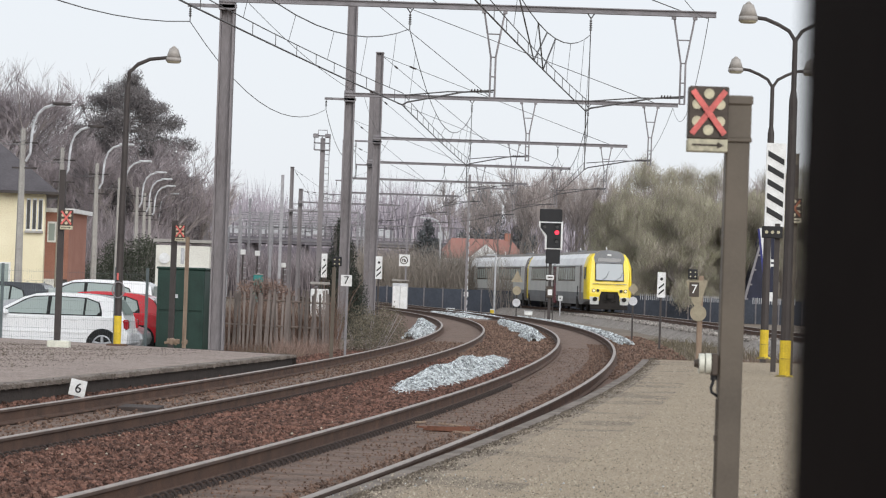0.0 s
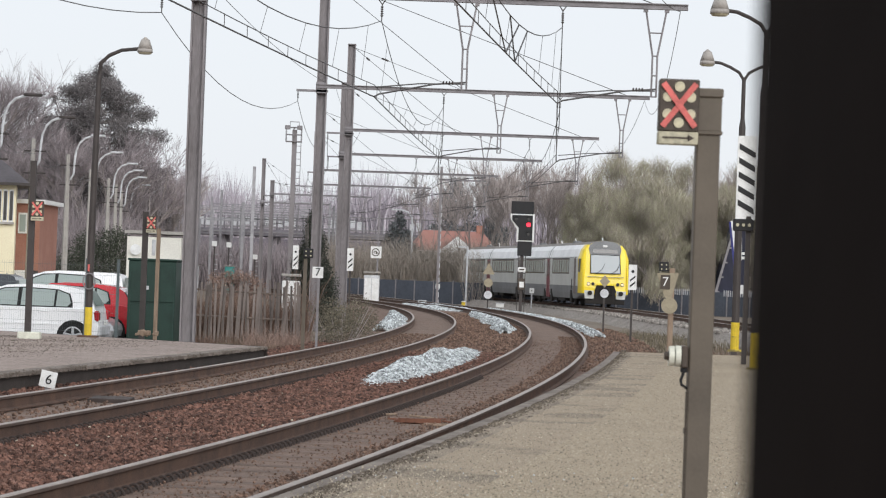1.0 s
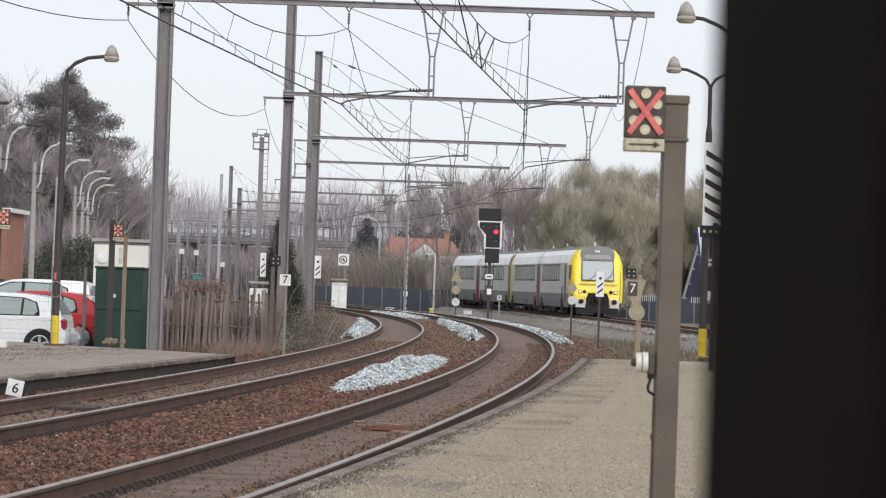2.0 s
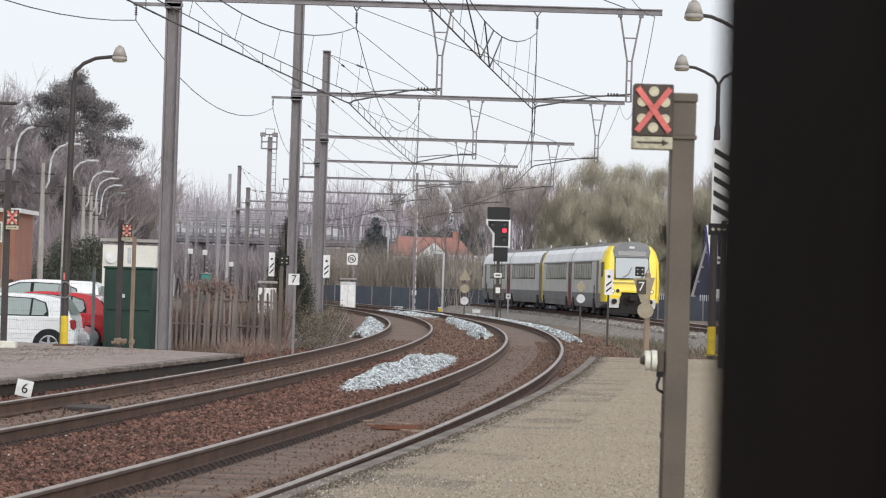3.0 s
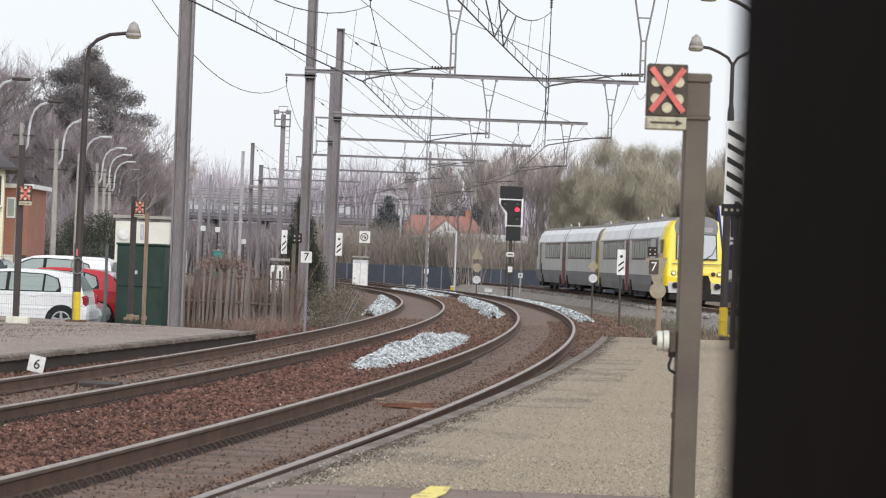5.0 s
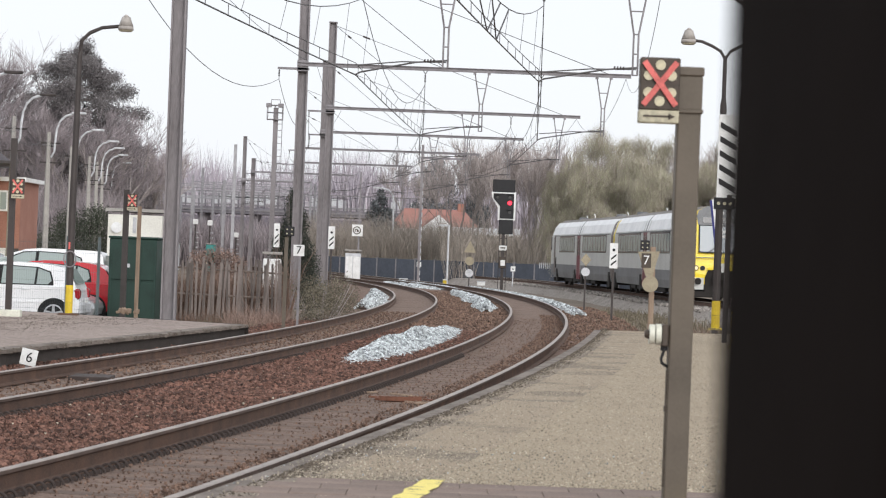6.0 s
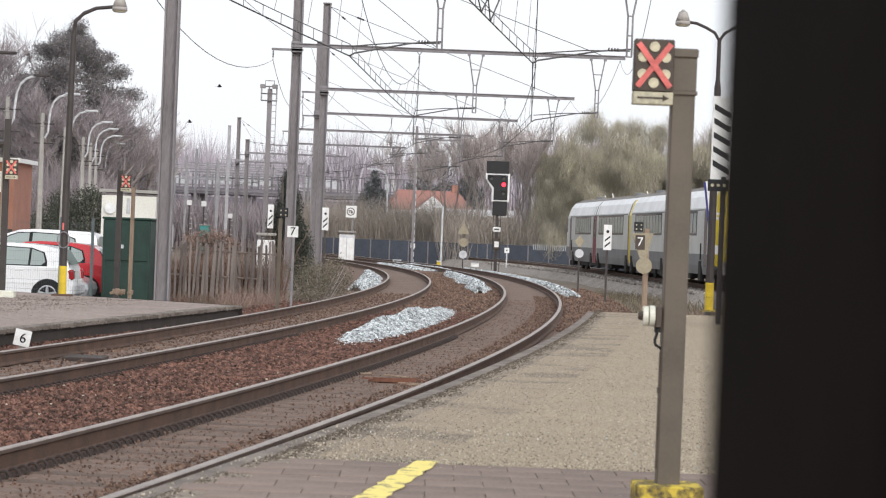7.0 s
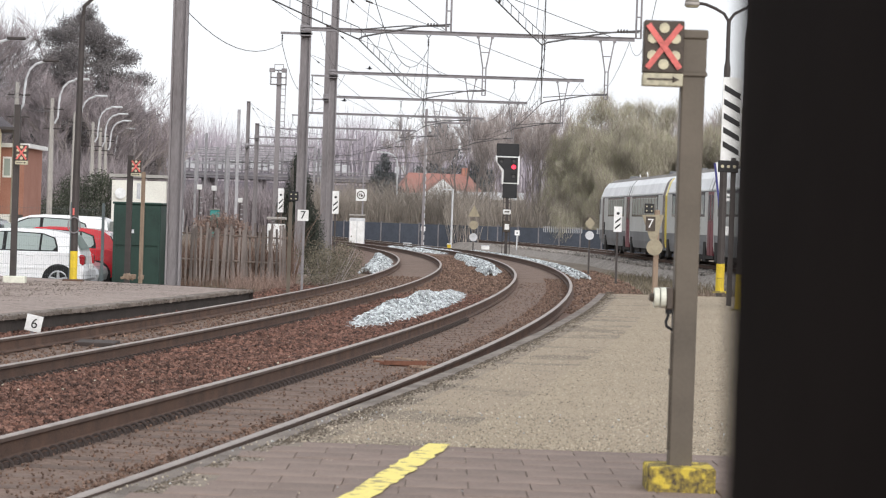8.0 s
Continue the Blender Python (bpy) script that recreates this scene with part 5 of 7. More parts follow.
        part("door_handle", box(B(), -0.85 * s, sgn * (W / 2 + 0.004), 0.84 * k, 0.18, 0.03, 0.035, bevel=0.01), paint, t)
        part("sill_trim", box(B(), -0.1 * s, sgn * (W / 2 - 0.03), 0.26, 2.2 * s, 0.06, 0.09), "tyre", t)
        for wx in (-1.50, 1.15):
            # black disc on the flank paints the dark gap round the wheel
            arch = B()
            rod(arch, (wx * s, sgn * (W / 2 - 0.16), 0.31), (wx * s, sgn * (W / 2 + 0.006), 0.31), 0.37, n=24)
            part("wheel_arch", arch, "tyre", t)
            wheel = part("wheel", rod(B(), (wx * s, sgn * (W / 2 - 0.15), 0.31), (wx * s, sgn * (W / 2 + 0.015), 0.31), 0.31, n=24), "tyre", t)
            bm = B()
            rod(bm, (wx * s, sgn * (W / 2 - 0.02), 0.31), (wx * s, sgn * (W / 2 + 0.025), 0.31), 0.07, n=10)
            for i in range(5):
                c = 2 * math.pi * i / 5 + 0.3
                rod(bm, (wx * s, sgn * (W / 2 + 0.012), 0.31), (wx * s + 0.2 * math.cos(c), sgn * (W / 2 + 0.012), 0.31 + 0.2 * math.sin(c)), 0.045, 0.03, n=6)
            tube(bm, [(wx * s + 0.205 * math.cos(i * math.pi / 10), sgn * (W / 2 + 0.014), 0.31 + 0.205 * math.sin(i * math.pi / 10)) for i in range(21)], 0.02, 4)
            part("rim", bm, "lampwhite", wheel)
    for pane, px, pz, qx, qz in (("rear_window", -1.965 if not estate else -2.0, 1.0, -1.76 if not estate else -1.98, 1.33), ("windscreen", 0.93, 1.0, 0.32, 1.36)):
        bm, vs = B(), []
        for sgn, (ax, az) in ((-1, (px, pz)), (1, (px, pz)), (1, (qx, qz)), (-1, (qx, qz))):
            vs.append(bm.verts.new((ax * s + (0.012 if px > 0 else -0.012), sgn * (W / 2 - 0.16 - 0.17 * (az - 0.93) / 0.5), az * k + 0.012)))
        bm.faces.new(vs)
        part(pane, bm, "carglass", t)
    part("rear_bumper", box(B(), -2.06 * s, 0, 0.32 * k, 0.12, W - 0.1, 0.26, bevel=0.04), "lampwhite" if paint == "carwhite" else paint, t)
    part("number_bar", box(B(), -2.12 * s, 0, 0.58 * k, 0.02, 0.5, 0.11), "white", t)
    return t


def stopping_sign():
    t = thing("stopping_sign", pose(-12.45, 60, 0), "round blue traffic sign with a red rim on a post", "road sign")
    part("post", rod(B(), (0, 0.04, GROUND_Z), (0, 0.04, 2.75), 0.03, n=8), "steel", t)
    part("rim", disc(B(), 0, 0, 2.53, 0.32, 0.02, 28), "red", t)
    part("field", disc(B(), 0, -0.021, 2.53, 0.225, 0.006, 28), "blue", t)
    part("slash", slab(B(), [(-0.2, 2.70), (-0.17, 2.73), (0.2, 2.36), (0.17, 2.33)], -0.034, -0.028), "red", t)


def car_park():
    bm = B()
    prism(bm, [(-30, 53.9), (-7.6, 53.9), (-9.0, 95), (-30, 95)], GROUND_Z - 0.05, GROUND_Z + 0.06)
    tagged(part("car_park", bm, "asphalt"), "grey asphalt of the station car park", "car park", kind="structure")
    car("parked_hatchback", -10.2, 55.9, 180, "carwhite", "white five-door hatchback parked behind the mesh fence")
    car("parked_hatchback", -10.1, 61.2, 180, "carred", "red hatchback parked behind the white one", H=1.46)
    car("parked_estate", -11.75, 70.0, 180, "carwhite", "white estate car parked in the back row", L=4.6, H=1.72, estate=True)
    car("parked_saloon", -10.1, 58.5, 0, "carsilver", "silver car parked between the white and the red one", L=3.9, H=1.25)
    car("parked_estate", -14.0, 66.0, 180, "cardark", "dark grey estate car with roof rails", L=4.5, H=1.60, estate=True)
    # welded mesh fence before the cars
    t = thing("mesh_fence", pose(0, 54.2, 0), "green welded mesh fence along the car park", "fence")
    for x in (-13.4, -10.85, -8.3, -7.6):
        part("post", box(B(), x, 0, GROUND_Z, 0.06, 0.06, 2.15), "bluepost" if x < -12 else "fence", t)
    bm = B()
    for k in range(118):
        x = -13.4 + 0.05 * k
        box(bm, x, 0, GROUND_Z + 0.1, 0.002, 0.002, 1.95)
    for k in range(10):
        box(bm, -10.5, 0.006, GROUND_Z + 0.1 + 0.21 * k, 5.9, 0.004, 0.004)
    tagged(part("mesh", bm, "fence", t), kind="stuff")
    t = thing("container", pose(-7.5, 60.6, GROUND_Z + 0.15), "dark green ribbed steel container", "container")
    part("body", box(B(), 0, 0, -0.15, 1.16, 2.4, 2.15, bevel=0.02), "green", t)
    for k in range(2):
        part("door", box(B(), 0, -1.215, 0.06 + 0.94 * k, 1.08, 0.03, 0.88, bevel=0.01), "green", t)
    for s in (-0.54, -0.18, 0.18, 0.54):
        part("rib", box(B(), s, -1.235, 0.04, 0.05, 0.03, 1.86), "green", t)
    part("plate", box(B(), -0.12, -1.25, 1.3, 0.12, 0.01, 0.09), "lampwhite", t)
    part("lid", box(B(), 0, 0, 2.0, 1.22, 2.46, 0.06, bevel=0.02), "green", t)
    t = thing("rubbish_heap", pose(-6.6, 52.0, -0.18), "small heap of tan rubble on the platform", "rubble")
    bm = B()
    for k in range(9):
        box(bm, random.uniform(-0.2, 0.2), random.uniform(-0.1, 0.1), -0.02, random.uniform(0.06, 0.16), 0.1, random.uniform(0.04, 0.12), Matrix.Rotation(random.uniform(-0.6, 0.6), 4, "Y"), 0.01)
    part("rubble", bm, "woodpale", t)
    t = thing("beige_hut", pose(-11.9, 96, 0), "flat-roofed beige utility building", "building")
    part("wall", box(B(), 0, 0, GROUND_Z, 2.1, 3.0, 3.15), "plaster", t)
    part("roof", box(B(), 0, 0, 2.53, 2.3, 3.2, 0.12), "paleconcrete", t)
    part("satellite_dish", disc(B(), -0.7, -1.56, 1.9, 0.21, 0.06, 20), "white", t)


def paling_fence():
    t = thing("paling_fence", pose(0, 0, 0), "old grey wooden paling fence overgrown with brambles", "fence")
    a, b = Vector((-6.75, 61.0)), Vector((-4.1, 63.5))
    n = 40
    base = None
    for k in range(n):
        p = a.lerp(b, k / (n - 1))
        if base is None:
            base = part("paling", prism(B(), [(-0.027, -0.01), (0.027, -0.01), (0.027, 0.01), (-0.027, 0.01)], 0, 1.84), "greywood", t)
            o = base
        else:
            o = new("paling", base.data)
            o.parent = t
        o.matrix_basis = pose(p.x, p.y, GROUND_Z - 0.05 - random.uniform(0, 0.22), random.uniform(-3, 3), random.uniform(-4, 4), 0)
    for z in (0.1, 0.75):
        bm = B()
        rod(bm, (a.x, a.y + 0.04, z), (b.x, b.y + 0.04, z - 0.1), 0.025, n=5)
        part("fence_rail", bm, "wood", t)


def street_lamps():
    for k, (x, y) in enumerate(((-18.6, 96), (-19.5, 110), (-20.33, 125), (-21.9, 143), (-23.0, 158), (-24.07, 169), (-25.5, 182), (-27.4, 199), (-26.6, 205))):
        t = thing("street_lamp", pose(x, y, GROUND_Z), "concrete pole with a pale curved lamp arm", "street lamp", "street lamps")
        bm = B()
        tube(bm, [(0, 0, 0), (0, 0, 4), (0, 0, 7.6)], [0.17, 0.14, 0.10], 6)
        part("pole", bm, "paleconcrete", t)
        bm = B()
        tube(bm, [(0.14, 0, 6.3), (0.30, 0, 6.6), (0.34, 0, 7.3), (0.40, 0, 7.8), (0.56, 0, 8.2), (0.82, 0, 8.45), (1.2, 0, 8.58)], 0.058, 6)
        part("arm", bm, "lampwhite", t)
        part("lamp_head", box(B(), 1.5, 0, 8.56, 0.75, 0.22, 0.12, bevel=0.03), "darkpost" if k < 2 else "lampwhite", t)
        for z in (6.0, 7.0):
            part("crossarm", box(B(), 0.1, 0, z, 1.0, 0.06, 0.07), "darkpost", t)
    bm = B()
    pts = [(-18.6, 96), (-19.5, 110), (-20.33, 125), (-21.9, 143), (-23.0, 158)]
    for (xa, ya), (xb, yb) in zip([(-17.8, 82)] + pts, pts):
        for d in (-0.35, 0.1, 0.5):
            tube(bm, [(xa + d + (xb - xa) * k / 6, ya + (yb - ya) * k / 6, 6.4 - 0.5 * 4 * (k / 6) * (1 - k / 6)) for k in range(7)], 0.012, 3)
    tagged(part("street_cables", bm, "wire"), "sagging cables between the concrete poles", "cable", kind="stuff")
    t = thing("street_lamp", pose(-3.96, 200, GROUND_Z), "pale street lamp with a curved arm beyond the railway", "street lamp", "street lamps")
    bm = B()
    tube(bm, [(0, 0, 0), (0, 0, 6.2), (-0.1, 0, 6.8), (-0.4, 0, 7.2), (-1.1, 0, 7.4)], 0.08, 6)
    part("pole", bm, "lampwhite", t)
    part("lamp_head", box(B(), -1.4, 0, 7.33, 0.7, 0.25, 0.12), "lampwhite", t)


# ---------------------------------------------------------------- buildings
def gabled(name, x, y, turn, w, d, wall_h, roof_h, wall, roof, label, windows=(), hip=0.0, over=0.35, chimney=None, gutter="white"):
    """A house with its front to -y: wall, roof, windows given as (x, z, w, h)."""
    t = thing(name, pose(x, y, GROUND_Z, 0, 0, turn), label, "house", "houses")
    part("wall", box(B(), 0, 0, 0, w, d, wall_h), wall, t)
    bm = B()
    hw, hd = w / 2 + over, d / 2 + over
    v = [bm.verts.new(c) for c in ((-hw, -hd, wall_h), (hw, -hd, wall_h), (hw, hd, wall_h), (-hw, hd, wall_h), (-hw + hip, 0, wall_h + roof_h), (hw - hip, 0, wall_h + roof_h))]
    for f in ((0, 1, 5, 4), (2, 3, 4, 5), (1, 2, 5), (3, 0, 4), (3, 2, 1, 0)):
        bm.faces.new([v[i] for i in f])
    if hip == 0:
        bm.faces.ensure_lookup_table()
        for k in (2, 3):
            bm.faces[k].material_index = 1
    r = part("roof", bm, [roof, wall], t)
    part("gutter", box(B(), 0, -hd, wall_h - 0.1, 2 * hw, 0.12, 0.12), gutter, t)
    if chimney:
        part("chimney", box(B(), chimney, 0, wall_h + roof_h * 0.4, 0.7, 0.6, roof_h * 0.9), "brickwall", r)
    for wx, wz, ww, wh in windows:
        o = part("window", box(B(), wx, -d / 2 - 0.01, wz, ww, 0.08, wh), "white", t)
        part("pane", box(B(), wx, -d / 2 - 0.04, wz + 0.07, max(ww - 0.16, ww * 0.72), 0.06, wh - 0.14), "carglass" if ww > 0.3 else "glassdark", o)
    return t


def buildings():
    h = gabled("cream_house", -25.5, 110, 10, 10.5, 9, 5.42, 3.6, "yellowwall", "slate", "cream rendered house with a dark slate hipped roof",
               [(4.54, 3.72, 0.2, 1.42), (4.8, 3.72, 0.2, 1.42), (5.06, 3.72, 0.2, 1.42), (1.0, 2.9, 0.9, 1.7), (-2, 2.9, 1.0, 1.7), (3.4, 0.9, 0.9, 1.4)], hip=4.4, over=0.6, gutter="darkpost")
    part("window_sill", box(B(), 4.8, -4.62, 3.62, 0.8, 0.16, 0.1), "paleconcrete", h)
    for k in range(12):
        part("garden_paling", box(B(), 1.5 + 0.35 * k, -6.5, 0, 0.05, 0.05, 1.5), "fence", h)
    part("garden_rail", box(B(), 3.4, -6.5, 1.3, 4.2, 0.04, 0.05), "fence", h)
    h = thing("brick_house", pose(-21.35, 117, GROUND_Z), "flat-fronted red brick annexe with a white cornice", "house", "houses")
    part("wall", box(B(), 0, 0, 0, 3.0, 5, 4.85), "brickwall", h)
    part("cornice", box(B(), 0, 0, 4.75, 3.5, 5.4, 0.2), "white", h)
    part("plinth", box(B(), 0, -2.53, 0, 3.0, 0.06, 1.6), "darkpost", h)
    o = part("window", box(B(), 0.7, -2.52, 3.33, 0.42, 0.08, 0.98), "white", h)
    part("pane", box(B(), 0.7, -2.55, 3.42, 0.28, 0.06, 0.8), "carglass", o)
    o = part("window", box(B(), 0.55, -2.58, 1.1, 0.7, 0.08, 0.5), "white", h)
    gabled("orange_house", -0.7, 232, 6, 7.6, 7, 4.4, 2.0, "white", "rooftile", "white house with an orange tiled roof", [(-2.4, 1, 1.1, 1.3)], hip=1.3, chimney=2.6)
    g = gabled("white_gable", -0.4, 227.6, 96, 3.0, 3.2, 4.3, 1.5, "white", "rooftile", "white gable front of the orange-roofed house", [], hip=0.0, over=0.2)
    gabled("grey_shed", 4.0, 226, 0, 6, 4, 4.1, 0.6, "paleconcrete", "lampwhite", "long pale shed with a light metal roof")
    # viaduct in the distance
    t = thing("viaduct", pose(0, 262, 0), "long grey viaduct across the tracks, bright parapet gaps filled with white plates", "bridge")
    part("deck", box(B(), -26, 0, 4.9, 48, 8, 0.68), "bridge", t)
    part("edge_beam", box(B(), -26, -4.06, 5.2, 48, 0.12, 0.14), "steel", t)
    # slab added only to fill the dark mauve band below the deck
    part("abutment", box(B(), -30, 9, GROUND_Z, 56, 1.0, 5.5), "abutment", t, "mauve-grey backdrop slab added behind the viaduct")
    for x in (-46, -38.5, -31, -25.5, -20, -14, -8):
        part("pier", box(B(), x, 0, GROUND_Z, 0.9, 6, 5.64), "bridge", t)
    for z in (5.74, 7.12):
        part("handrail", box(B(), -26, -4, z, 48, 0.1, 0.12), "steel", t)
    post = panel = None
    rng = random.Random(5)
    for k in range(68):
        x = -49.6 + 0.7 * k
        if post is None:
            o = post = part("post", box(B(), 0, -4, 5.58, 0.16, 0.14, 1.6), "bridge", t)
        else:
            o = new("post", post.data)
            o.parent = t
        o.matrix_basis = pose(x, 0, 0)
        # white plates added for the bright gaps between the posts
        if rng.random() < (0.62 if x < -16 else 0.25):
            if panel is None:
                o = panel = part("panel", box(B(), 0, -3.96, 5.95, 0.48, 0.05, 0.85), "lampwhite", t, "white plate filling a bright gap in the parapet")
            else:
                o = new("panel", panel.data)
                o.parent = t
            o.matrix_basis = pose(x + 0.35, 0, rng.uniform(-0.12, 0.12))
    for x, y, h in ((-20.2, 200, 3.5), (-19.1, 201, 3.45), (-18.0, 214, 2.6)):
        t = thing("yard_signal", pose(x, y, 0), "small yard signal with a white head on a laddered post", "railway signal", "yard signals")
        part("post", box(B(), 0, 0.05, GROUND_Z, 0.12, 0.12, h - GROUND_Z - 0.4), "darkpost", t)
        part("head", box(B(), 0, -0.04, h - 0.42, 0.42, 0.12, 0.42, bevel=0.03), "white", t)
        for k in range(6):
            part("rung", box(B(), 0.16, 0, 0.3 + 0.42 * k, 0.22, 0.03, 0.05), "lampwhite", t)
    # plain boxes standing in for what look like far vehicles
    for x, y, z, m, label in ((-18.4, 195, 0.95, "teal", "small teal box among the yard tracks"), (-21.6, 198, 0.9, "lampwhite", "pale lilac-grey box by the yard tracks")):
        t = thing("yard_cabinet", pose(x, y, 0), label, "cabinet", "yard cabinets")
        part("body", box(B(), 0, 0, GROUND_Z, 0.75, 0.6, z - GROUND_Z + 0.5, bevel=0.05), m, t)
        part("roof", box(B(), 0, 0, z + 0.5, 0.85, 0.7, 0.08, bevel=0.02), "paleconcrete", t)
    # slate-coloured barrier behind the branch
    t = thing("noise_barrier", pose(0, 0, 0), "low slate-blue panel barrier with pale posts behind the branch", "barrier")
    a, b = Vector((-9.0, 186)), Vector((40, 150))
    n = 34
    base = cap = None
    for k in range(n):
        p = a.lerp(b, (k + 0.5) / n)
        ang = math.degrees(math.atan2(b.y - a.y, b.x - a.x))
        L = (b - a).length / n
        if base is None:
            base = part("panel", box(B(), 0, 0, 0, L - 0.06, 0.12, 1.64), "barrier", t)
            cap = part("post", box(B(), 0, 0, 0, 0.09, 0.2, 1.74), "steel", t)
            o, c = base, cap
        else:
            o, c = new("panel", base.data), new("post", cap.data)
            o.parent = c.parent = t
        o.matrix_basis = pose(p.x, p.y, GROUND_Z, 0, 0, ang)
        q = a.lerp(b, k / n)
        c.matrix_basis = pose(q.x, q.y, GROUND_Z, 0, 0, ang)
    picket = None
    for k in range(150):
        p = a.lerp(b, 0.33 + 0.4 * k / 150)
        if (k // 7) % 4 == 3:
            continue
        if picket is None:
            picket = part("picket", box(B(), 0, 0, 0, 0.055, 0.03, 0.42), "lampwhite", t)
            o = picket
        else:
            o = new("picket", picket.data)
            o.parent = t
        o.matrix_basis = pose(p.x, p.y - 0.09, GROUND_Z + 1.36, 0, 0, ang)


# ---------------------------------------------------------------- plants
def raw_part(name, verts, faces, mat, parent=None, kind=""):
    me = bpy.data.meshes.new(name)
    me.from_pydata(verts, [], faces)
    me.materials.append(M[mat])
    ob = new(name, me)
    ob.parent = parent
    if kind:
        ob["kind"] = kind
    return ob


def limb(verts, faces, a, b, r0, r1, n):
    d = b - a
    s = d.cross(Vector((0.3, 0.9, 0.2))).normalized()
    t = d.cross(s).normalized()
    i0 = len(verts)
    for p, r in ((a, r0), (b, r1)):
        for k in range(n):
            c = 2 * math.pi * k / n
            verts.append(p + r * (math.cos(c) * s + math.sin(c) * t))
    for k in range(n):
        j = (k + 1) % n
        faces.append((i0 + k, i0 + j, i0 + n + j, i0 + n + k))


def grow(rng, verts, faces, tv, tf, tips, p, d, length, r, level, upright, spread, dense=0):
    """Branches by recursion: thick limbs into verts, twigs into tv."""
    q = p + d * length
    if level > 1:
        m = p.lerp(q, 0.5) + Vector((rng.uniform(-1, 1), rng.uniform(-1, 1), 0)) * length * 0.06
        limb(verts, faces, p, m, r, r * 0.85, 5 if level > 3 else 4)
        limb(verts, faces, m, q, r * 0.85, r * 0.68, 5 if level > 3 else 4)
    else:
        limb(tv, tf, p, q, max(r, 0.012), 0.006, 3)
    if level == 0:
        tips.append(q)
        return
    kids = (3 if level > 1 else 5) + (dense if level < 3 else 0)
    for k in range(kids + (rng.random() < 0.4)):
        a = rng.uniform(0, 2 * math.pi)
        side = Vector((math.cos(a), math.sin(a), 0))
        nd = (d + side * spread * rng.uniform(0.5, 1.2) + Vector((0, 0, upright))).normalized()
        start = p.lerp(q, rng.uniform(0.45, 1.0)) if k else q
        grow(rng, verts, faces, tv, tf, tips, start, nd, length * rng.uniform(0.62, 0.82), r * 0.58, level - 1, upright, spread, dense)


def bare_tree(seed, h, label, upright=0.25, spread=0.6, levels=5, twig="twig", dense=0, stout=0.009):
    rng = random.Random(seed)
    t = thing("bare_tree", Matrix(), label, "tree", "bare trees")
    v, f, tv, tf, tips = [], [], [], [], []
    grow(rng, v, f, tv, tf, tips, Vector((0, 0, -0.3)), Vector((0, 0, 1)), h * 0.27, h * stout, levels, upright, spread, dense)
    raw_part("trunk", v, f, "bark", t)
    raw_part("twig_crown", tv, tf, twig, t, "stuff")
    return t


def leaf_cloud(rng, blobs, n, size, droop=0.0, squash=1.0):
    """Small leaf clumps scattered through lobes (x, y, z, r), thicker near their skins."""
    verts, faces = [], []
    total = sum(b[3] ** 2 for b in blobs)
    for bx, by, bz, br in blobs:
        for _ in range(int(n * br * br / total)):
            u = Vector((rng.gauss(0, 1), rng.gauss(0, 1), rng.gauss(0, 1))).normalized()
            p = Vector((bx, by, bz)) + Vector((u.x, u.y, u.z * squash)) * br * (rng.random() ** 0.4) * rng.uniform(0.75, 1.12)
            s = size * rng.uniform(0.5, 1.5)
            a = Vector((rng.uniform(-1, 1), rng.uniform(-1, 1), rng.uniform(-1, 1) - droop)).normalized() * s
            b = a.cross(Vector((rng.uniform(-1, 1), rng.uniform(-1, 1), rng.uniform(-1, 1)))).normalized() * s * 0.45
            i = len(verts)
            verts += [p - a - b * 0.5, p + b, p + a, p - b]
            faces.append((i, i + 1, i + 2, i + 3))
    return verts, faces


def strand_cloud(rng, blobs, n, size, width, lean=0.35):
    """Thin upright or hanging shoots scattered through lobes (x, y, z, r), thicker near their skins."""
    verts, faces = [], []
    total = sum(b[3] ** 2 for b in blobs)
    for bx, by, bz, br in blobs:
        for _ in range(int(n * br * br / total)):
            u = Vector((rng.gauss(0, 1), rng.gauss(0, 1), rng.gauss(0, 1))).normalized()
            p = Vector((bx, by, bz)) + u * br * (rng.random() ** 0.45) * rng.uniform(0.7, 1.2)
            out = Vector((p.x, p.y, 0)).normalized() * 0.25
            a = (Vector((rng.uniform(-lean, lean), rng.uniform(-lean, lean), 1)) + out).normalized() * size * rng.uniform(0.5, 1.6)
            c = rng.uniform(0, math.pi)
            b = Vector((math.cos(c), math.sin(c), 0)) * width * rng.uniform(0.6, 1.4)
            i = len(verts)
            verts += [p - a - b, p - a + b, p + a]
            faces.append((i, i + 1, i + 2))
    return verts, faces


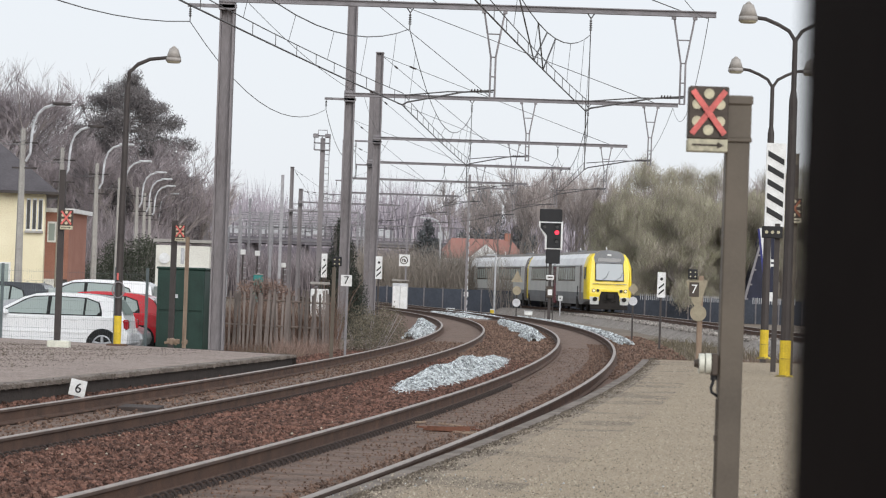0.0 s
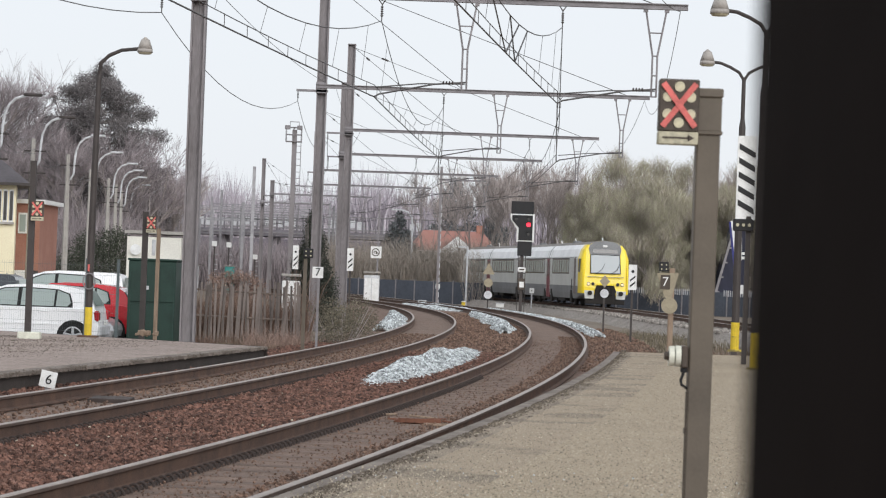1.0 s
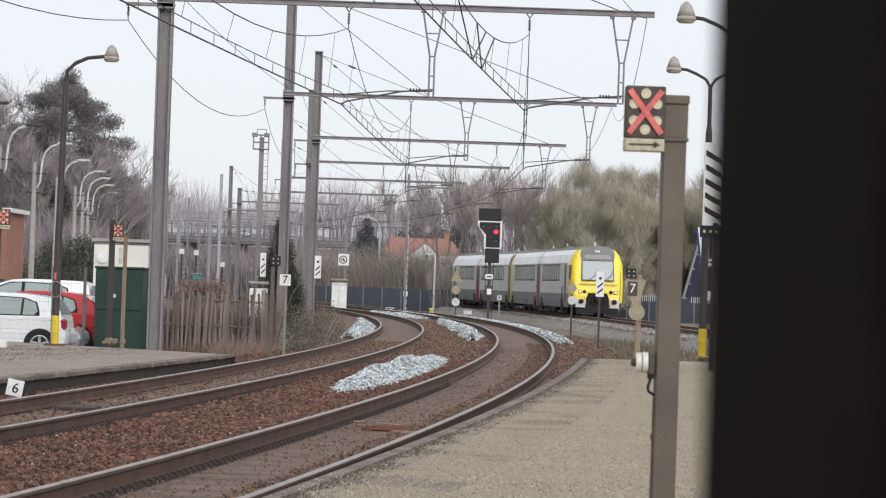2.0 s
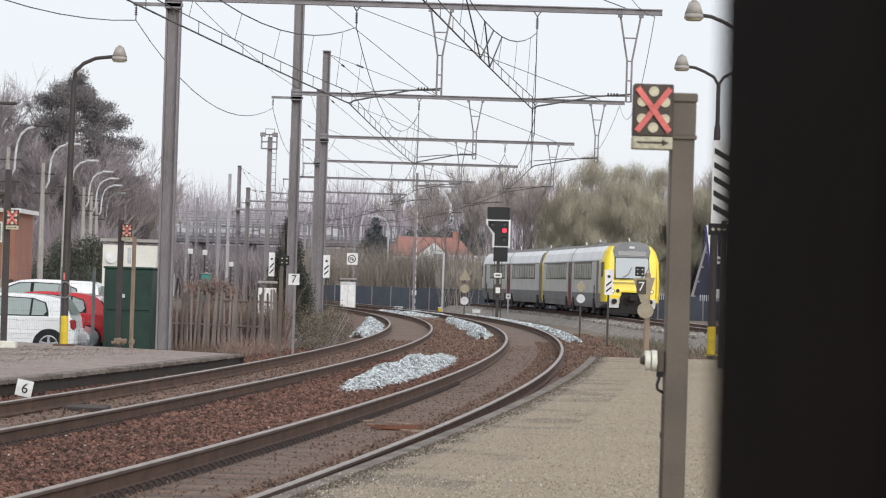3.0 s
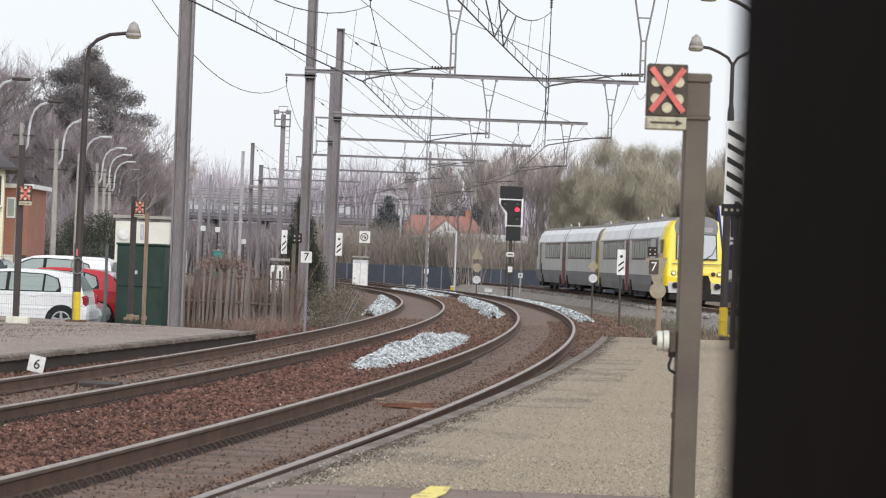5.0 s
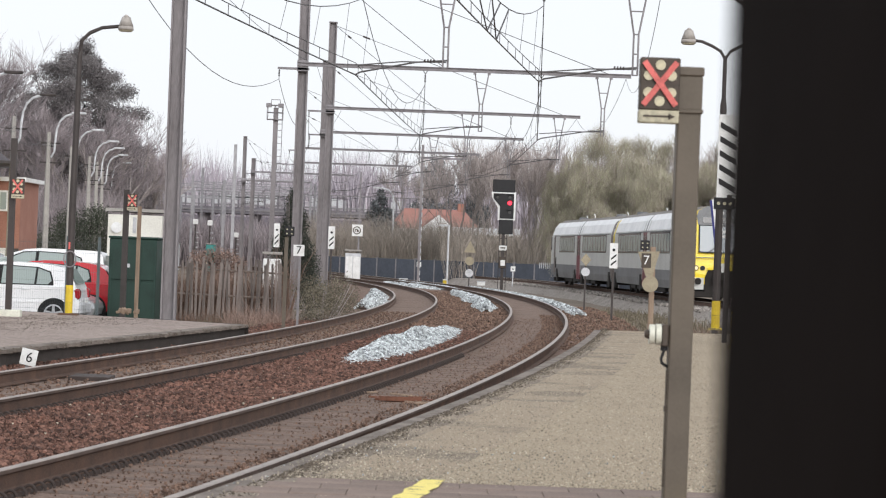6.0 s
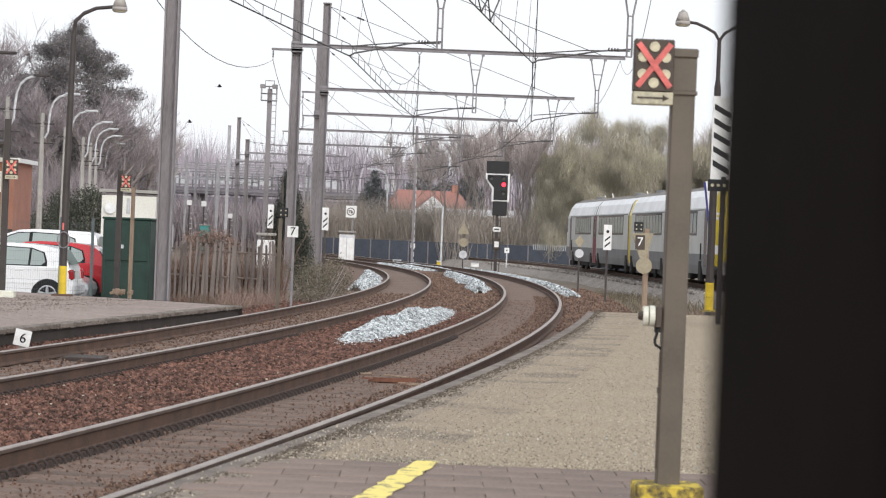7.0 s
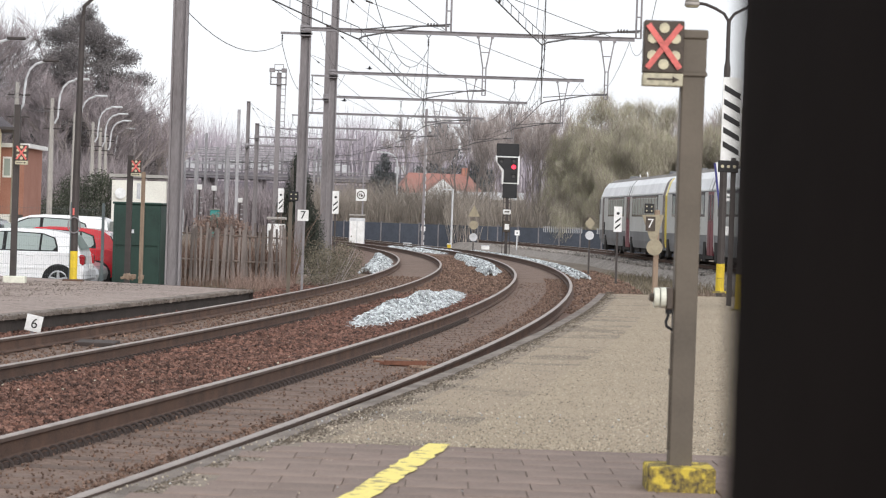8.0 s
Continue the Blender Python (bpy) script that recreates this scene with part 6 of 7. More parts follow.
def leafy_tree(seed, h, w, mat, label, name="willow_tree", n=60000):
    """A willow in early spring: limbs, fine shoots in a broken dome, and a scatter of young leaves."""
    rng = random.Random(seed)
    t = thing(name, Matrix(), label, "tree", "spring trees")
    v, f, tv, tf, tips = [], [], [], [], []
    grow(rng, v, f, tv, tf, tips, Vector((0, 0, -0.3)), Vector((0, 0, 1)), h * 0.25, h * 0.012, 5, 0.3, 0.6)
    raw_part("trunk", v, f, "bark", t)
    raw_part("twig_crown", tv, tf, mat, t, "stuff")
    blobs = []
    for _ in range(60):
        z = rng.uniform(0.10, 0.88) * h
        rad = w * (0.50 if z < 0.55 * h else 0.36 if z < 0.75 * h else 0.22)
        a, k = rng.uniform(0, 2 * math.pi), rng.random() ** 0.5
        blobs.append((rad * k * math.cos(a), rad * k * math.sin(a), z, rng.uniform(0.05, 0.14) * w))
    for share, m, size in ((0.45, mat, 0.26), (0.30, "thicket", 0.42)):
        sv, sf = strand_cloud(rng, blobs, int(n * share), size, 0.009, 0.9)
        raw_part("shoot_mass", sv, sf, m, t, "stuff")
    lv, lf = leaf_cloud(rng, blobs[::2], int(n * 0.5), 0.03, 0.2)
    raw_part("foliage", lv, lf, mat, t, "stuff")
    return t


def pine_tree(seed, h, w, label, name="pine_tree", n=9000, mat="pine", size=0.2):
    """A broad old conifer: a trunk, tiers of limbs, and needle clumps with gaps."""
    rng = random.Random(seed)
    t = thing(name, Matrix(), label, "tree", "conifers")
    v, f = [], []
    limb(v, f, Vector((0, 0, -0.3)), Vector((0.1, 0, h * 0.55)), h * 0.028, h * 0.016, 7)
    limb(v, f, Vector((0.1, 0, h * 0.55)), Vector((0, 0, h * 0.97)), h * 0.016, 0.03, 6)
    blobs = []
    tiers = 13 if w < 8 else 17
    for k in range(tiers):
        z = h * (0.14 + 0.82 * k / (tiers - 1))
        prof = math.sin(math.pi * min(1, 0.34 + 0.66 * k / (tiers - 1))) ** 0.48
        reach = w * 0.5 * max(0.10, prof)
        m = max(3, int((8 if w < 8 else 12) * prof))
        for i in range(m):
            a = 2 * math.pi * (i + rng.random() * 0.8) / m
            rr = reach * rng.uniform(0.75, 1.12)
            tip = Vector((rr * math.cos(a), rr * math.sin(a), z + rng.uniform(-0.6, 0.9)))
            limb(v, f, Vector((0, 0, z - 0.3)), tip, 0.06, 0.02, 4)
            for q in (0.55, 0.85, 1.0):
                p = Vector((0, 0, z)).lerp(tip, q)
                blobs.append((p.x, p.y, p.z, (0.085 if w > 8 else 0.15) * w * (1.25 - 0.5 * q) * rng.uniform(0.8, 1.3)))
    raw_part("trunk", v, f, "bark", t)
    lv, lf = leaf_cloud(rng, blobs, n, size, -0.3, 0.75 if w > 8 else 1.0)
    raw_part("crown", lv, lf, mat, t, "stuff")
    if w > 8:
        sv, sf = strand_cloud(rng, blobs, n // 3, 0.3, 0.02, 0.9)
        raw_part("needle_mass", sv, sf, mat, t, "stuff")
    return t


def scatter_copies(proto, places):
    """The first place takes the thing itself, the others its copies; each is turned its own way."""
    for k, (x, y, *z) in enumerate(places):
        m = pose(x, y, GROUND_Z + (z[0] if z else 0), 0, 0, 67 * k % 360)
        if k == 0:
            proto.matrix_world = m
        else:
            copy_thing(proto, m)


def brush(name, seed, area, n, h, mat, label, lean=0.35, w=0.012, cat="undergrowth", z=GROUND_Z, heights=None):
    """A tangle of thin upright shoots over a quadrilateral area."""
    rng = random.Random(seed)
    a, b, c, d = [Vector(p) for p in area]
    verts, faces = [], []
    for _ in range(n):
        u, v = rng.random(), rng.random()
        p = a.lerp(b, u).lerp(d.lerp(c, u), v)
        k = heights(u, v) if heights else 1.0
        hh = h * k * rng.uniform(0.45, 1.1)
        base = Vector((p.x, p.y, z - 0.05))
        mid = base + Vector((rng.uniform(-lean, lean) * hh * 0.5, rng.uniform(-lean, lean) * hh * 0.5, hh * 0.55))
        top = mid + Vector((rng.uniform(-lean, lean) * hh, rng.uniform(-lean, lean) * hh, hh * rng.uniform(0.1, 0.5)))
        ang = rng.uniform(0, math.pi)
        s = Vector((math.cos(ang), math.sin(ang), 0)) * w * rng.uniform(0.6, 1.5)
        i = len(verts)
        verts += [base - s, base + s, mid + s * 0.8, mid - s * 0.8, top]
        faces += [(i, i + 1, i + 2, i + 3), (i + 3, i + 2, i + 4)]
    tagged(raw_part(name, verts, faces, mat), label, cat, kind="stuff")


def leaf_bush(name, x, y, seed, blobs, n, size, mat, label):
    rng = random.Random(seed)
    t = thing(name, pose(x, y, GROUND_Z), label, "bush", "bushes")
    v, f = [], []
    for bx, by, bz, br in blobs:
        for _ in range(5):
            limb(v, f, Vector((bx * 0.3, by * 0.3, -0.1)), Vector((bx + rng.uniform(-br, br), by + rng.uniform(-br, br), bz + rng.uniform(-0.3, 0.9) * br)), 0.02, 0.006, 3)
    raw_part("branchwork", v, f, "bark", t, "stuff")
    lv, lf = leaf_cloud(rng, blobs, n, size)
    raw_part("leaves", lv, lf, mat, t, "stuff")


def plants():
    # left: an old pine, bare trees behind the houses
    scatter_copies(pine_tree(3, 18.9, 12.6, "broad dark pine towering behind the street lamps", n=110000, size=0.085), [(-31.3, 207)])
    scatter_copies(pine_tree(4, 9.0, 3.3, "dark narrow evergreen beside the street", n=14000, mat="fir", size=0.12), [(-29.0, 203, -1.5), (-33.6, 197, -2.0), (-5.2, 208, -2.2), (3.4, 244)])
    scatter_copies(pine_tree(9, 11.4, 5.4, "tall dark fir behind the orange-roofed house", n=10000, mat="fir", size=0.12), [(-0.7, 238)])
    b1 = bare_tree(11, 26.0, "tall bare tree with fine grey twigs", 0.06, 0.62, twig="streetwood", dense=2)
    scatter_copies(b1, [(-41.5, 205), (-44.9, 202), (-46, 212), (-50, 206), (-39.5, 200), (-42.8, 214), (-47.5, 198), (-53, 203), (-38.6, 212), (-43.8, 208), (-40.2, 206), (-45.6, 206), (-48.4, 210), (-42.0, 210)])
    b2 = bare_tree(12, 17.0, "bare spreading tree with a dense twiggy crown", 0.08, 0.7, twig="streetwood", dense=2)
    scatter_copies(b2, [(-38.2, 202), (-34.8, 206), (-43.5, 200), (-48, 200), (-40.5, 214), (-31.5, 216), (-32.5, 199), (-30.2, 198), (-28.2, 201), (-35.8, 196), (-38.8, 195), (-41.6, 196), (-44.5, 195), (-26.6, 199), (-33.8, 202), (-29.4, 195)])
    b4 = bare_tree(14, 13.0, "bare tree beside the street's end, twigs paled for haze", 0.2, 0.6, dense=1)
    scatter_copies(b4, [(-24.8, 204), (-26.0, 210), (-23.6, 212), (-27.2, 205)])
    b3 = bare_tree(13, 14.6, "slender bare tree at the wood's edge", 0.24, 0.5, dense=1, stout=0.0055)
    scatter_copies(b3, [(2.4, 186), (4.6, 190), (7.2, 188), (3.4, 183), (5.6, 184), (6.6, 182), (8.2, 184), (1.4, 192), (9.0, 193), (13.5, 190), (17.5, 186), (20.5, 190), (19.2, 176), (22.5, 182), (25.5, 180), (6.0, 196), (11.5, 197), (15.5, 182), (0.5, 200), (28, 186), (-3, 215), (3.2, 205)])
    # right: willows coming into leaf, and the thicket below them
    w1 = leafy_tree(21, 12.6, 9.4, "willow", "olive-green willow coming into leaf")
    scatter_copies(w1, [(12.2, 176), (16.4, 179), (21.5, 178)])
    w2 = leafy_tree(22, 10.2, 8.0, "willow", "broad olive bush-like willow", n=48000)
    scatter_copies(w2, [(14.0, 172), (18.6, 173), (9.6, 181), (24.5, 175), (28.5, 178)])
    brush("thicket", 31, ((0.5, 178), (34, 166), (34, 178), (0.5, 192)), 26000, 5.0, "hedgebrown", "dense brown thicket of bare shoots behind the barrier", 0.3, 0.014)
    brush("osier_thicket", 45, ((8.5, 182), (34, 178), (34, 190), (8.5, 194)), 26000, 8.0, "willow", "olive osier shoots filling in behind the willows", 0.25, 0.016)
    brush("hedge_shoots", 32, ((-12, 200), (3, 190), (3, 200), (-12, 214)), 17000, 5.5, "hedgebrown", "brown leafless hedge by the distant gardens", 0.35, 0.015)
    brush("street_wood", 33, ((-62, 212), (-25.5, 212), (-27, 232), (-66, 232)), 52000, 20.5, "streetwood", "dense bare wood rising behind the street", 0.2, 0.02, "wood", heights=lambda u, v: (1.12 - 0.62 * u) * (0.85 + 0.15 * math.sin(31 * u)))
    brush("street_hedge", 44, ((-40, 186), (-25.5, 186), (-25, 205), (-42, 205)), 15000, 7.5, "streetwood", "brown brushwood under the bare trees", 0.3, 0.022)
    brush("far_wood", 34, ((-75, 330), (60, 330), (60, 380), (-75, 380)), 60000, 17.5, "hazewood", "distant belt of bare trees greyed for haze", 0.12, 0.10, "wood", heights=lambda u, v: 0.86 + 0.07 * math.sin(31 * u) + 0.05 * math.sin(83 * u + 1))
    brush("yard_brush", 35, ((-34, 225), (-9, 215), (-9, 250), (-38, 255)), 16000, 5.4, "streetwood", "grey brushwood below the viaduct", 0.3, 0.03)
    # brambles and grass near the tracks
    brush("brambles", 36, ((-6.6, 58.5), (-3.6, 60.5), (-3.9, 62.5), (-6.7, 60.8)), 1100, 0.6, "bramble", "dry reddish brambles around the fence", 0.5, 0.006)
    brush("fence_scrub", 37, ((-7.2, 62.5), (-4.1, 64.5), (-4.3, 68), (-7.6, 68)), 3400, 1.6, "bramble", "tall dead stalks behind the fence", 0.3, 0.010)
    brush("platform_end_grass", 38, ((-5.6, 49.5), (-3.6, 48.3), (-2.7, 60), (-5.8, 60)), 3000, 0.45, "grass", "dry grass and brambles past the platform end", 0.5, 0.006)
    brush("verge_grass", 39, ((3.4, 48.5), (9.0, 50.5), (9.5, 95), (4.6, 95)), 5200, 0.40, "grass", "dry tufts beyond the near platform", 0.5, 0.010)
    brush("right_scrub", 40, ((5.2, 50.2), (9.5, 51.5), (9.5, 60), (5.8, 58)), 1800, 0.85, "bramble", "brown scrub behind the platform end", 0.4, 0.007)
    leaf_bush("track_bush", -2.9, 60.5, 41, [(0, 0, 0.7, 0.6), (0.3, 2.2, 0.75, 0.65), (-0.4, 1.0, 1.0, 0.5), (0.2, 4.0, 0.8, 0.7), (-0.2, -1.6, 0.4, 0.45)], 9500, 0.024, "bushleaf", "scraggy grey-green bush beside the rusty post")
    leaf_bush("conifer_bush", -4.98, 82, 42, [(0.16 * math.sin(5 * k) * (1 - k / 14), 0.2 * math.cos(7 * k), 0.5 + 0.29 * k, 1.15 - 0.08 * k) for k in range(13)], 70000, 0.03, "evergreen", "dark conical evergreen between the masts")
    brush("cabinet_brambles", 46, ((-4.45, 66.5), (-4.1, 66.5), (-4.1, 68.5), (-4.45, 68.5)), 120, 2.6, "bramble", "tall rusty bramble stems before the white cabinet", 0.3, 0.007)
    leaf_bush("dry_hedge", -6.65, 73, 47, [(-0.62, 0, 1.62, 0.34), (-0.3, 0.2, 1.7, 0.30), (0.0, 0, 1.72, 0.36), (0.32, 0.1, 1.66, 0.34), (0.6, 0, 1.55, 0.28), (-0.4, 0, 1.1, 0.5), (0.3, 0, 1.1, 0.5)], 6500, 0.03, "drybrown", "pinkish-brown dry hedge showing above the fence")
    brush("mauve_scrub", 48, ((-4.9, 56.0), (-3.5, 55.5), (-3.5, 59.5), (-5.2, 60.0)), 1300, 0.85, "drybrown", "mauve-brown leafless scrub at the foot of the fence", 0.5, 0.004)
    leaf_bush("garden_bush", -21.9, 150, 43, [(0, 0, 1.6, 1.7), (1.9, 1, 1.7, 1.5), (-1.9, 0, 1.5, 1.5), (0.6, 0.5, 3.3, 1.2), (-1.2, 1, 3.0, 1.1), (2.4, 1.5, 2.8, 0.9)], 26000, 0.06, "shrubgreen", "dark green shrubs by the street behind the car park")


# ---------------------------------------------------------------- loose stones
def stones(name, seed, count, place, size, mat, label, cat="ballast"):
    """Angular stones: place(rng) gives x, y, z of each."""
    rng = np.random.default_rng(seed)
    cube = np.array([(x, y, z) for x in (-1, 1) for y in (-1, 1) for z in (-1, 1)], float)
    quads = np.array([(0, 1, 3, 2), (4, 6, 7, 5), (0, 4, 5, 1), (2, 3, 7, 6), (0, 2, 6, 4), (1, 5, 7, 3)])
    c = place(rng, count)
    v = cube[None] * rng.uniform(0.35, 1.0, (count, 8, 3)) * (size * rng.uniform(0.45, 1.25, count))[:, None, None] * 0.5
    q = rng.normal(size=(count, 4))
    q /= np.linalg.norm(q, axis=1)[:, None]
    w, x, y, z = q.T
    R = np.stack([np.stack([1 - 2 * (y * y + z * z), 2 * (x * y - z * w), 2 * (x * z + y * w)], -1),
                  np.stack([2 * (x * y + z * w), 1 - 2 * (x * x + z * z), 2 * (y * z - x * w)], -1),
                  np.stack([2 * (x * z - y * w), 2 * (y * z + x * w), 1 - 2 * (x * x + y * y)], -1)], 1)
    v = np.einsum("nij,nkj->nki", R, v) + c[:, None, :]
    f = (quads[None] + 8 * np.arange(count)[:, None, None]).reshape(-1, 4)
    me = bpy.data.meshes.new(name)
    me.from_pydata(v.reshape(-1, 3).tolist(), [], f.tolist())
    me.materials.append(M[mat])
    tagged(new(name, me), label, cat, kind="stuff")


def ballast_stones():
    mx = np.vectorize(main_x)

    def strip(lo, hi, y0, y1, z=BED_Z, power=1.0):
        def place(rng, n):
            y = y0 + (y1 - y0) * rng.random(n) ** power
            s = rng.uniform(lo, hi, n)
            return np.stack([mx(y) + s, y, np.full(n, z + 0.01) + rng.uniform(-0.01, 0.02, n)], 1)
        return place
    stones("ballast_stones", 51, 36000, strip(-3.15, -0.82, 10.5, 30, power=1.3), 0.042, "stone", "rust-brown ballast stones between the two tracks")
    stones("ballast_stones", 52, 26000, strip(-3.2, -0.82, 28, 56, power=1.2), 0.058, "stone", "rust-brown ballast stones along the curve")
    stones("ballast_stones", 53, 10000, strip(-6.0, -4.68, 20, 60), 0.065, "stone", "brown stones below the far platform")
    stones("ballast_stones", 58, 9000, strip(-3.1, -0.85, 52, 115), 0.06, "trackgrit", "dusty brown stones between the curving tracks")
    stones("ballast_stones", 54, 5500, strip(-0.62, 0.64, 10.5, 70, power=1.7), 0.019, "trackgrit", "scattered small stones between the rails")
    stones("ballast_stones", 55, 7500, strip(0.12, 0.70, 10.5, 75, power=1.5), 0.03, "trackgrit", "brown stones along the inner rail")
    stones("ballast_stones", 56, 5000, strip(-4.62, -3.3, 18, 72), 0.035, "trackgrit", "scattered stones between the far rails")
    stones("ballast_stones", 57, 3500, strip(0.85, 2.6, 47, 90), 0.055, "trackgrit", "stones on the shoulder past the platform end")

    stones("ballast_stones", 59, 420, strip(-3.1, -0.85, 10.5, 50, z=BED_Z + 0.01, power=1.3), 0.024, "gravelbit", "pale stones strewn among the brown ballast")

    def heap(cx, cy, ax, ay, turn, top):
        def place(rng, n):
            r, a = np.sqrt(rng.random(n)), rng.uniform(0, 2 * np.pi, n)
            u, v = r * np.cos(a), r * np.sin(a)
            c, s = np.cos(turn), np.sin(turn)
            lump = 0.7 + 0.3 * np.sin(7 * u + 1) * np.cos(9 * v)
            return np.stack([cx + c * u * ax - s * v * ay, cy + s * u * ax + c * v * ay, BED_Z + top * (1 - r ** 1.6) * lump * rng.uniform(0.8, 1.0, n)], 1)
        return place
    stones("fresh_ballast", 61, 17000, heap(-0.45, 47.5, 0.60, 10.5, -0.085, 0.34), 0.052, "newstone", "heap of fresh pale limestone ballast between the tracks", "stone heap")
    def spill(lo, hi, y0, y1, top):
        def place(rng, n):
            f, u = rng.random(n), rng.uniform(-1, 1, n)
            y = y0 + (y1 - y0) * f
            wide = (hi - lo) / 2 * (0.45 + 0.55 * np.sin(np.pi * f)) * (0.8 + 0.2 * np.sin(19 * f + lo))
            return np.stack([mx(y) + (lo + hi) / 2 + u * wide, y, BED_Z + top * (1 - u * u) * rng.uniform(0.6, 1.0, n)], 1)
        return place
    stones("fresh_ballast", 62, 5600, spill(-2.05, -0.95, 76, 110, 0.22), 0.085, "newstone", "long spill of pale fresh ballast along the curve", "stone heap")
    stones("fresh_ballast", 63, 4200, spill(-5.8, -4.8, 74, 104, 0.22), 0.085, "newstone", "pale fresh ballast on the inside of the far track", "stone heap")
    stones("fresh_ballast", 64, 4600, spill(0.95, 1.9, 76, 130, 0.15), 0.09, "newstone", "pale fresh ballast on the outer shoulder", "stone heap")
    stones("fresh_ballast", 65, 2200, heap(-1.2, 138.0, 1.6, 16.0, 0.09, 0.12), 0.14, "newstone", "pale ballast around the distant points", "stone heap")

    def spots(rng, n):
        y = rng.uniform(10.6, 16.5, n)
        x = mx(y) + 1.56 + 3.4 * rng.random(n) ** 1.2
        return np.stack([x, y, np.full(n, 0.004)], 1)
    stones("paver_grit", 66, 2200, spots, 0.011, "gravelbit", "pale grit scattered over the pavers", "grit")
    stones("paver_grit", 73, 160, spots, 0.011, "newstone", "larger pale chips lying on the pavers", "grit")

    def loose(rng, n):
        y = 13.9 + 32 * rng.random(n) ** 1.6
        return np.stack([mx(y) + rng.uniform(1.72, 6.5, n), y, np.full(n, 0.002)], 1)
    def edge_dirt(rng, n):
        y = 11 + 36 * rng.random(n) ** 1.3
        return np.stack([mx(y) + 1.66 + np.abs(rng.normal(0, 0.10, n)) * (0.5 + 0.5 * np.sin(2.1 * y) ** 2), y, np.full(n, 0.0)], 1)
    stones("edge_dirt", 68, 5200, edge_dirt, 0.016, "dirt", "dark dirt and moss gathered along the platform edge", "dirt")
    far_y = np.array([0, 15, 25, 32.06, 35.65, 40.4, 46.9])
    far_x = np.array([-11.4, -8.5, -6.9, -5.81, -5.23, -4.52, -3.64])

    def far_litter(rng, n):
        y = rng.uniform(26, 48, n)
        s = 1.6 + 4.6 * rng.random(n) ** 0.7
        s += 0.25 * np.sin(1.7 * y + 2.0 * s) + 0.2 * np.sin(4.1 * y)
        return np.stack([np.interp(y, far_y, far_x) - s, y, np.full(n, -0.178)], 1)
    stones("platform_litter", 71, 13000, far_litter, 0.015, "dirt", "dark dirt and dead leaves lying on the far platform", "dirt")

    def crumbs(rng, n):
        y = rng.uniform(22, 46.8, n)
        return np.stack([np.interp(y, far_y, far_x) + 0.01 - np.abs(rng.normal(0, 0.06, n)), y, -0.185 + rng.uniform(-0.05, 0.006, n)], 1)
    stones("edge_crumbs", 72, 2200, crumbs, 0.032, "concrete", "crumbling worn concrete along the far platform's edge", "concrete")
    bx = np.vectorize(branch_x)

    def branch(rng, n):
        y = rng.uniform(85, 165, n)
        return np.stack([bx(y) + rng.uniform(-2.3, 2.3, n), y, np.full(n, BRANCH_Z - 0.24) + rng.uniform(0, 0.06, n)], 1)
    stones("branch_stones", 69, 17000, branch, 0.09, "greystone", "grey ballast stones under the branch track")
    stones("platform_gravel", 67, 30000, loose, 0.0085, "gravelbit", "fine pale gravel lying on the platform", "gravel")
    stones("platform_gravel", 70, 9000, loose, 0.007, "dirt", "dark grains among the platform gravel", "gravel")


# ---------------------------------------------------------------- track details, pavers
def fastenings(t, gap, side, y0, y1, step):
    """Half-ring spring clips along the foot of a rail, and sleepers."""
    bm = B()
    tube(bm, [(0.046 * math.cos(a), 0, 0.052 * math.sin(a)) for a in np.linspace(0, math.pi, 9)], 0.011, 5)
    rod(bm, (0, -0.02, 0.006), (0, 0.02, 0.006), 0.024, n=8)
    base = None
    y = y0
    while y < y1:
        s = main_x(y + 0.5) - main_x(y - 0.5)
        d = Vector((1, -s, 0)).normalized()
        p = Vector((main_x(y), y, 0)) + d * (gap + side)
        if base is None:
            base = part("clip", bm, "clip", t, "half-ring spring clip")
            o = base
        else:
            o = new("clip", base.data)
            o.parent = t
        o.matrix_basis = pose(p.x, p.y, BED_Z + 0.012, 0, 0, -math.degrees(math.atan(s)))
        y += step


def sleepers(t, gap, y0, y1):
    base = None
    y = y0
    while y < y1:
        s = main_x(y + 0.5) - main_x(y - 0.5)
        d = Vector((1, -s, 0)).normalized()
        p = Vector((main_x(y), y, 0)) + d * gap
        if base is None:
            base = part("sleeper", box(B(), 0, 0, -0.16, 2.3, 0.24, 0.18, bevel=0.015), "sleeper", t)
            o = base
        else:
            o = new("sleeper", base.data)
            o.parent = t
        o.matrix_basis = pose(p.x, p.y, BED_Z - 0.012, 0, 0, -math.degrees(math.atan(s)))
        y += 0.6


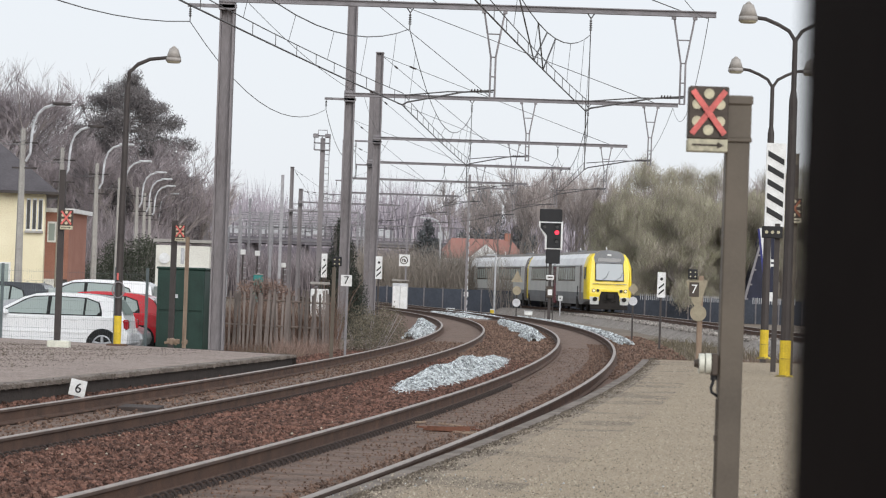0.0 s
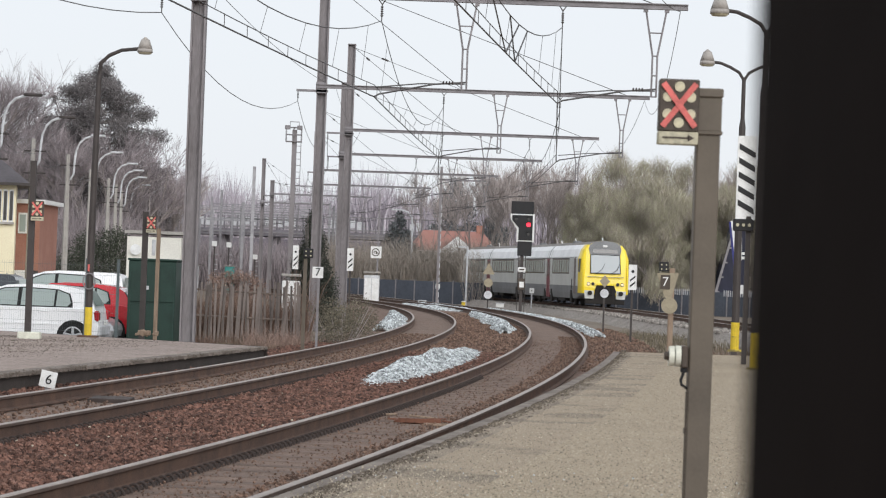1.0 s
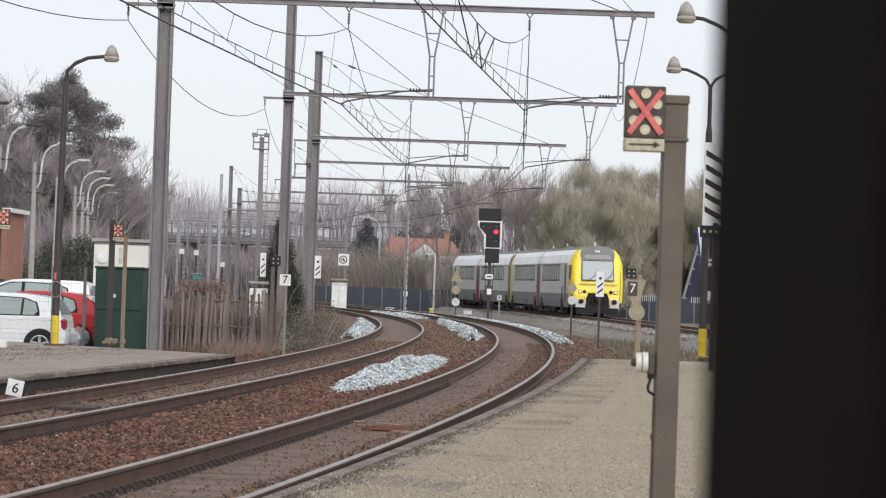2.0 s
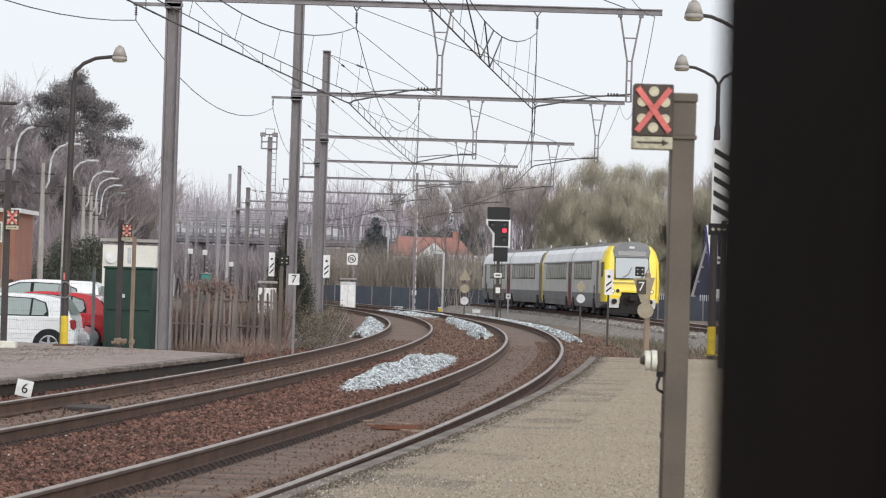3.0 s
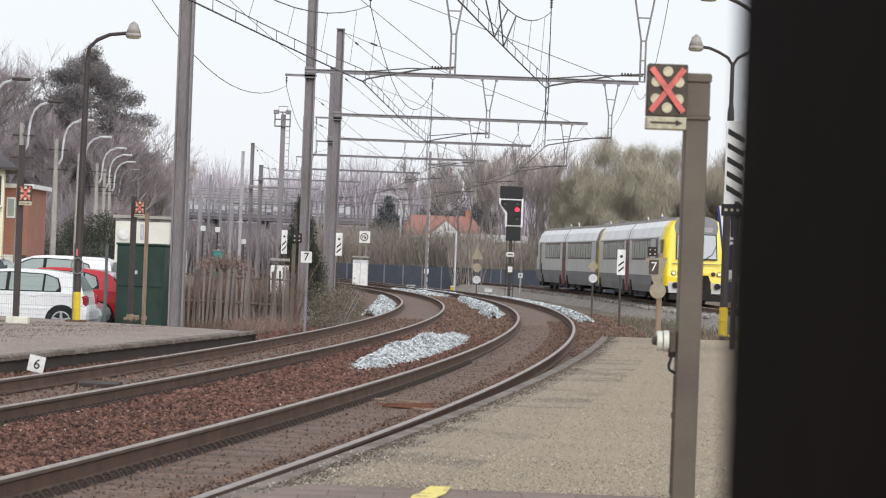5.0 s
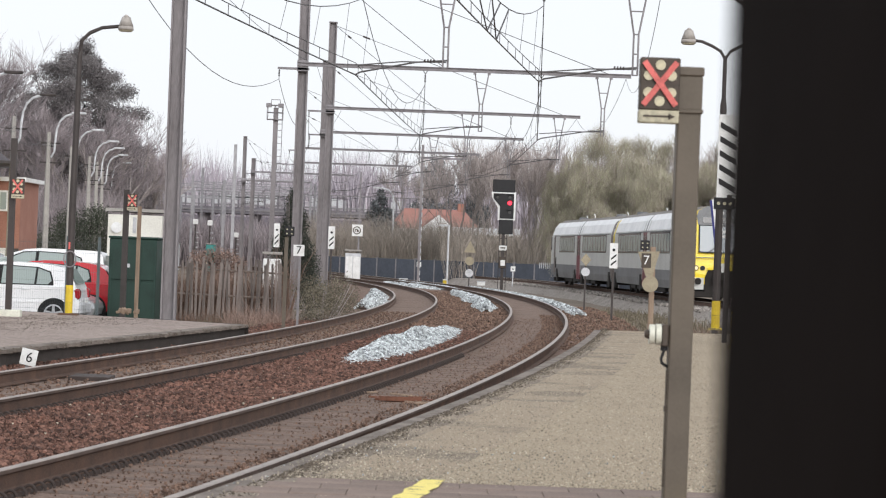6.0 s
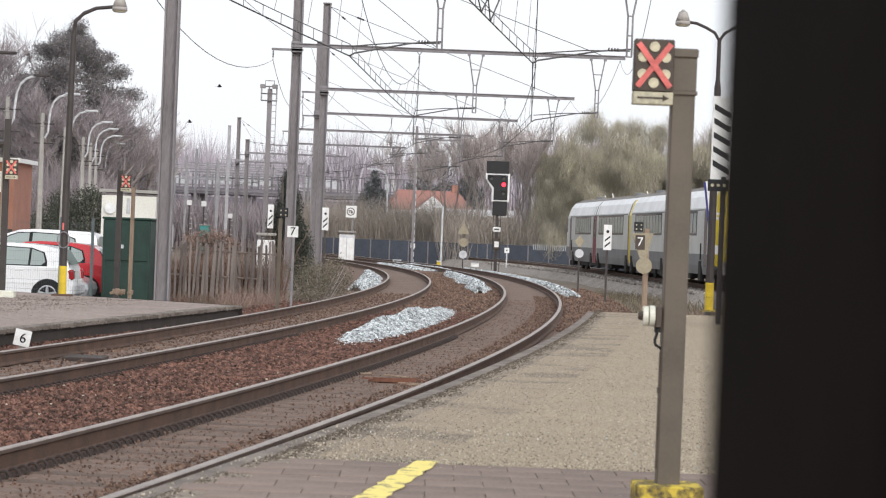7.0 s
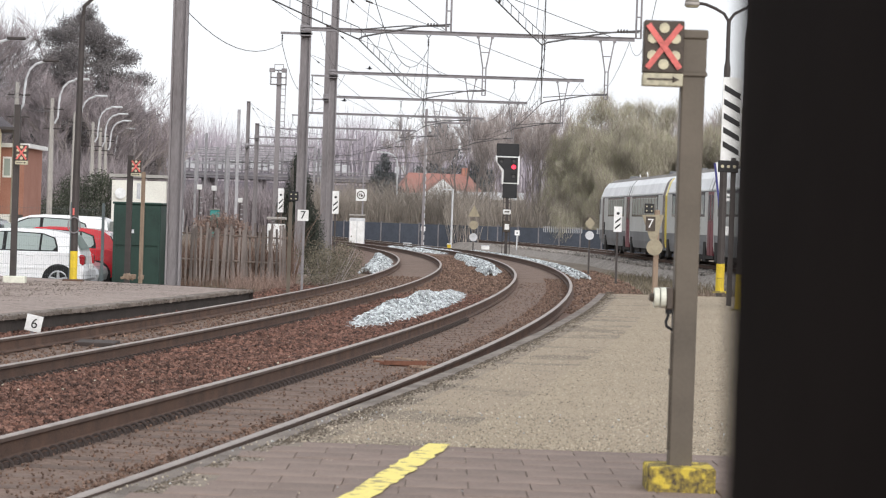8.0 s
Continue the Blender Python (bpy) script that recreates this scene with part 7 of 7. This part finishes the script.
def track_litter():
    t = thing("rusty_plate", pose(-0.42, 28.6, BED_Z), "rusty steel channel lying between the rails", "scrap")
    part("channel", box(B(), 0, 0, 0, 0.56, 0.07, 0.035, Matrix.Rotation(0.06, 4, "Y"), 0.006), "orangerust", t)
    part("flange", box(B(), 0.02, -0.07, 0.02, 0.5, 0.02, 0.05), "orangerust", t)
    rng = random.Random(17)
    for k in range(7):
        t = thing("scrap_strip", pose(-0.42 + rng.uniform(-0.45, 0.5), 28.6 + rng.uniform(-0.9, 1.6), BED_Z + 0.012, 0, rng.uniform(-4, 4), rng.uniform(-35, 35)), "thin rusty strip lying among the stones", "scrap", "rusty strips")
        part("strip", box(B(), 0, 0, 0, rng.uniform(0.16, 0.42), 0.035, 0.022, bevel=0.004), "orangerust" if k % 2 else "woodpale", t)
    t = thing("rail_joint_box", pose(-4.35, 30.8, BED_Z), "dark cable box between the far rails", "track box")
    part("case", box(B(), 0, 0, 0, 0.5, 0.7, 0.06, bevel=0.01), "clip", t)
    part("cable", box(B(), 0.3, 0, 0, 0.3, 0.05, 0.04), "clip", t)
    t = thing("point_lamp", pose(0.34, 143, BED_Z), "small yellow point marker", "track marker")
    part("marker", box(B(), 0, 0, 0, 0.22, 0.2, 0.28, bevel=0.03), "yellow", t)
    part("cap", box(B(), 0, 0, 0.28, 0.26, 0.24, 0.06, bevel=0.02), "white", t)


def white_boxes():
    for x, y in ((2.6, 150.0), (-2.2, 150.0)):
        t = thing("track_box", pose(x, y, BED_Z - 0.05), "small white cable box beside the rails", "track box", "cable boxes")
        part("case", box(B(), 0, 0, 0, 0.5, 0.3, 0.25, bevel=0.03), "white", t)
        part("lid", box(B(), 0, 0, 0.25, 0.54, 0.34, 0.04, bevel=0.01), "lampwhite", t)


def paving():
    """Square pavers on the near part of the platform, with a worn yellow line."""
    t = thing("paving", Matrix(), "worn grey-brown square pavers on the near platform", "pavement", kind="structure")
    bm = B()
    ys = np.arange(-6.0, 13.81, 0.6)
    a = [bm.verts.new((main_x(y) + 1.67, y, 0.003)) for y in ys]
    b = [bm.verts.new((4.0, y, 0.003)) for y in ys]
    for k in range(len(ys) - 1):
        bm.faces.new((a[k], a[k + 1], b[k + 1], b[k]))
    part("bedding", bm, "joint", t)
    base, rng = None, random.Random(7)
    for j in range(13):
        y = 13.80 - 0.15 - 0.305 * j
        for i in range(18):
            x = -1.52 + 0.305 * i + (0.152 if j % 2 else 0) - 0.18 * (j > 6)
            if x - 0.15 < main_x(y - 0.15) + 1.66 or x > 3.4:
                continue
            if base is None:
                base = part("paver", box(B(), 0, 0, -0.03, 0.3015, 0.3015, 0.04, bevel=0.003), "paver", t)
                o = base
            else:
                o = new("paver", base.data)
                o.parent = t
            o.matrix_basis = pose(x, y, rng.uniform(-0.002, 0.002), rng.uniform(-0.25, 0.25), rng.uniform(-0.25, 0.25), 0)
    bm = B()
    rows = []
    for k in range(40):
        f = k / 39
        y = 9.6 + (13.9 - 9.6) * f
        x = 0.016 + (y - 13.9) * 0.134
        rows.append((bm.verts.new((x - 0.07 + rng.uniform(-0.012, 0.012), y, 0.0155)), bm.verts.new((x + 0.07 + rng.uniform(-0.012, 0.012), y, 0.0155))))
    for (p, q), (r, s) in zip(rows, rows[1:]):
        bm.faces.new((p, q, s, r))
    tagged(part("platform_line", bm, "lineyellow"), "worn yellow safety line painted on the pavers", "painted line", kind="structure")


def near_pillar():
    """The dark column that the camera peers past."""
    t = thing("platform_column", pose(0.3034, 0.72, 0), "dark brown steel column beside the viewer, deepened for its shade", "column")
    bm = B()
    prism(bm, [(-0.2, -0.17), (-0.17, -0.2), (0.17, -0.2), (0.2, -0.17), (0.2, 0.17), (0.17, 0.2), (-0.17, 0.2), (-0.2, 0.17)], 0.0, 3.4)
    part("shaft", bm, "pillar", t)
    part("base_plate", box(B(), 0, 0, 0, 0.5, 0.5, 0.03, bevel=0.005), "pillar", t)


# ---------------------------------------------------------------- build
ground_sheet()
bed("ballast_bed", main_x, -6.2, 1.75, -20, 320, "ballast", "rust-brown crushed stone ballast under two tracks")
bed("branch_bed", branch_x, -2.1, 2.2, 70, 320, "branchbed", "greyish ballast under the branch track", BRANCH_Z - 0.19)
bm = B()
sweep(bm, [(-0.66, BED_Z + 0.004), (0.66, BED_Z + 0.004)], line(main_x, 0, 5, 130, 2), closed=False)
tagged(part("dusty_bed", bm, "bedgrey"), "dusty grit between the rails of the near track", "ballast", kind="structure")
bm = B()
sweep(bm, [(-0.66, BED_Z + 0.004), (0.66, BED_Z + 0.004)], line(main_x, BACK_GAP, 10, 130, 2), closed=False)
tagged(part("dusty_bed", bm, "bedgrey"), "dusty grit between the rails of the far track", "ballast", kind="structure")
near_track = track("track", main_x, 0.0, -20, 320, "curving main track with rust-brown rails on dusty ballast")
far_track = track("track", main_x, BACK_GAP, -20, 320, "second main track curving beside the far platform")
track("track", branch_x, 0.0, 50, 320, "branch track on which the train runs", BRANCH_Z)
platforms()
for row in PORTALS:
    portal(*row)
wires()
far_masts()
car_front = rail_car(0.05 + CAR_LEN / 2, "leading grey and white rail car with a yellow cab", -1)
car_back = rail_car(0.45 + 1.5 * CAR_LEN, "trailing grey and white rail car with red doors", 1)
near_pillar()
crossing_post()
double_lamp(4.76, 38.7, 5.40, "dark lamp post with two curved arms and a yellow foot")
double_lamp(5.66, 49.5, 5.57, "dark double-armed lamp post beside the striped board")
striped_board()
right_clutter()
number_post()
signs()
main_signal()
left_lamp()
left_indicators()
car_park()
stopping_sign()
paling_fence()
street_lamps()
buildings()
plants()
track_litter()
white_boxes()
ballast_stones()
fastenings(near_track, 0.0, -0.635, 12.0, 42.0, 0.2)
fastenings(far_track, BACK_GAP, 0.84, 19.0, 40.0, 0.2)
sleepers(near_track, 0.0, 9.0, 45.0)
sleepers(far_track, BACK_GAP, 19.0, 45.0)
paving()
bird_high, bird_low = bird("small dark bird flying over the tracks"), bird("small dark bird flying low over the tracks")
motions()
